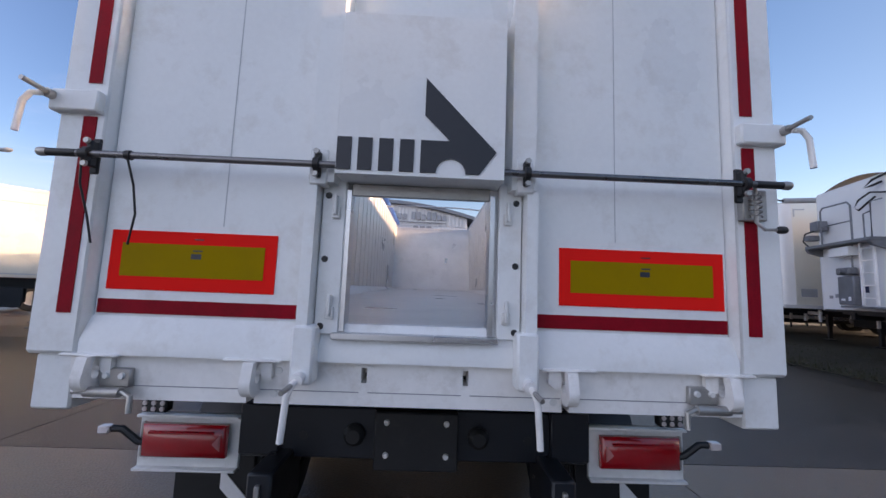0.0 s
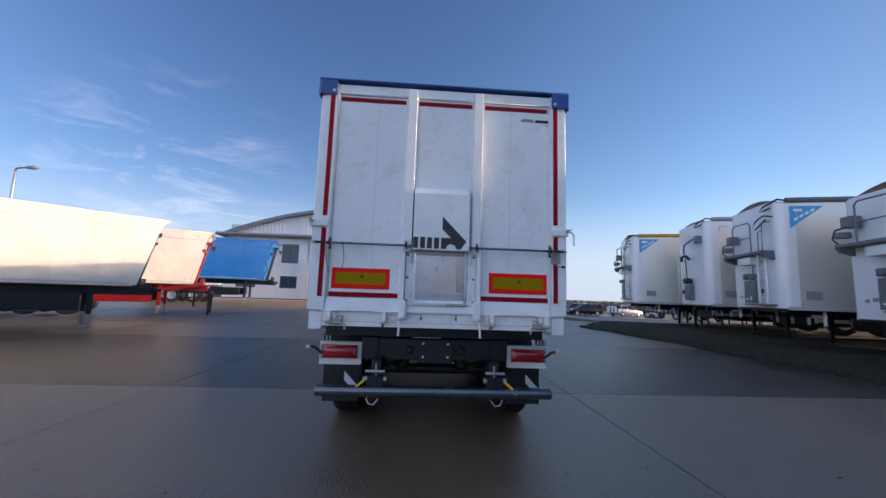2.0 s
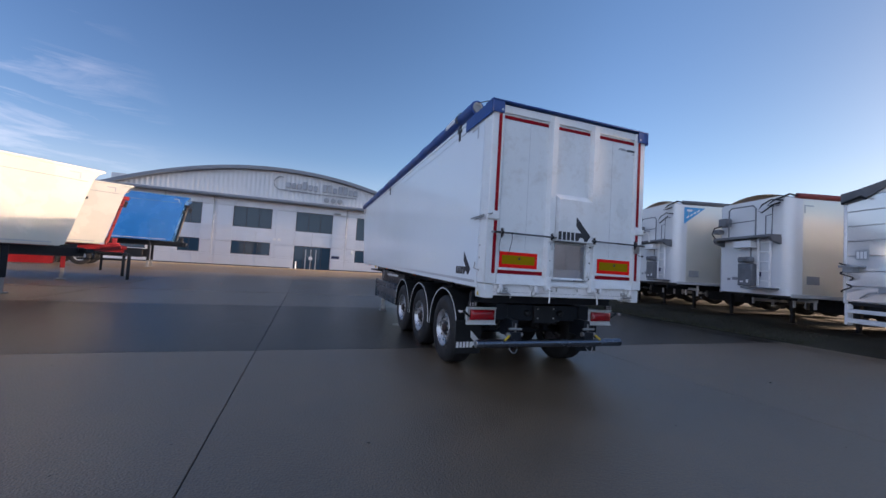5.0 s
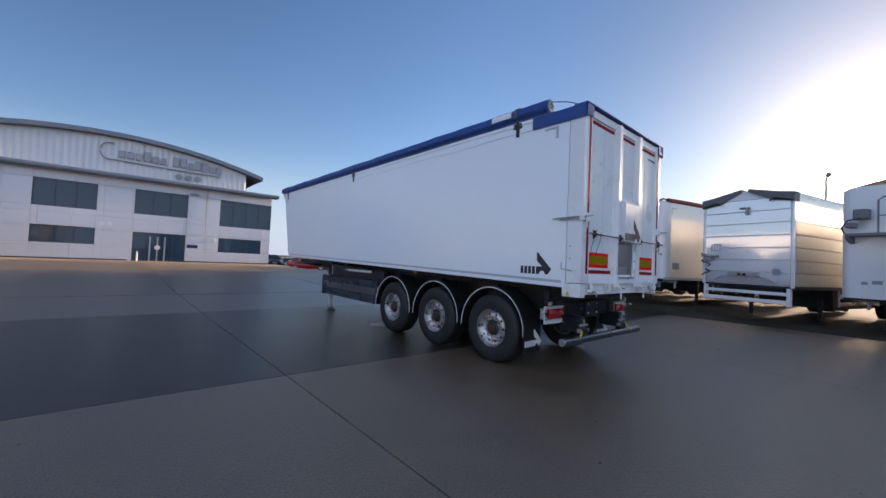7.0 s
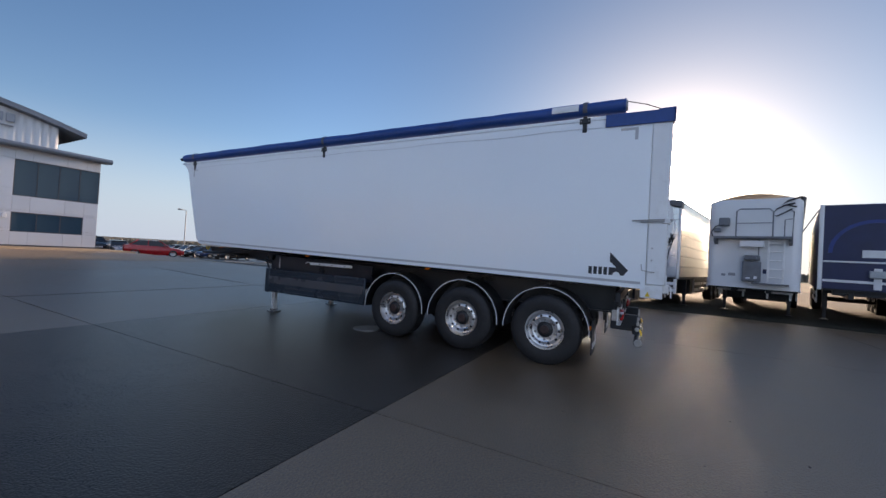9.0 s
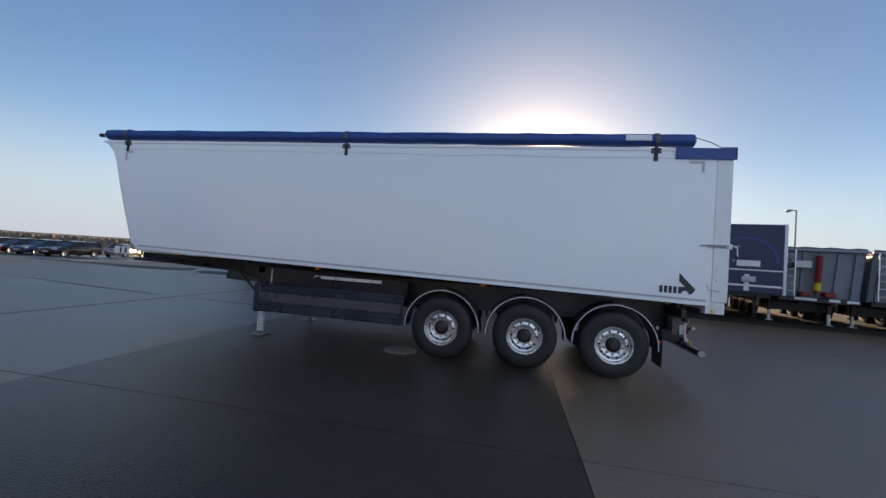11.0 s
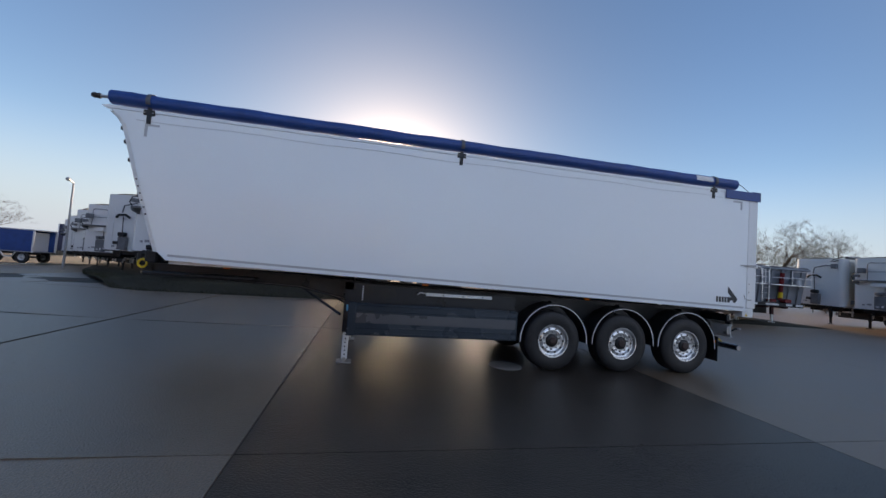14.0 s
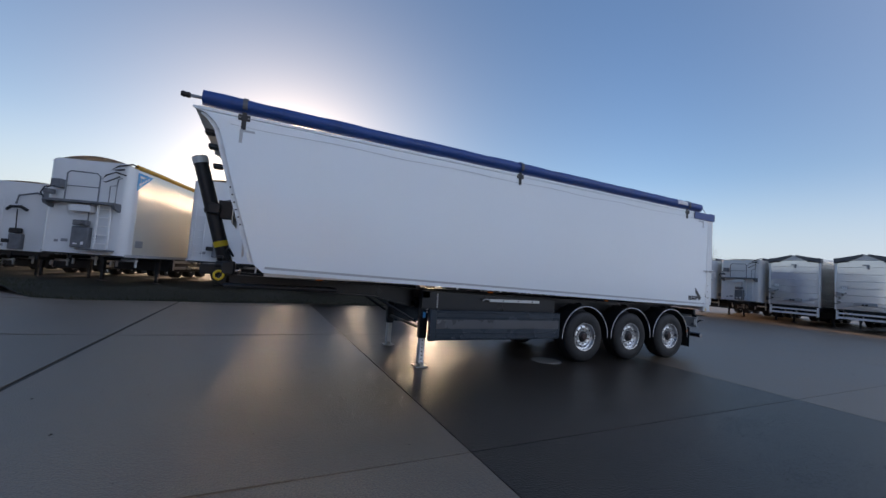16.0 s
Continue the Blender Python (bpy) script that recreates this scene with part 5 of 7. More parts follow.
def rounded_plan(length, half, r, n=7):
    """A plan outline with rounded front corners and square rear ones."""
    a = [(r - r * math.sin(radians(90 * k / n)), -half + r - r * math.cos(radians(90 * k / n))) for k in range(n + 1)]
    b = [(r - r * math.cos(radians(90 * k / n)), half - r + r * math.sin(radians(90 * k / n))) for k in range(n + 1)]
    return [(length, -half)] + a + b + [(length, half)]


def crowned(g, plan, z0, z1, crown, half):
    """A hull from z0 up to a top that bows up across its width."""
    n = len(plan)
    top = [z1 + crown * (1 - (y / half) ** 2) for _, y in plan]
    g.v += [(x, y, z0) for x, y in plan] + [(x, y, z) for (x, y), z in zip(plan, top)]
    g.f += [(i, (i + 1) % n, n + (i + 1) % n, n + i) for i in range(n - 1)] + [tuple(range(n))]
    return g


def headboard_fittings(t, platform=True, ladder_y=0.55, mats=M_FITTING):
    """Drive unit, catwalk, guard hoop and ladder on the front of a bulk trailer."""
    du = part("drive_unit", Geo().box(-0.20, 0.0, -0.28, 0.22, 1.25, 1.95, 0.02), mats, t, "grey steel drive unit cover")
    part("gearbox", Geo().box(-0.26, -0.05, -0.25, 0.18, 1.98, 2.16, 0.03).lathe([(0, 0.07), (0.10, 0.06)], (-0.26, -0.1, 2.07), (-1, 0, 0), 12).sweep([(-0.14, -0.2, 2.15), (-0.14, -0.2, 2.5), (-0.12, -0.2, 2.7)], 0.02, 6), M_FITTING, du)
    part("plate", Geo().box(-0.205, -0.198, -0.18, -0.10, 1.35, 1.45), M_WHITE_PRINT, du)
    part("plate", Geo().box(-0.205, -0.198, 0.0, 0.12, 1.35, 1.40), M_WHITE_PRINT, du)
    if platform:
        cw = part("catwalk", Geo().box(-0.36, 0.0, -1.05, 1.05, 2.72, 2.80, 0.01).prism([(-0.36, 2.72), (-0.30, 2.62), (0.0, 2.52), (0.0, 2.72)], "y", -1.05, -0.95).prism([(-0.36, 2.72), (-0.30, 2.62), (0.0, 2.52), (0.0, 2.72)], "y", 0.95, 1.05), M_FITTING, t, "grey steel catwalk across the front")
        part("hoop", Geo().sweep([(-0.34, -0.55, 2.80), (-0.34, -0.55, 3.62), (-0.34, -0.45, 3.72), (-0.34, 0.32, 3.74), (-0.34, 0.42, 3.66), (-0.34, 0.42, 2.80)], 0.021, 8).sweep([(-0.34, -0.55, 3.25), (-0.34, 0.42, 3.25)], 0.017, 6), M_FITTING, cw)
        part("grab_rail", Geo().sweep([(-0.05, -1.02, 2.76), (-0.30, -1.03, 2.76), (-0.30, -1.05, 3.60), (-0.05, -1.0, 3.68)], 0.018, 6), M_FITTING, cw)
        part("looped_hose", Geo().sweep([(-0.02, -1.10, 3.80), (-0.14, -0.85, 3.86), (-0.22, -0.62, 3.72), (-0.24, -0.52, 3.55), (-0.22, -0.62, 3.48), (-0.2, -0.82, 3.60), (-0.16, -1.0, 3.72)], 0.022, 8), M_BLACK, cw, "looped black hose")
        part("side_frame", Geo().sweep([(-0.30, -0.84, 2.80), (-0.30, -0.84, 3.35), (-0.30, -1.02, 3.38)], 0.016, 6), M_FITTING, cw)
        part("winch", Geo().box(-0.30, -0.05, 0.62, 0.92, 3.18, 3.46, 0.02).box(-0.36, -0.1, 0.86, 1.06, 2.95, 3.10, 0.02), M_FITTING, cw)
        part("hose", Geo().sweep([(-0.30, 0.75, 3.2), (-0.36, 1.0, 3.15), (-0.34, 1.12, 2.95), (-0.22, 1.1, 2.8)], 0.02, 6), M_BLACK, cw)
        part("white_box", Geo().box(-0.30, 0.0, -0.33, 0.30, 2.44, 2.66, 0.012), M_PANEL, cw)
    ly = -ladder_y - 0.10 if platform else ladder_y
    lad = part("ladder", Geo().box(-0.17, -0.12, ly - 0.215, ly - 0.165, 1.25, 2.72, 0.004).box(-0.17, -0.12, ly + 0.165, ly + 0.215, 1.25, 2.72, 0.004), M_WHITE_PAINT, t, "white ladder")
    for k in range(5):
        part("rung", Geo().sweep([(-0.14, ly - 0.17, 1.42 + 0.29 * k), (-0.14, ly + 0.17, 1.42 + 0.29 * k)], 0.019, 6), M_WHITE_PAINT, lad)
    part("step_plate", Geo().box(-0.34, 0.05, -1.0, -0.05, 1.18, 1.23, 0.006), M_FITTING, t)
    part("data_plate", Geo().box(-0.006, 0.0, 0.42, 0.62, 1.42, 1.52).box(-0.006, 0.0, 0.70, 0.82, 1.40, 1.48), M_GREY_PRINT, t)
    part("lock_plate", Geo().box(-0.008, 0.0, -0.42, -0.32, 1.55, 1.70, 0.002), M_NAVY, t)


def crane_fittings(t):
    """Spring arm and drive post on the front of a bulk trailer with no catwalk."""
    a = part("spring_arm", Geo().sweep([(-0.1, -0.85, 3.55), (-0.14, -0.5, 3.62), (-0.22, 0.05, 3.46), (-0.24, 0.1, 3.1)], 0.035, 8).box(-0.2, 0.0, -1.0, -0.75, 3.42, 3.70, 0.02), M_FITTING, t, "dark folding tarpaulin arm")
    part("arm_head", Geo().sweep([(-0.2, 0.42, 2.86), (-0.26, 0.25, 2.98), (-0.26, -0.1, 3.0), (-0.2, -0.3, 2.86)], 0.06, 8), M_BLACK, a)
    part("arm_rod", Geo().sweep([(-0.2, 0.06, 2.9), (-0.16, 0.06, 2.1)], 0.02, 6), M_BLACK, a)
    du = part("drive_unit", Geo().box(-0.20, 0.0, -0.18, 0.26, 1.25, 1.88, 0.02), M_FITTING, t, "grey drive unit cover")
    part("gearbox", Geo().box(-0.27, -0.05, -0.14, 0.24, 1.90, 2.12, 0.04), M_BLACK, du)
    part("oil_box", Geo().box(-0.22, -0.05, 0.2, 0.48, 1.50, 1.66, 0.02), M_BLACK, du)
    lad = part("ladder", Geo().box(-0.12, -0.09, 0.62, 0.65, 1.25, 3.3, 0.004).box(-0.12, -0.09, 0.97, 1.0, 1.25, 3.3, 0.004), M_PANEL, t, "white ladder")
    for k in range(7):
        part("rung", Geo().sweep([(-0.105, 0.64, 1.42 + 0.28 * k), (-0.105, 0.98, 1.42 + 0.28 * k)], 0.012, 6), M_PANEL, lad)
    part("data_plate", Geo().box(-0.006, 0.0, 0.55, 0.75, 1.36, 1.45), M_GREY_PRINT, t)


def bulk_trailer(x, y, rot, tarp, fittings="platform", top=4.0, crown=0.28, sticker=False, length=12.4, bottom=1.2, group="parked trailers", label="", size=1.0):
    t = thing("bulk_trailer", label, "trailer", pose(x, y, stand_z(x, y), 0, 0, rot) @ Matrix.Scale(size, 4), group)
    half = 1.27
    part("body_shell", crowned(Geo(), rounded_plan(length, half, 0.26), bottom, top, crown, half), M_PANEL, t, "glossy white body with rounded front corners")
    for s in (-1, 1):
        part("side_sheet", Geo().box(0.42, length, s * (half + 0.006), s * (half - 0.02), bottom + 0.06, top - 0.02, 0.002), M_SATIN, t, "satin aluminium side sheet")
    prof = [(yy, top + crown * (1 - (yy / half) ** 2) + 0.012) for yy in [half * (k / 6 - 1) for k in range(13)]]
    g = Geo()
    n = len(prof)
    g.v = [(0.10, a, b) for a, b in prof] + [(length, a, b) for a, b in prof]
    g.f = [(i, i + 1, n + i + 1, n + i) for i in range(n - 1)]
    part("roof_sheet", g, M_PANEL, t)
    g = Geo()
    pts = [(0.25 + (length - 0.4) * k / 16, -half + 0.02 + 0.006 * math.sin(k * 2.3), top + 0.075 + 0.008 * math.sin(k * 1.1)) for k in range(17)]
    part("tarp_roll", g.sweep(pts, 0.085, 12), tarp, t, "rolled tarpaulin along the roof edge")
    part("crank_hose", Geo().sweep([(0.3, -half + 0.02, top + 0.07), (0.05, -half + 0.05, top + 0.12), (-0.12, -0.9, top - 0.02), (-0.18, -0.72, top - 0.18), (-0.12, -0.9, top - 0.15), (-0.05, -1.05, top - 0.1)], 0.028, 8), M_BLACK, t)
    part("lower_rail", Geo().box(0.12, length, -half - 0.012, -half + 0.05, bottom - 0.04, bottom + 0.06, 0.006).box(0.12, length, half - 0.05, half + 0.012, bottom - 0.04, bottom + 0.06, 0.006), M_RAIL_GREY, t)
    part("vent_plate", Geo().box(0.55, 0.95, -half - 0.016, -half + 0.01, 1.38, 1.62, 0.004), M_GREY_STEEL, t, "grey vent plate low on the side")
    part("corner_mark", Geo().box(0.45, 0.49, -half - 0.011, -half + 0.01, top - 0.42, top - 0.18).box(0.49, 0.75, -half - 0.011, -half + 0.01, top - 0.22, top - 0.18), M_RAIL_GREY, t)
    if sticker:
        part("sticker", Geo().prism([(0.30, top - 0.10), (1.15, top - 0.10), (0.30, top - 0.75)], "y", -half - 0.011, -half + 0.01), M_STICKER, t, "blue triangular sticker with plain pale bars")
        part("print_bar", Geo().box(0.40, 0.62, -half - 0.014, -half, top - 0.26, top - 0.18), M_WHITE_PRINT, t)
        for k in range(4):
            part("print_bar", Geo().prism([(0.40 + 0.14 * k, top - 0.54 + 0.085 * k), (0.50 + 0.14 * k, top - 0.48 + 0.085 * k), (0.50 + 0.14 * k, top - 0.41 + 0.085 * k), (0.40 + 0.14 * k, top - 0.47 + 0.085 * k)], "y", -half - 0.014, -half), M_WHITE_PRINT, t)
    for va, vb in ((-1.1, -0.35), (0.2, 1.05)):
        gd = part("nose_guard", Geo().box(1.1, 1.14, va, vb, 0.86, 0.96, 0.008), M_PANEL, t, "pale bar hanging below the nose")
        for v in (va + 0.04, vb - 0.1):
            part("guard_post", Geo().box(1.09, 1.15, v, v + 0.06, 0.66, 1.16, 0.006), M_PANEL, gd)
    part("bottom_plate", Geo().box(0.15, length - 0.05, -half + 0.05, half - 0.05, bottom - 0.06, bottom), M_CHASSIS, t)
    if fittings == "platform":
        headboard_fittings(t)
    else:
        crane_fittings(t)
    # added black filler that stands for the deep shade under the body
    part("underbody_box", Geo().box(3.3, 6.9, -1.05, 1.05, 0.48, 1.1, 0.02), M_BLACK, t, "long black box added to darken the space under the body")
    running_gear(t, length, M_CHASSIS)
    return t


def plank_trailer(x, y, rot, top=4.0, length=12.4, label="", group="parked trailers"):
    """A walking-floor trailer of polished planks with grey tarpaulin flaps folded to a peak at the front."""
    t = thing("plank_trailer", label, "trailer", pose(x, y, stand_z(x, y), 0, 0, rot), group)
    half = 1.27
    n = 7
    for k in range(n):
        z0, z1 = 1.22 + (top - 1.22) * k / n, 1.22 + (top - 1.22) * (k + 1) / n - 0.012
        part("plank", Geo().box(0.0, 0.05, -1.19, 1.19, z0, z1, 0.008), M_PLANK_FRONT, t)
        for s in (-1, 1):
            part("plank", Geo().box(0.10, length, s * half, s * (half - 0.05), z0, z1, 0.006), M_POLISHED, t)
    part("inner_body", Geo().box(0.03, length - 0.02, -half + 0.04, half - 0.04, 1.2, top - 0.02), M_RAIL_GREY, t)
    for s in (-1, 1):
        part("corner_post", Geo().box(-0.02, 0.11, s * (half + 0.005), s * 1.185, 1.15, top + 0.02, 0.03), M_PANEL, t)
        flap = [(s * 1.29, top - 0.18), (s * 0.75, top - 0.10), (s * 0.10, top + 0.24), (s * 0.10, top + 0.34), (s * 0.9, top + 0.16), (s * 1.30, top + 0.10)]
        part("tarp_flap", Geo().prism(flap, "x", -0.06, 0.25), M_GREY_TARP, t, "grey tarpaulin flap folded to a peak")
        part("flap_stay", Geo().sweep([(-0.08, s * 1.25, top - 0.16), (-0.10, s * 0.8, top - 0.04), (-0.1, s * 0.7, top - 0.12)], 0.03, 6), M_BLACK, t)
        part("roof_edge", Geo().box(0.1, length, s * half, s * (half - 0.08), top - 0.02, top + 0.10, 0.01), M_ALU, t)
    gab = [(-1.19, top - 0.005), (1.19, top - 0.005), (0.1, top + 0.28), (-0.1, top + 0.28)]
    part("gable_panel", Geo().prism(gab, "x", 0.005, 0.045), M_PANEL, t)
    part("roof_sheet", Geo().add([(0.1, -1.26, top + 0.09), (length, -1.26, top + 0.09), (length, 0, top + 0.30), (0.1, 0, top + 0.30), (length, 1.26, top + 0.09), (0.1, 1.26, top + 0.09)], [(0, 1, 2, 3), (3, 2, 4, 5)]), M_GREY_TARP, t)
    part("top_hook", Geo().box(-0.10, 0.0, -0.14, 0.12, top - 0.30, top - 0.25, 0.01).box(-0.10, 0.0, -0.12, -0.05, top - 0.5, top - 0.28, 0.01), M_GREY_STEEL, t)
    part("lower_step", Geo().box(-0.14, 0.0, -0.42, 0.42, 1.45, 1.62, 0.02), M_GREY_STEEL, t)
    part("connector_pair", Geo().lathe([(0, 0.045), (0.06, 0.045)], (-0.14, -0.07, 1.52), (-1, 0, 0), 10).lathe([(0, 0.045), (0.06, 0.045)], (-0.14, 0.07, 1.52), (-1, 0, 0), 10), M_BLACK, t)
    part("grid_plate", Geo().box(-0.012, 0.0, 0.70, 1.0, 2.28, 2.54, 0.004), M_GREY_STEEL, t)
    part("grid_dots", Geo().box(-0.015, -0.01, 0.74, 0.80, 2.32, 2.50).box(-0.015, -0.01, 0.82, 0.88, 2.32, 2.50).box(-0.015, -0.01, 0.90, 0.96, 2.32, 2.50), M_WHITE_PRINT, t)
    part("square_plate", Geo().box(-0.012, 0.0, -0.95, -0.75, 1.52, 1.72, 0.004), M_GREY_PRINT, t)
    cp = part("hose_coil", Geo().sweep([(-0.05 - 0.1 * math.sin(k * 0.5), 1.12 + 0.14 * math.cos(k * 0.7), 1.45 + 0.028 * k) for k in range(28)], 0.02, 6), M_BLACK, t, "coiled black hoses")
    part("hose_holder", Geo().box(-0.25, 0.0, 0.75, 1.2, 2.08, 2.14, 0.01).box(-0.2, 0.0, 0.9, 1.15, 1.95, 2.1, 0.02), M_GREY_STEEL, cp)
    for s in (-1, 1):
        part("curved_rail", Geo().sweep([(-0.05, s * 0.85, 1.32), (-0.12, s * 0.6, 1.46), (-0.12, s * 0.45, 1.48)], 0.02, 6), M_SILVER, t)
    part("nose_bar", Geo().box(-0.05, 0.12, -1.15, 1.15, 0.66, 0.78, 0.01).box(-0.05, 0.12, -1.15, 1.15, 0.92, 1.02, 0.01).box(-0.05, 0.12, -1.2, -1.12, 0.6, 1.15, 0.01).box(-0.05, 0.12, 1.12, 1.2, 0.6, 1.15, 0.01), M_PANEL, t, "pale bars under the nose")
    part("lower_rail", Geo().box(0.05, length, -half - 0.012, half + 0.012, 1.12, 1.215, 0.006), M_CHASSIS, t)
    # added black filler, closes off the bright ground below so it looks shaded
    part("underbody_box", Geo().box(3.3, 6.9, -1.05, 1.05, 0.46, 1.1, 0.02), M_BLACK, t, "long black box added to darken the space under the body")
    running_gear(t, length, M_CHASSIS)
    return t


def curtain_trailer(x, y, rot, length=13.0, top=3.9, label="", group="parked trailers", simple=False):
    t = thing("curtain_trailer", label, "trailer", pose(x, y, stand_z(x, y), 0, 0, rot), group)
    half = 1.27
    part("bulkhead", Geo().box(0.0, 0.06, -1.17, 1.17, 1.2, top - 0.02, 0.01), M_NAVY, t, "navy front bulkhead")
    for s in (-1, 1):
        part("corner_post", Geo().box(-0.03, 0.12, s * 1.16, s * half, 1.15, top, 0.02), M_PANEL, t)
        g = Geo()
        n = 40
        for k in range(n):
            u0, u1 = 0.12 + (length - 0.24) * k / n, 0.12 + (length - 0.24) * (k + 1) / n
            d = 0.018 * math.sin(k * 1.9)
            g.add([(u0, s * (half - 0.02 + d), 1.15), (u1, s * (half - 0.02 + 0.018 * math.sin((k + 1) * 1.9)), 1.15), (u1, s * (half - 0.02 + 0.5 * 0.018 * math.sin((k + 1) * 1.9)), top - 0.1), (u0, s * (half - 0.02 + 0.5 * d), top - 0.1)], [(0, 1, 2, 3)])
        part("curtain", g, M_CURTAIN, t, "blue side curtain with soft folds")
        part("rear_post", Geo().box(length - 0.12, length, s * 1.16, s * half, 1.15, top, 0.02), M_PANEL, t)
        part("roof_rail", Geo().box(0.0, length, s * 1.2, s * (half + 0.005), top - 0.11, top, 0.01), M_PANEL, t)
    part("roof_sheet", Geo().box(0.02, length - 0.02, -1.2, 1.2, top - 0.03, top - 0.005), M_WHITE_PAINT, t)
    part("deck", Geo().box(0.06, length, -1.24, 1.24, 1.14, 1.22, 0.01), M_CHASSIS, t)
    if not simple:
        part("nose_arch", Geo().prism(arc(0.0, 2.35, 1.05, 0, 180, 16) + arc(0.0, 2.35, 0.95, 180, 0, 16), "x", -0.02, 0.0), M_CURTAIN, t)
        part("white_label", Geo().box(-0.025, 0.0, -0.45, 0.30, 2.22, 2.45), M_WHITE_PRINT, t)
        part("lower_bars", Geo().box(-0.03, 0.0, -1.15, 1.15, 2.05, 2.10, 0.006).box(-0.03, 0.0, -1.15, 1.15, 1.42, 1.50, 0.006).box(-0.05, 0.0, -0.12, 0.05, 1.25, 1.9, 0.01), M_PANEL, t)
        part("coupling_box", Geo().box(-0.14, 0.0, -0.3, 0.15, 1.60, 1.82, 0.02).lathe([(0, 0.035), (0.05, 0.035)], (-0.14, -0.15, 1.71), (-1, 0, 0), 10).lathe([(0, 0.035), (0.05, 0.035)], (-0.14, 0.0, 1.71), (-1, 0, 0), 10), M_SILVER, t)
        part("stay_wire", Geo().sweep([(0.0, 1.28, 3.75), (-0.2, 1.95, 2.45)], 0.02, 6), M_SILVER, t)
    running_gear(t, length, M_CHASSIS)
    return t


def aggregate_tipper(x, y, rot, top=2.95, length=8.6, label="", ram_mat=M_RED, platform=True):
    """A low grey tipping trailer with a sloping ribbed front, ladder and catwalk."""
    t = thing("aggregate_tipper", label, "trailer", pose(x, y, stand_z(x, y), 0, 0, rot), "grey tippers")
    half = 1.25
    side = [(0.35, 1.15), (0.0, top), (length, top), (length + 0.1, 1.15)]
    for s in (-1, 1):
        part("body_side", Geo().prism(side, "y", s * half, s * (half - 0.05)), M_TIPPER, t)
        for k in range(5):
            u = 1.3 + 1.5 * k
            part("side_rib", Geo().box(u, u + 0.12, s * half, s * (half + 0.06), 1.18, top - 0.05, 0.015), M_TIPPER, t)
        part("top_rail", Geo().box(-0.05, length, s * (half - 0.08), s * (half + 0.06), top - 0.03, top + 0.07, 0.015), M_TIPPER, t)
    part("front_wall", Geo().prism([(0.35, 1.15), (0.0, top), (0.05, top), (0.40, 1.15)], "y", -half, half), M_TIPPER, t)
    part("tail_wall", Geo().box(length, length + 0.06, -half, half, 1.2, top), M_TIPPER, t)
    part("floor_plate", Geo().box(0.4, length, -half, half, 1.13, 1.19), M_TIPPER, t)
    for k in range(5):
        yy = -1.0 + 0.5 * k
        part("front_rib", Geo().prism([(0.33, 1.18), (0.0, top - 0.03), (-0.07, top - 0.03), (0.26, 1.18)], "y", yy - 0.04, yy + 0.04), M_TIPPER, t)
    part("front_lip", Geo().box(-0.18, 0.06, -half - 0.05, half + 0.05, top - 0.02, top + 0.08, 0.02), M_TIPPER, t)
    part("sheet_roll", Geo().sweep([(-0.05 + 0.02 * math.sin(k), -half + 2.5 * k / 10, top + 0.10 + 0.02 * math.sin(k * 2.1)) for k in range(11)], 0.05, 8), M_GREY_TARP, t)
    ram = part("tipping_ram", Geo().sweep([(-0.02, 0.1, 1.35), (-0.16, 0.1, top - 0.18)], 0.10, 14), ram_mat, t, "red telescopic ram")
    part("ram_band", Geo().sweep([(-0.028, 0.1, 1.45), (-0.055, 0.1, 1.75)], 0.105, 14), M_YELLOW, ram, "yellow band")
    lad = part("ladder", Geo().box(-0.28, -0.24, 0.82, 0.86, 1.2, top + 0.05, 0.005).box(-0.28, -0.24, 1.16, 1.2, 1.2, top + 0.05, 0.005), M_ALU, t, "grey ladder")
    for k in range(6):
        part("rung", Geo().sweep([(-0.26, 0.84, 1.38 + 0.28 * k), (-0.26, 1.18, 1.38 + 0.28 * k)], 0.014, 6), M_ALU, lad)
    if platform:
        cw = part("catwalk", Geo().box(-0.42, 0.02, -1.2, 0.82, 2.10, 2.15, 0.01), M_ALU, t, "pale catwalk with rails")
        part("rail", Geo().sweep([(-0.40, -1.15, 2.15), (-0.40, -1.15, 2.85)], 0.016, 6).sweep([(-0.40, -0.2, 2.15), (-0.40, -0.2, 2.85)], 0.016, 6).sweep([(-0.40, -1.15, 2.85), (-0.40, -0.2, 2.85)], 0.016, 6).sweep([(-0.40, -1.15, 2.5), (-0.40, 0.75, 2.5)], 0.016, 6), M_ALU, cw)
        part("tank", Geo().lathe([(0, 0.14), (0.02, 0.16), (0.38, 0.16), (0.42, 0.10)], (-0.22, -0.62, 2.15), (0, 0, 1), 16), M_SILVER, cw)
    else:
        part("front_box", Geo().box(-0.22, 0.0, 0.32, 0.82, 2.28, 2.56, 0.02), M_SILVER, t)
        part("hose_coil", Geo().sweep([(-0.16, 0.98 + 0.10 * math.cos(k * 0.6), 2.4 + 0.16 * math.sin(k * 0.6)) for k in range(22)], 0.02, 6), M_BLACK, t)
    part("nose_beam", Geo().box(0.10, 0.30, -1.2, 1.2, 0.98, 1.16, 0.01), M_BLACK, t)
    for va, vb in ((-1.15, -0.80), (-0.62, -0.30), (0.05, 0.72)):
        part("front_sign", Geo().box(0.07, 0.10, va, vb, 1.04, 1.14, 0.006), M_WHITE_PRINT, t, "white marker strip under the body")
    # added black filler for the shade between legs and wheels
    part("underbody_box", Geo().box(2.3, 5.0, -1.02, 1.02, 0.46, 1.12, 0.02), M_BLACK, t, "black box added to darken the space under the body")
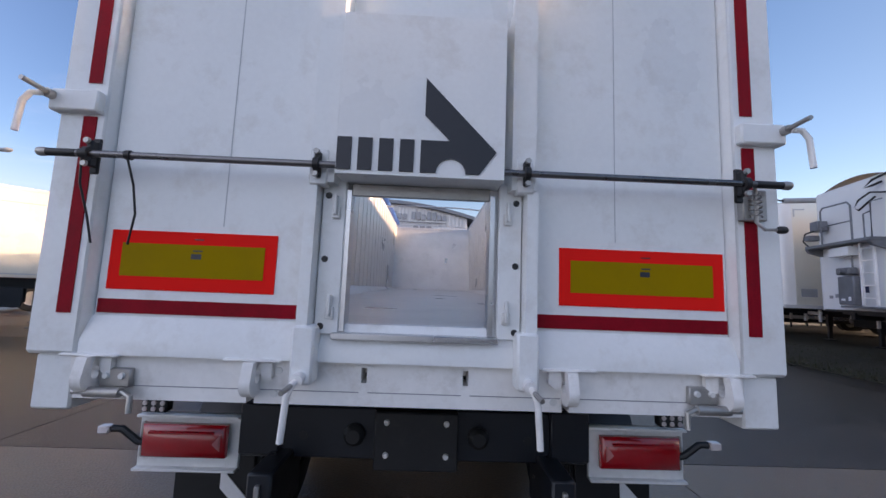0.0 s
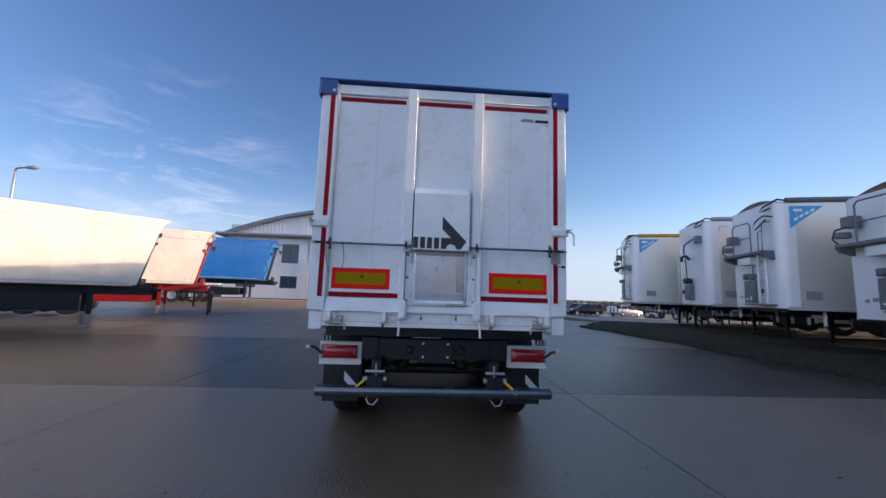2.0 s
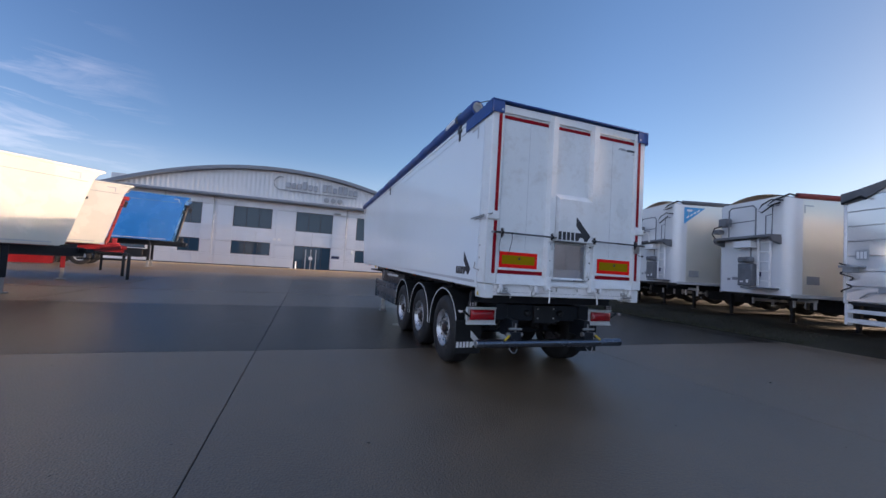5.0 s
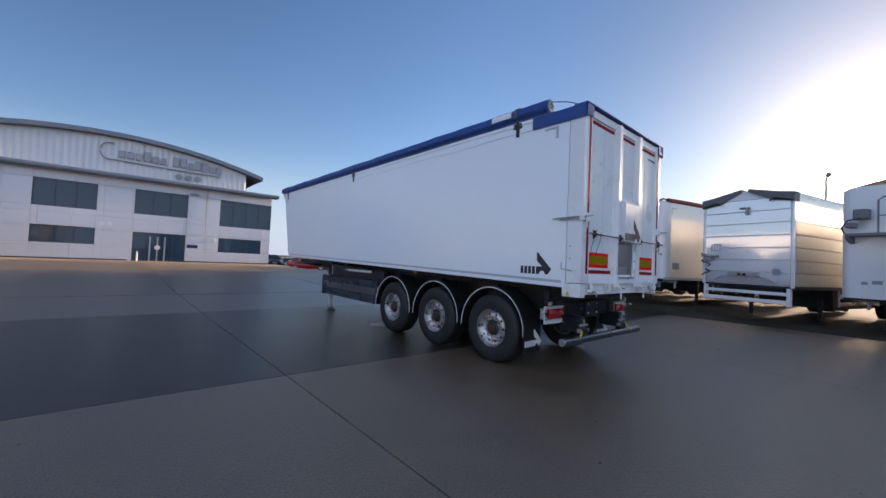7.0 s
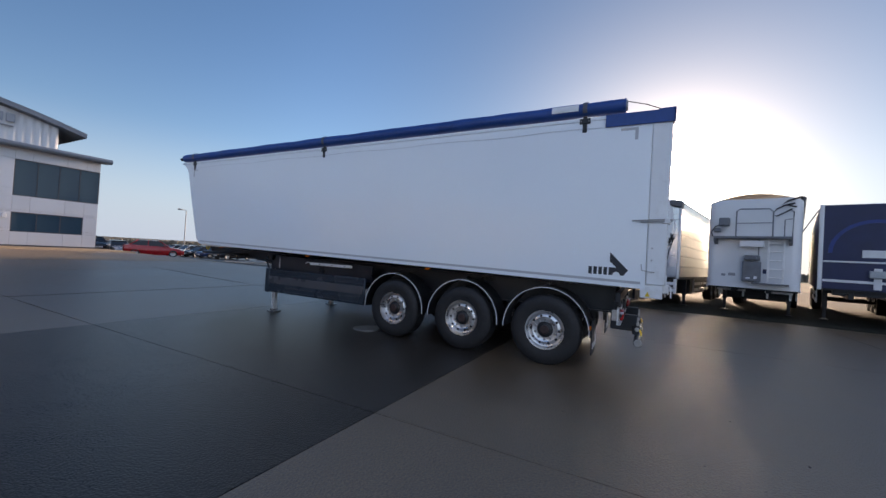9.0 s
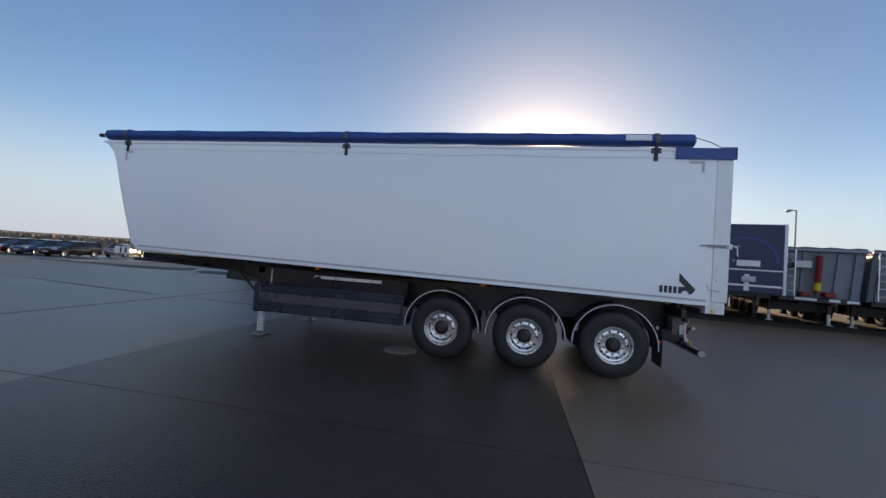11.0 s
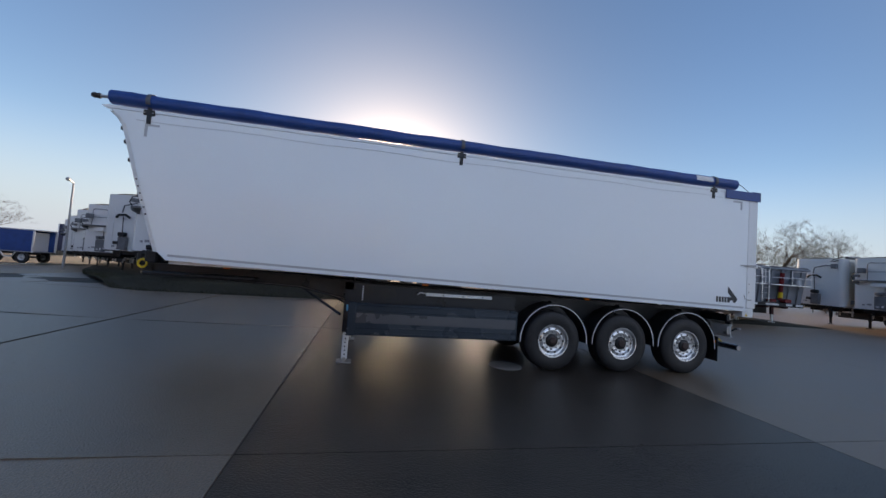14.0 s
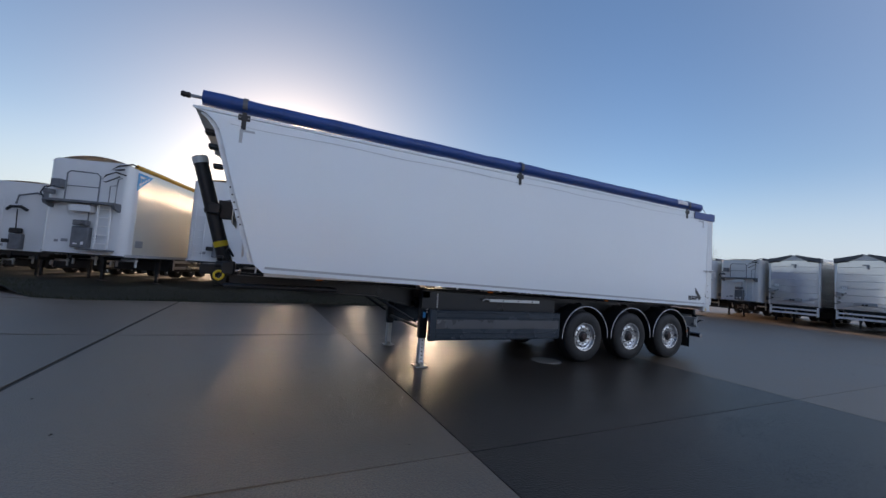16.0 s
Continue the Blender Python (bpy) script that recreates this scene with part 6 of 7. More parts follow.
    part("coupling", Geo().box(-0.1, 0.25, -0.45, -0.1, 1.2, 1.4, 0.03), M_RED, t)
    part("coupling", Geo().box(-0.1, 0.25, 0.3, 0.6, 1.2, 1.36, 0.03), M_RED, t)
    running_gear(t, length, M_MAROON, 3, True, 1.9, M_WHITE_PAINT)
    return t


def half_pipe_tipper(x, y, rot, body, chassis, label, top=3.52, bottom=1.48, length=9.2, ram_mat=M_BLACK, rail=None, ram_r=0.10):
    """A tipping trailer with a raked front seen from its side; it points along -x before turning."""
    t = thing("half_pipe_tipper", label, "trailer", pose(x, y, stand_z(x, y), 0, 0, rot), "tippers along the west side")
    half = 1.25
    side = [(1.05, bottom), (0.85, bottom + 0.02), (0.36, top - 0.55), (0.28, top - 0.30), (0.16, top - 0.12), (0.0, top - 0.03), (0.0, top), (length, top), (length + 0.15, bottom)]
    for s in (-1, 1):
        part("body_side", Geo().prism(side, "y", s * half, s * (half - 0.06)), body, t, "smooth painted body side")
        part("top_rail", Geo().box(0.05, length, s * (half + 0.03), s * (half - 0.08), top - 0.06, top + 0.02, 0.01), body, t)
        part("sheet_cord", Geo().sweep([(0.45 + (length - 0.6) * k / 12, s * (half + 0.012), top - 0.42 + 0.01 * math.sin(k)) for k in range(13)], 0.008, 5), M_GREY_PRINT, t)
        part("corner_mark", Geo().box(0.62, 0.66, s * (half + 0.005), s * half, top - 0.36, top - 0.16).box(0.66, 0.92, s * (half + 0.004), s * half, top - 0.20, top - 0.16), M_RAIL_GREY, t)
        part("lower_stripe", Geo().box(1.15, length, s * (half + 0.004), s * (half - 0.01), bottom + 0.05, bottom + 0.09), M_RAIL_GREY, t)
    g = Geo()
    for (xa, za), (xb, zb) in zip(side[1:5], side[2:6]):
        g.prism([(xa + 0.02, za), (xb + 0.02, zb), (xb + 0.07, zb), (xa + 0.07, za)], "y", -half + 0.05, half - 0.05)
    part("front_wall", g, body, t)
    part("tail_wall", Geo().prism([(length, top), (length + 0.15, bottom), (length + 0.2, bottom), (length + 0.05, top)], "y", -half, half), body, t)
    part("floor_plate", Geo().box(0.95, length + 0.1, -half + 0.02, half - 0.02, bottom - 0.03, bottom + 0.03), body, t)
    part("load_cover", Geo().box(0.05, length, -half + 0.03, half - 0.03, top - 0.05, top - 0.02), M_GREY_TARP, t)
    ram = part("tipping_ram", Geo().sweep([(0.72, 0.0, bottom - 0.1), (0.22, 0.0, top - 0.45)], ram_r, 12), ram_mat, t, "telescopic ram at the raked front")
    part("ram_head", Geo().box(0.05, 0.35, -0.2, 0.2, top - 0.55, top - 0.38, 0.03).box(0.3, 0.6, -1.0, 1.0, top - 0.95, top - 0.85, 0.02), ram_mat, ram)
    part("crank", Geo().box(-0.02, 0.2, -half - 0.10, -half + 0.02, top - 0.62, top - 0.48, 0.02).box(0.02, 0.14, -half - 0.08, -half + 0.02, top - 0.78, top - 0.6, 0.015), M_BLACK, t)
    part("coupling_block", Geo().box(0.25, 0.7, -0.5, 0.5, bottom - 0.12, bottom + 0.06, 0.03).box(0.3, 0.5, -0.7, -0.4, bottom - 0.05, bottom + 0.28, 0.03), rail or M_BLACK, t)

    part("chassis_frame", Geo().box(0.1, length, -0.58, -0.45, bottom - 0.36, bottom - 0.05, 0.01).box(0.1, length, 0.45, 0.58, bottom - 0.36, bottom - 0.05, 0.01).box(0.05, 0.25, -1.1, 1.1, bottom - 0.22, bottom - 0.08, 0.01), chassis, t)
    for k in range(3):
        xx = length - 1.3 - 1.33 * k
        for s in (-1, 1):
            wh = part("wheel", Geo().lathe([(-0.36, 0.28), (-0.36, 0.44), (-0.33, 0.51), (-0.03, 0.51), (0.0, 0.44), (-0.005, 0.31), (-0.02, 0.28)], (xx, s * 1.22, 0.51), (0, s, 0), 24, False), M_RUBBER, t, "black truck tyre")
            part("rim", Geo().lathe([(-0.30, 0.27), (-0.02, 0.285), (-0.03, 0.265), (-0.10, 0.25), (-0.11, 0.12), (-0.06, 0.10), (-0.05, 0.0)], (xx, s * 1.22, 0.51), (0, s, 0), 20), M_SILVER, wh)
        part("axle", Geo().sweep([(xx, -1.0, 0.51), (xx, 1.0, 0.51)], 0.06, 8), chassis, t)
    for s in (-1, 1):
        part("side_guard", Geo().box(2.3, 4.5, s * 1.22, s * 1.16, 0.62, 1.18, 0.02), chassis, t)
        leg = part("landing_leg", Geo().box(1.95, 2.10, s * 0.95 - 0.07, s * 0.95 + 0.07, 0.45, bottom - 0.1, 0.01), chassis, t)
        part("inner_leg", Geo().box(1.97, 2.08, s * 0.95 - 0.05, s * 0.95 + 0.05, 0.04, 0.55, 0.008).box(1.88, 2.18, s * 0.95 - 0.12, s * 0.95 + 0.12, 0.0, 0.035, 0.005), M_GALV, leg)
    if rail:
        part("nose_frame", Geo().box(-0.15, 0.0, -1.1, 1.1, 1.05, 1.16, 0.01).box(-0.15, 1.6, -1.16, -1.08, 1.05, 1.14, 0.01).box(-0.15, 1.6, -1.16, -1.08, 0.78, 0.86, 0.01).box(-0.12, 0.0, -1.16, -1.06, 0.0, 1.1, 0.01).box(-0.12, 0.0, 1.06, 1.16, 0.0, 1.1, 0.01).box(0.7, 0.8, -1.16, -1.06, 0.3, 1.1, 0.01), M_CHASSIS, t)
    return t


WHITE_P = "white bulk trailer with catwalk, ladder and "
YAW = -15
bulk_trailer(9.6, -1.55, YAW, M_GREY_TARP, label=WHITE_P + "grey tarpaulin", top=4.02, bottom=1.02)
plank_trailer(9.7, 1.8, YAW, label="polished plank-sided trailer with peaked grey tarpaulin flaps", top=3.95)
bulk_trailer(10.94, 5.85, YAW, M_RED_TARP, label=WHITE_P + "dark red rolled tarpaulin", top=3.85, bottom=1.02, size=1.08)
bulk_trailer(11.05, 9.73, YAW, M_GREY_TARP, sticker=True, label=WHITE_P + "grey roll, blue sticker", top=4.16, bottom=1.12, size=1.06)
bulk_trailer(11.83, 13.68, YAW, M_GREY_STEEL, fittings="crane", label="white bulk trailer with folding arm and thin grey roll", crown=0.16, top=4.2, bottom=1.08, size=1.1)
bulk_trailer(11.37, 18.15, -17, M_ORANGE_TARP, sticker=True, label=WHITE_P + "orange roll, blue sticker", top=4.1, bottom=1.06, size=1.12)
bulk_trailer(14.4, 21.1, YAW, M_GREY_TARP, fittings="crane", crown=0.10, label="white bulk trailer with a folding arm on the verge")
bulk_trailer(18.6, 24.6, YAW, M_GREY_TARP, crown=0.10, label=WHITE_P + "flat grey roof sheet")
bulk_trailer(23.2, 28.1, YAW, M_GREY_TARP, label=WHITE_P + "grey sheet, far off")
bulk_trailer(27.9, 31.6, YAW, M_GREY_TARP, fittings="crane", crown=0.1, label="white bulk trailer with folding arm, far down the row")
bulk_trailer(32.7, 35.1, YAW, M_GREY_TARP, crown=0.1, label=WHITE_P + "flat sheet, far off")
curtain_trailer(37.7, 38.8, YAW, label="navy curtain-sided trailer at the far end of the row", simple=True)
curtain_trailer(9.3, -4.5, YAW, label="blue curtain-sided trailer with navy front and white posts")
aggregate_tipper(9.2, -7.0, YAW, label="grey tipping trailer with red ram and front box", platform=False)
aggregate_tipper(8.8, -9.8, YAW, label="grey tipping trailer with catwalk, ladder and small tank")
aggregate_tipper(8.6, -12.5, YAW, label="grey tipping trailer with catwalk, ladder and red ram")
bulk_trailer(10.65, -18.0, -90, M_GREY_TARP, fittings="crane", crown=0.08, label="white bulk trailer with folding arm in the rear row", group="trailers in the rear row")
bulk_trailer(7.7, -18.0, -90, M_GREY_TARP, crown=0.08, label="white bulk trailer with catwalk in the rear row", group="trailers in the rear row")
plank_trailer(4.75, -18.0, -90, label="white plank-fronted trailer with dark folded flaps", group="trailers in the rear row")
plank_trailer(1.6, -18.0, -90, label="white plank-fronted trailer with grey folded flaps", group="trailers in the rear row")
half_pipe_tipper(-10.77, 13.8, 224, M_CREAM, M_CHASSIS, "cream-white tipping trailer with a raked front on a dark chassis", top=4.0)
half_pipe_tipper(-11.35, 18.85, 205, M_CREAM, M_RED, "cream-white tipping trailer with a red ram and red chassis", ram_mat=M_RED, rail=M_RED, ram_r=0.06, top=4.18, bottom=1.56)
half_pipe_tipper(-11.25, 28.1, 192, M_BLUE, M_CHASSIS, "bright blue tipping trailer with a raked front", top=4.75, bottom=1.8)

# ---- the office building ----
BZ, FY = 0.46, 38.5
bld = thing("office_building", "silver-clad two-storey trade building with an arched roof", "building", pose(-7, FY, BZ))
bx0, bx1 = -20.5, 5.85


def bpart(name, g, mat, parent=None, label=""):
    return part(name, g.moved(Matrix.Translation((7, -FY, -BZ))), mat, parent or bld, label)


UPPER = [(-14.75, -13.0), (-10.35, -6.9), (-4.65, -1.05)]
HOLES = [(a, b, 4.3, 6.3) for a, b in UPPER] + [(a, b, 1.65, 2.92) for a, b in UPPER[:2]] + [(-4.65, -1.08, BZ, 2.82), (1.42, bx1 + 0.01, 3.85, 6.25), (1.42, 5.05, 1.45, 2.75), (-19.2, -17.2, 4.3, 6.3), (-19.2, -17.2, 1.65, 2.92)]
xs = sorted({bx0, bx1, *[v for h in HOLES for v in h[:2] if bx0 < v < bx1]} | {bx0 + 1.75 * k for k in range(1, 15)})
zs = sorted({BZ, 7.0, *[v for h in HOLES for v in h[2:] if BZ < v < 7.0]})
for i in range(len(xs) - 1):
    for j in range(len(zs) - 1):
        cx, cz = (xs[i] + xs[i + 1]) / 2, (zs[j] + zs[j + 1]) / 2
        if any(a < cx < b and c < cz < d for a, b, c, d in HOLES):
            continue
        bpart("wall_panel", Geo().box(xs[i] + 0.004, xs[i + 1] - 0.004, FY, FY + 0.15, zs[j] + 0.003, zs[j + 1] - 0.003, 0.006), M_CLAD)
# walls and floor behind the facade, coloured dark to stand for unlit rooms
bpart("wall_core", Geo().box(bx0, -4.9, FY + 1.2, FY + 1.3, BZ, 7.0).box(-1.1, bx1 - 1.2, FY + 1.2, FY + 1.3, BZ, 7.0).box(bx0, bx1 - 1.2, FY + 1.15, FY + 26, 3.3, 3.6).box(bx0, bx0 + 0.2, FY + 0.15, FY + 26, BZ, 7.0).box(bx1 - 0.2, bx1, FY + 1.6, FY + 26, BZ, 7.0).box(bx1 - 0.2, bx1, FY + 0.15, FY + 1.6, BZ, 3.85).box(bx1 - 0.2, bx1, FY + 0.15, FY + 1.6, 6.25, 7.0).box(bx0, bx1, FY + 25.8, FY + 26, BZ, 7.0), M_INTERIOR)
for a, b, c, d in HOLES:
    door = c == BZ
    w = thing("window", "", "")
    w.parent = bld
    for key in list(w.keys()):
        del w[key]
    w.name = "entrance" if door else "window"
    n = 4 if door else max(2, round((b - a) / 1.2))
    fr = Geo().box(a, b, FY + 0.05, FY + 0.12, d - 0.06, d).box(a, b, FY + 0.05, FY + 0.12, c, c + 0.06)
    for k in range(n + 1):
        u = a + (b - a - 0.06) * k / n
        fr.box(u, u + 0.06, FY + 0.051, FY + 0.119, c + 0.06, d - 0.06)
    part("frame", fr.moved(Matrix.Translation((7, -FY, -BZ))), M_FRAME, w)
    for k in range(n):
        u0, u1 = a + 0.03 + (b - a - 0.06) * k / n, a + 0.03 + (b - a - 0.06) * (k + 1) / n
        part("pane", Geo().box(u0, u1, FY + 0.08, FY + 0.09, c + 0.05, d - 0.05).moved(Matrix.Translation((7, -FY, -BZ))), M_WINDOW, w)
    if door:
        part("door_frame", Geo().box(-3.55, -3.45, FY + 0.03, FY + 0.1, c, d - 0.3).box(-3.05, -2.95, FY + 0.03, FY + 0.1, c, d - 0.3).box(-2.55, -2.45, FY + 0.03, FY + 0.1, c, d - 0.3).moved(Matrix.Translation((7, -FY, -BZ))), M_SILVER, w)
        part("door_disc", Geo().lathe([(0, 0.20), (0.01, 0.20), (0.012, 0.13), (0.004, 0.12)], (-3.0, FY + 0.02, 1.62), (0, -1, 0), 24).moved(Matrix.Translation((7, -FY, -BZ))), M_WHITE_PRINT, w)
part("corner_glazing", Geo().box(bx1 - 0.02, bx1 - 0.01, FY + 0.1, FY + 1.6, 3.85, 6.25).moved(Matrix.Translation((7, -FY, -BZ))), M_WINDOW, bld)
# eaves canopy with a rounded nose
bpart("eave", Geo().prism([(FY - 0.75, 6.92)] + [(FY - 0.72 - 0.17 * math.sin(radians(a)), 7.10 - 0.17 * math.cos(radians(a))) for a in range(0, 181, 30)] + [(FY - 0.1, 7.30), (FY + 0.3, 7.30), (FY + 0.3, 6.98)], "x", bx0 - 0.8, 6.25), M_ROOF, None, "grey rounded eave across the front")
# arched gable: corrugated sheet under a curved roof edge
RX, RTOP, REND = -5.9, 10.17, 7.72


def roof_z(x):
    return RTOP - (RTOP - REND) * ((x - RX) / 13.0) ** 2


g = Geo()
x, step = bx0 + 0.3, 0.1
k = 0
while x < 3.5:
    off = (0.0, 0.0, 0.045, 0.045)[k % 4]
    g.v += [(x, FY + 0.05 - off, 7.2), (x, FY + 0.05 - off, roof_z(x) - 0.05)]
    if k:
        m = len(g.v)
        g.f.append((m - 4, m - 2, m - 1, m - 3))
    x += step
    k += 1
bpart("gable_sheet", g, M_CLAD_UP, None, "pale corrugated gable cladding")
bpart("gable_back", Geo().box(bx0 + 0.3, 3.45, FY + 0.1, FY + 0.2, 7.0, 8.2), M_CLAD_UP)
roof = []
n = 30
xsr = [-21.0 + 25.75 * k / n for k in range(n + 1)]
g = Geo().prism([(x, roof_z(x) + 0.30) for x in xsr] + [(x, roof_z(x) - 0.02) for x in reversed(xsr)], "y", FY - 0.55, FY + 26)
bpart("roof", g, M_ROOF, None, "curved grey roof with a deep edge")
for x in (-15.9, -12.0, 0.35, -20.2):
    bpart("downpipe", Geo().sweep([(x, FY - 0.5, 6.95), (x, FY - 0.15, 6.6), (x, FY - 0.09, 6.3), (x, FY - 0.09, BZ)], 0.055, 8), M_SILVER)
# sign: ring swoosh and plain bars for the lettering
sg = [( -6.35 + 0.62 * math.cos(a), FY - 0.12, 9.0 + 0.66 * math.sin(a)) for a in [radians(70 + 220 * k / 16) for k in range(17)]]
swoosh = bpart("sign_swoosh", Geo().sweep(sg + [(-5.9, FY - 0.12, 8.36), (-3.0, FY - 0.12, 8.30), (1.2, FY - 0.12, 8.28)], 0.055, 6), M_POST, None, "raised grey swoosh and bars of the wall sign")
u = -5.85
for k in range(14):
    if k == 6:
        u += 0.35
        continue
    h = 0.55 if k in (0, 1, 2, 4, 5, 9, 12, 13) else 0.80
    zc = 8.62 - 0.006 * k
    part("sign_bar", Geo().box(u, u + 0.40, FY - 0.16, FY - 0.02, zc, zc + h, 0.03).moved(Matrix.Translation((7, -FY, -BZ))), M_SIGN, swoosh)
    u += 0.53
for k in range(3):
    part("sign_disc", Geo().lathe([(0, 0.26), (0.10, 0.26), (0.11, 0.22)], (-1.85 + 0.68 * k, FY - 0.02, 7.78), (0, -1, 0), 20).moved(Matrix.Translation((7, -FY, -BZ))), M_POST, swoosh)
bpart("wall_light", Geo().box(-0.95, -0.30, FY - 0.35, FY, 6.35, 6.52, 0.04), M_POST)
for x in (-6.55, -6.1):
    bpart("wall_vent", Geo().box(x - 0.14, x + 0.14, FY - 0.03, FY, 3.18, 3.42, 0.01), M_WHITE_PAINT)
bpart("wall_notice", Geo().box(-0.95, -0.15, FY - 0.02, FY, 1.72, 2.0, 0.004), M_NAVY)
bpart("alarm_box", Geo().box(1.0, 1.2, FY - 0.14, FY, 2.3, 2.62, 0.02), M_WHITE_PAINT)
bpart("plinth", Geo().box(bx0, -4.9, FY - 0.03, FY + 0.1, BZ - 0.1, BZ + 0.12, 0.01).box(-1.1, bx1, FY - 0.03, FY + 0.1, BZ - 0.1, BZ + 0.12, 0.01), M_FRAME)
boll = thing("bollard", "white steel bollard before the entrance", "bollard", pose(-4.35, 36.9, 0.46))
part("post", Geo().lathe([(0, 0.06), (0.75, 0.06), (0.80, 0.03)], (0, 0, 0), (0, 0, 1), 12), M_WHITE_PAINT, boll)
bed = tagged(linked("walkway", Geo().box(-30, 6.6, 34.0, FY + 0.05, 0.1, 0.482, 0.02), M_PAVE), "tan paved walkway along the front of the building", "pavement", kind="structure")
g = Geo()
for k in range(12):
    xa, xb = 12.6 + 1.2 * k, 13.79 + 1.2 * k
    g.add([(x, y, ground_z(x, y) + dz) for x in (xa, xb) for y, dz in ((33.7, -0.1), (33.7, 0.09), (33.74, 0.12), (33.88, 0.12), (33.9, -0.1))],
          [(0, 5, 6, 1), (1, 6, 7, 2), (2, 7, 8, 3), (3, 8, 9, 4), (0, 1, 2, 3, 4), (9, 8, 7, 6, 5)])
kerb = tagged(linked("kerb", g, M_KERB, False), "concrete kerb along the car park", "kerb", kind="structure")
g = Geo()
px, py = [8.0 + 2.0 * i for i in range(11)], [33.9 + 2.6 * i for i in range(11)]
g.add([(x, y, ground_z(x, y) + 0.02) for y in py for x in px], [(j * 11 + i, j * 11 + i + 1, (j + 1) * 11 + i + 1, (j + 1) * 11 + i) for j in range(10) for i in range(10)])
tagged(linked("car_park", g, M_CONCRETE, False), "wet tarmac car park", "car park", kind="structure")

# ---- cars ----
PAINTS = {n: material("car_paint_" + n, c, 0.22, metal=mt, var=0.04, coat=0.6) for n, c, mt in (("red", (0.42, 0.008, 0.012), 0.1), ("black", (0.012, 0.013, 0.016), 0.2), ("silver", (0.45, 0.46, 0.48), 0.6), ("white", (0.74, 0.74, 0.74), 0.0), ("blue", (0.03, 0.06, 0.14), 0.3))}


def car(x, y, rot, paint, label, estate=False):
    """A parked car pointing along -x: lofted lower body, tapered glasshouse, wheels and lamps."""
    c = thing("car", label, "car", pose(x, y, ground_z(x, y) + (0.02 if y > 33.9 and x > 8.0 else 0.0), 0, 0, rot), "parked cars")
    sec = [(-2.15, 0.55, 0.42, 0.60), (-2.10, 0.74, 0.26, 0.66), (-1.85, 0.86, 0.20, 0.74), (-1.0, 0.90, 0.18, 0.88), (-0.2, 0.91, 0.17, 0.93), (0.8, 0.91, 0.17, 0.96), (1.7, 0.90, 0.20, 0.98), (2.05, 0.84, 0.26, 0.96), (2.15, 0.68, 0.40, 0.85)]
    g = Geo()
    for xx, hw, z0, z1 in sec:
        zm = (z0 + z1) / 2
        g.v += [(xx, -hw * 0.9, z0), (xx, -hw, zm - 0.1), (xx, -hw, zm + 0.12), (xx, -hw * 0.9, z1), (xx, 0, z1 + 0.03), (xx, hw * 0.9, z1), (xx, hw, zm + 0.12), (xx, hw, zm - 0.1), (xx, hw * 0.9, z0)]
    for i in range(len(sec) - 1):
        g.f += [(i * 9 + k, i * 9 + (k + 1) % 9, (i + 1) * 9 + (k + 1) % 9, (i + 1) * 9 + k) for k in range(9)]
    g.f += [tuple(range(9)), tuple(range((len(sec) - 1) * 9, len(sec) * 9))]
    part("body", g, paint, c)
    back = 1.95 if estate else 1.75
    top = [(-0.25, 0.60, 1.40), (0.35, 0.62, 1.45), (back - (0.25 if estate else 0.6), 0.60, 1.42)]
    g = Geo()
    g.v = [(-1.05, -0.80, 0.86), (back, -0.80, 0.94), (back, 0.80, 0.94), (-1.05, 0.80, 0.86), (-0.3, -0.62, 1.39), (top[2][0], -0.62, 1.40), (top[2][0], 0.62, 1.40), (-0.3, 0.62, 1.39)]
    g.f = [(0, 1, 5, 4), (1, 2, 6, 5), (2, 3, 7, 6), (3, 0, 4, 7), (4, 5, 6, 7), (0, 3, 2, 1)]
    part("window_glass", g, M_CAR_GLASS, c)
    part("roof", Geo().add([(-0.34, -0.62, 1.385), (0.3, -0.63, 1.43), (top[2][0] + 0.05, -0.62, 1.395), (top[2][0] + 0.05, 0.62, 1.395), (0.3, 0.63, 1.43), (-0.34, 0.62, 1.385), (-0.34, -0.3, 1.41), (0.3, -0.3, 1.46), (top[2][0] + 0.05, -0.3, 1.42), (-0.34, 0.3, 1.41), (0.3, 0.3, 1.46), (top[2][0] + 0.05, 0.3, 1.42)], [(0, 1, 7, 6), (1, 2, 8, 7), (6, 7, 10, 9), (7, 8, 11, 10), (9, 10, 4, 5), (10, 11, 3, 4)]), paint, c)
    for s in (-1, 1):
        for foot, head, r in (((-1.05, s * 0.81, 0.87), (-0.3, s * 0.64, 1.40), 0.035), ((0.45, s * 0.815, 0.93), (0.45, s * 0.645, 1.42), 0.03), ((back, s * 0.81, 0.95), (top[2][0], s * 0.64, 1.41), 0.05)):
            part("pillar", Geo().sweep([foot, head], r, 6), paint, c)
        part("mirror", Geo().box(-0.75, -0.60, s * 0.90, s * 1.02, 0.92, 1.03, 0.03), paint, c)
        for xx in (-1.32, 1.30):
            w = part("wheel", Geo().lathe([(-0.2, 0.2), (-0.2, 0.28), (-0.17, 0.315), (-0.03, 0.315), (0.0, 0.28), (-0.01, 0.21), (-0.03, 0.2)], (xx, s * 0.92, 0.315), (0, s, 0), 20, False), M_RUBBER, c)
            part("rim", Geo().lathe([(-0.1, 0.2), (-0.02, 0.205), (-0.04, 0.17), (-0.03, 0.05), (-0.03, 0.0)], (xx, s * 0.92, 0.315), (0, s, 0), 14), M_SILVER, w)
        part("headlamp", Geo().box(-2.13, -1.88, s * 0.50, s * 0.82, 0.60, 0.72, 0.03), M_LAMP_CLEAR, c)
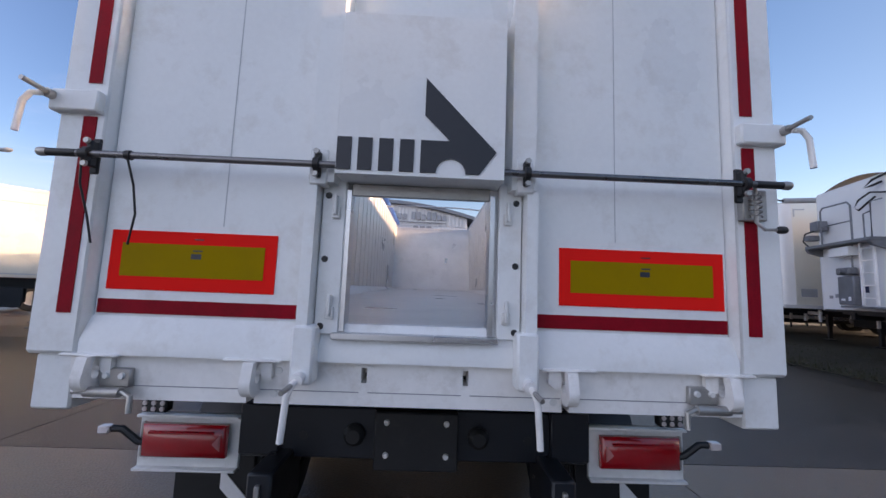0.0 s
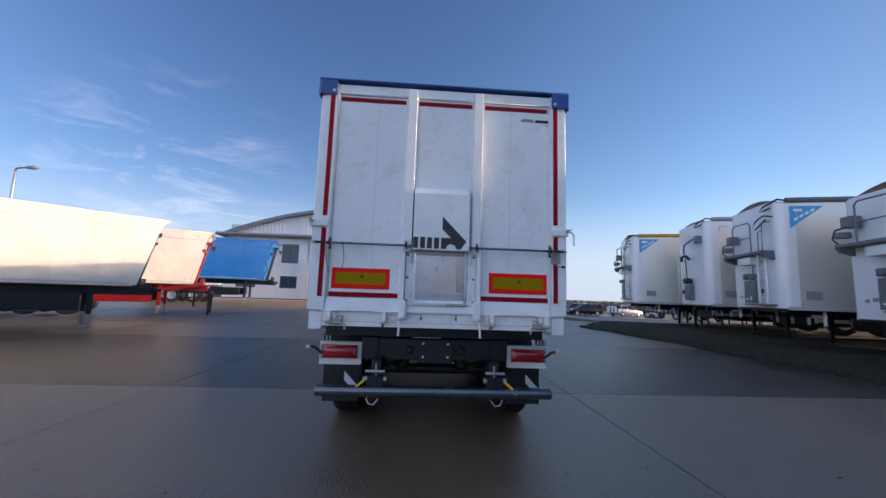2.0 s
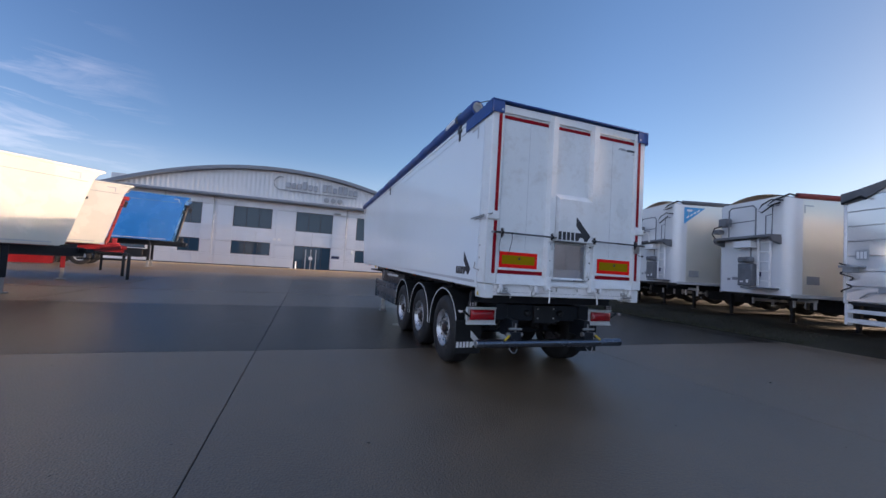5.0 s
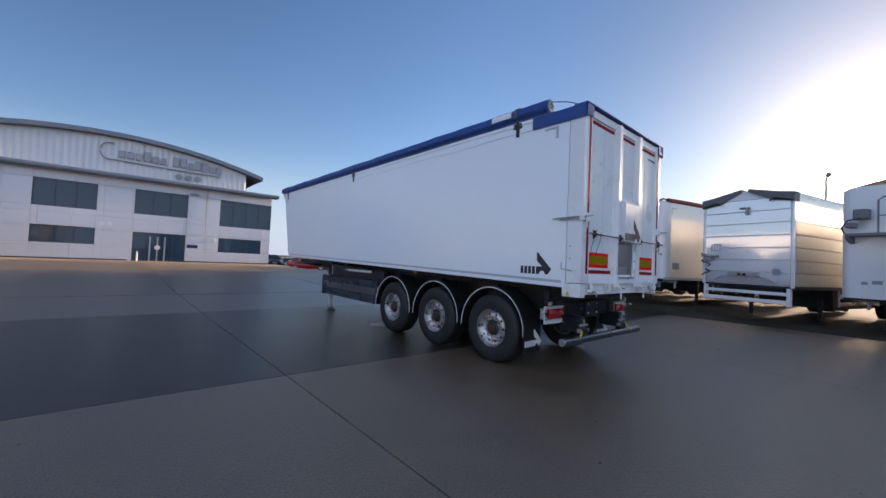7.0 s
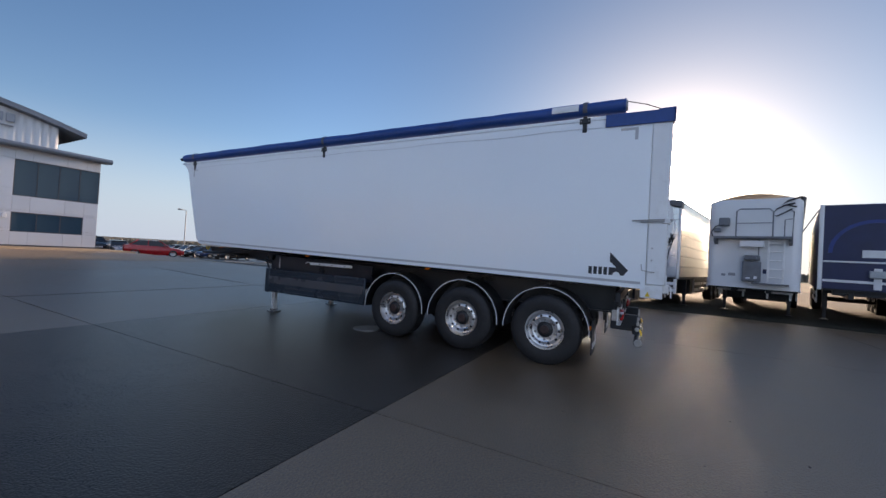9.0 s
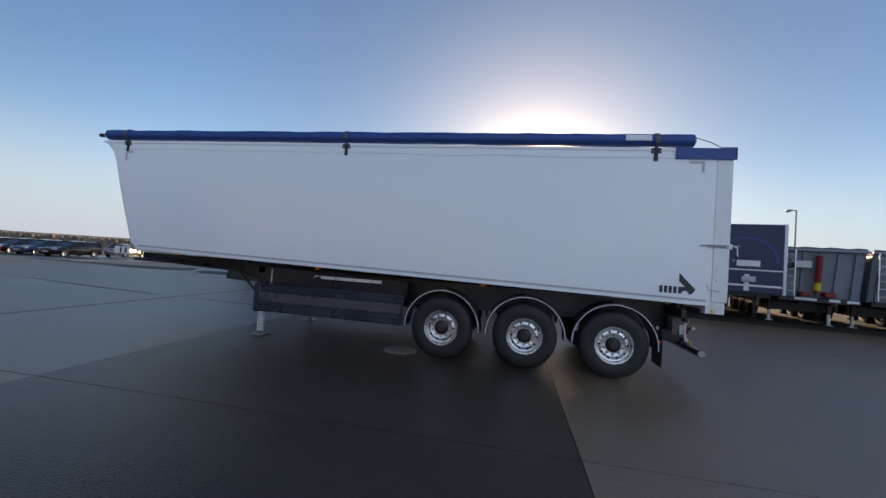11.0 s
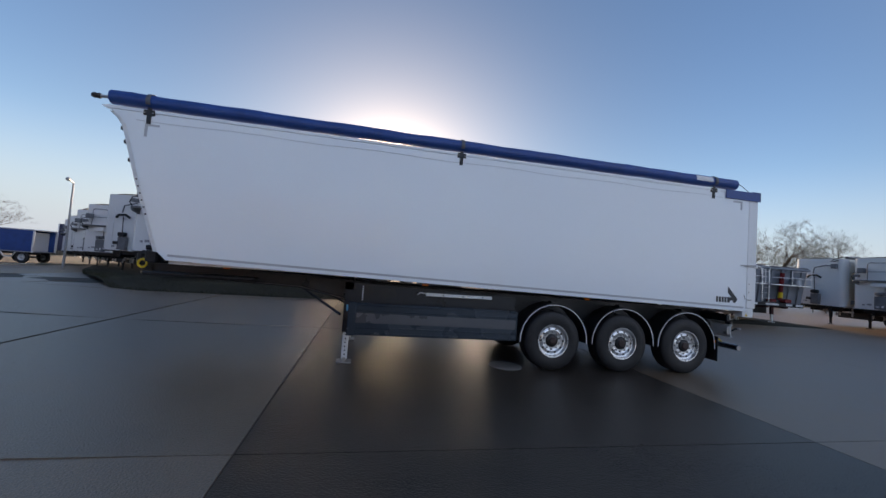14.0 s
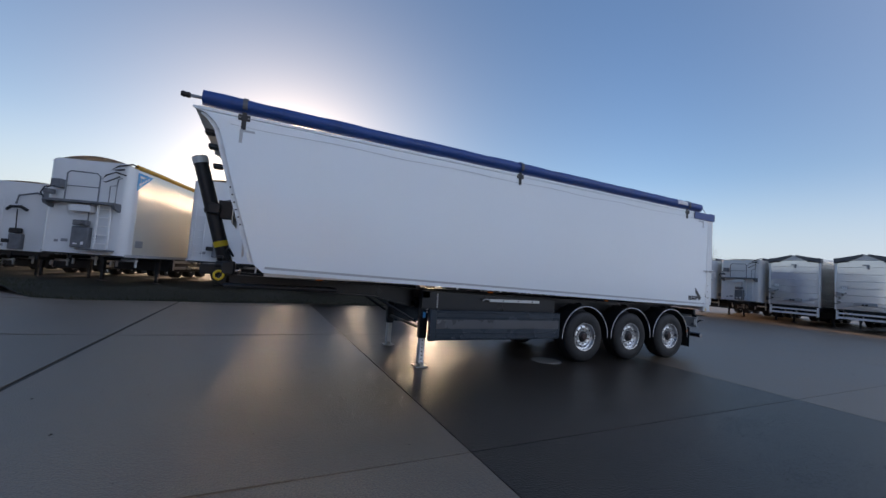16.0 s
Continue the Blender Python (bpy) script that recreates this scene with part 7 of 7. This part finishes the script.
        part("tail_lamp", Geo().box(2.0, 2.13, s * 0.58, s * 0.84, 0.72, 0.90, 0.02), M_LAMP_RED, c)
    part("number_plate", Geo().box(-2.18, -2.13, -0.26, 0.26, 0.38, 0.48).box(2.14, 2.18, -0.26, 0.26, 0.55, 0.65), M_WHITE_PRINT, c)
    return c


car(10.5, 40.0, 155, PAINTS["red"], "red saloon car parked beside the building")
car(9.3, 49.0, 84, PAINTS["black"], "dark car parked behind the building")
car(11.5, 49.6, 84, PAINTS["silver"], "silver car parked past the building")
car(20.7, 44.6, 4, PAINTS["black"], "black hatchback at the end of a row of parked cars", True)
car(20.4, 47.3, 3, PAINTS["blue"], "dark blue car in a row of parked cars")
car(20.2, 50.0, 5, PAINTS["black"], "black car in a row of parked cars", True)
car(20.1, 52.6, 3, PAINTS["white"], "white car in a row of parked cars")
car(19.8, 55.3, 4, PAINTS["silver"], "silver car in a row of parked cars", True)
car(27.0, 46.2, 196, PAINTS["silver"], "silver coupe parked at the edge of the car park")


def notice_board(x, y, rot):
    """A small white board with dark bars, on two legs; it faces -x."""
    t = thing("notice_board", "white notice board on two legs beside the parked cars", "sign", pose(x, y, ground_z(x, y), 0, 0, rot))
    part("board", Geo().box(0.0, 0.05, -0.55, 0.55, 0.55, 1.25, 0.01), M_WHITE_PAINT, t)
    for v in (-0.38, 0.30):
        part("leg", Geo().box(0.05, 0.11, v, v + 0.08, -0.05, 1.15, 0.008), M_POST, t)
    for v in (-0.34, 0.02):
        part("print_bar", Geo().box(-0.006, 0.0, v, v + 0.14, 0.62, 1.14), M_DARK_PRINT, t)


def small_wheel(t, x, y, r=0.45):
    s = 1 if y > 0 else -1
    w = part("wheel", Geo().lathe([(-0.24, r * 0.55), (-0.24, r * 0.9), (-0.2, r), (-0.04, r), (0.0, r * 0.9), (-0.02, r * 0.55)], (x, y, r), (0, s, 0), 20, False), M_RUBBER, t)
    part("rim", Geo().lathe([(-0.12, r * 0.55), (-0.03, r * 0.55), (-0.08, r * 0.3), (-0.04, 0.0)], (x, y, r), (0, s, 0), 14), M_SILVER, w)


def box_trailer(x, y, rot):
    """A short blue box body with an open white-framed end at its local origin."""
    t = thing("box_trailer", "short blue box trailer with white framed open end", "trailer", pose(x, y, ground_z(x, y), 0, 0, rot), "far trailers")
    for v in (-1.15, 1.11):
        part("side_panel", Geo().box(0.08, 3.2, v, v + 0.04, 0.98, 2.72, 0.01), M_BLUE_TARP, t, "blue side")
    part("roof", Geo().box(0.0, 3.24, -1.2, 1.2, 2.72, 2.82, 0.03), M_PANEL, t, "pale roof")
    part("front_panel", Geo().box(3.2, 3.24, -1.15, 1.15, 0.98, 2.72, 0.01), M_BLUE_TARP, t)
    part("floor", Geo().box(0.0, 3.24, -1.15, 1.15, 0.90, 0.98, 0.01), M_GREY_STEEL, t)
    for v in (-1.17, 1.05):
        part("end_post", Geo().box(-0.03, 0.08, v, v + 0.12, 0.90, 2.72, 0.01), M_PANEL, t, "white end post")
    part("inner_door", Geo().box(0.55, 0.60, -1.1, 1.1, 0.98, 2.60, 0.01), M_PANEL, t)
    for v in (-0.5, 0.42):
        part("chassis_rail", Geo().box(-0.1, 4.6, v, v + 0.08, 0.70, 0.90, 0.01), M_BLACK, t)
    for u in (0.75, 2.6):
        part("axle", Geo().sweep([(u, -1.0, 0.48), (u, 1.0, 0.48)], 0.06, 8), M_BLACK, t)
        for v in (-1.12, 1.12):
            small_wheel(t, u, v, 0.48)
    for v in (-1.14, 1.10):
        part("side_guard", Geo().sweep([(1.2, v, 0.85), (1.45, v, 0.5), (2.0, v, 0.5), (2.25, v, 0.85)], 0.05, 6), M_PANEL, t, "white side guard")


def skeletal_trailer(x, y, rot):
    """A dark flat chassis with one low blue box at the end of its local +x."""
    t = thing("skeletal_trailer", "dark skeletal trailer carrying a low blue box", "trailer", pose(x, y, ground_z(x, y), 0, 0, rot), "far trailers")
    for v in (-0.5, 0.42):
        part("chassis_rail", Geo().box(-2.6, 2.2, v, v + 0.08, 0.58, 0.82, 0.01), M_BLACK, t)
    for u in (-2.3, -1.2, -0.1, 1.0):
        part("cross_member", Geo().box(u, u + 0.12, -1.1, 1.1, 0.74, 0.84, 0.01), M_BLACK, t)
    for u in (-1.9, -0.9, 1.2):
        part("axle", Geo().sweep([(u, -0.95, 0.45), (u, 0.95, 0.45)], 0.06, 8), M_BLACK, t)
        for v in (-1.08, 1.08):
            small_wheel(t, u, v)
    box = part("blue_box", Geo().box(0.4, 2.5, -1.1, 1.1, 0.86, 1.78, 0.02), M_BLUE_TARP, t)
    for u in (0.36, 2.42):
        part("corner_strip", Geo().box(u, u + 0.1, -1.12, -1.09, 0.86, 1.79, 0.004), M_NAVY, box)
    part("tail_board", Geo().box(-1.7, -0.9, -1.13, -1.09, 0.55, 0.72, 0.01), M_PANEL, t, "white lamp board")


notice_board(22.6, 41.4, 45)
box_trailer(30.9, 36.0, 88)
skeletal_trailer(30.2, 42.6, -48)

# ---- lamp posts ----


def lamp_post(x, y, h, ang, label, arm=0.9):
    t = thing("lamp_post", label, "lamp post", pose(x, y, ground_z(x, y), 0, 0, ang))
    part("pole", Geo().sweep([(0, 0, 0), (0, 0, 1.2), (0, 0, h), (0.08, 0, h + 0.06), (arm * 0.6, 0, h + 0.12)], [0.08, 0.065, 0.05, 0.045, 0.04], 10), M_POST, t)
    part("lamp_head", Geo().lathe([(0, 0.03), (0.08, 0.09), (0.45, 0.12), (0.62, 0.07), (0.66, 0.02)], (arm * 0.55, 0, h + 0.12), (1, 0, 0.02), 12), M_GREY_STEEL, t)


lamp_post(40.2, 60.0, 7.4, 137, "slim grey lamp post past the car park", 1.3)
lamp_post(22.1, 28.7, 5.7, 200, "grey lamp post behind the parked trailers", 1.4)
lamp_post(23.2, 0.8, 6.9, 190, "grey lamp post rising behind the trailer row")
lamp_post(25.5, -16.5, 7.2, 0, "grey lamp post beyond the blue trailer")
lamp_post(-21.8, 18.6, 7.3, 0, "grey lamp post behind the cream trailers")
lamp_post(23.0, 59.5, 6.35, 180, "distant lamp post past the car park")

# ---- trees and hedges ----


def bare_tree(x, y, h, seed, label, wide=1.0):
    """A leafless oak: tapered trunk, forking limbs, and a crown of fine twigs."""
    rnd = random.Random(seed)
    t = thing("oak_tree", label, "tree", pose(x, y, ground_z(x, y) - 0.1), "bare trees")
    limbs, twigs = Geo(), Geo()

    def grow(p, d, length, r, level):
        pts, rs = [p], [r]
        n = 4 if level < 4 else 2
        for k in range(n):
            d = (d + Vector((rnd.uniform(-1, 1), rnd.uniform(-1, 1), rnd.uniform(-0.5, 0.8))) * (0.20 if level else 0.05)).normalized()
            p = p + d * (length / n)
            pts.append(p)
            rs.append(r * (1 - 0.45 * (k + 1) / n))
        (limbs if level < 3 else twigs).sweep(pts, rs, 8 if level == 0 else 5 if level < 3 else 3, False)
        if level == 6:
            return
        kids = 7 if level == 0 else 4 if level < 4 else 3
        for k in range(kids):
            side = Vector((rnd.uniform(-1, 1), rnd.uniform(-1, 1), rnd.uniform(-0.20, 0.75 if level else 1.1)))
            nd = (d * (0.55 if level else 0.35) + side.normalized() * (0.8 if level else 1.0)).normalized()
            at = pts[-1] if k < 2 else pts[rnd.randint(len(pts) // 2, len(pts) - 1)]
            grow(at, nd, length * rnd.uniform(0.58, 0.82) * (0.95 if level else 1.25), max(0.006, rs[-1] * rnd.uniform(0.5, 0.72)), level + 1)

    grow(Vector((0, 0, 0)), Vector((0, 0, 1)), h * 0.25, h * 0.036, 0)
    for part_geo in (limbs, twigs):
        part_geo.v = [(a * wide, b * wide, c) for a, b, c in part_geo.v]
    part("trunk", limbs, M_BARK, t)
    ob = linked("crown", twigs, M_TWIG, False)
    ob.parent = t
    return t


def spot(x0, y0, az, dist):
    return x0 + dist * math.sin(radians(az)), y0 + dist * math.cos(radians(az))


for az, dist, h, seed in ((137.6, 58, 13.5, 1), (142.0, 62, 13.2, 2), (146.0, 66, 12.5, 3), (131.0, 85, 9.0, 4)):
    bare_tree(*spot(-7.6, 7.5, az, dist), h, seed, "bare winter oak tree behind the trailers")
bare_tree(*spot(-7.6, 7.5, 48.9, 92), 12.0, 7, "wide bare oak tree far across the field", 1.5)
bare_tree(*spot(-7.6, 7.5, 122.0, 110), 9.0, 8, "distant bare tree on the skyline")

rng = random.Random(9)
g = Geo()
for az0, az1, dist, h in ((20, 75, 130, 2.9), (75, 128, 150, 2.4), (128, 175, 95, 2.0), (-70, 20, 160, 2.2)):
    az = az0
    while az < az1:
        x, y = spot(-3, 5, az, dist + rng.uniform(-3, 3))
        for _ in range(22):
            w, hh = rng.uniform(0.25, 0.9), h * rng.uniform(0.45, 1.15)
            a = rng.uniform(0, 6.28)
            xx, yy2 = x + rng.uniform(-1.5, 1.5), y + rng.uniform(-1.5, 1.5)
            dx, dy = w * math.cos(a), w * math.sin(a)
            zb = ground_z(xx, yy2) - 0.15
            g.add([(xx - dx, yy2 - dy, zb), (xx + dx, yy2 + dy, zb), (xx + dx * 0.7, yy2 + dy * 0.7, zb + hh * rng.uniform(0.6, 1)), (xx + rng.uniform(-0.4, 0.4), yy2, zb + hh), (xx - dx * 0.7, yy2 - dy * 0.7, zb + hh * rng.uniform(0.6, 1))], [(0, 1, 2, 3, 4)])
        az += 0.45
tagged(linked("hedge", g, M_HEDGE, False), "low leafless hedgerow along the horizon", "hedge", kind="stuff")
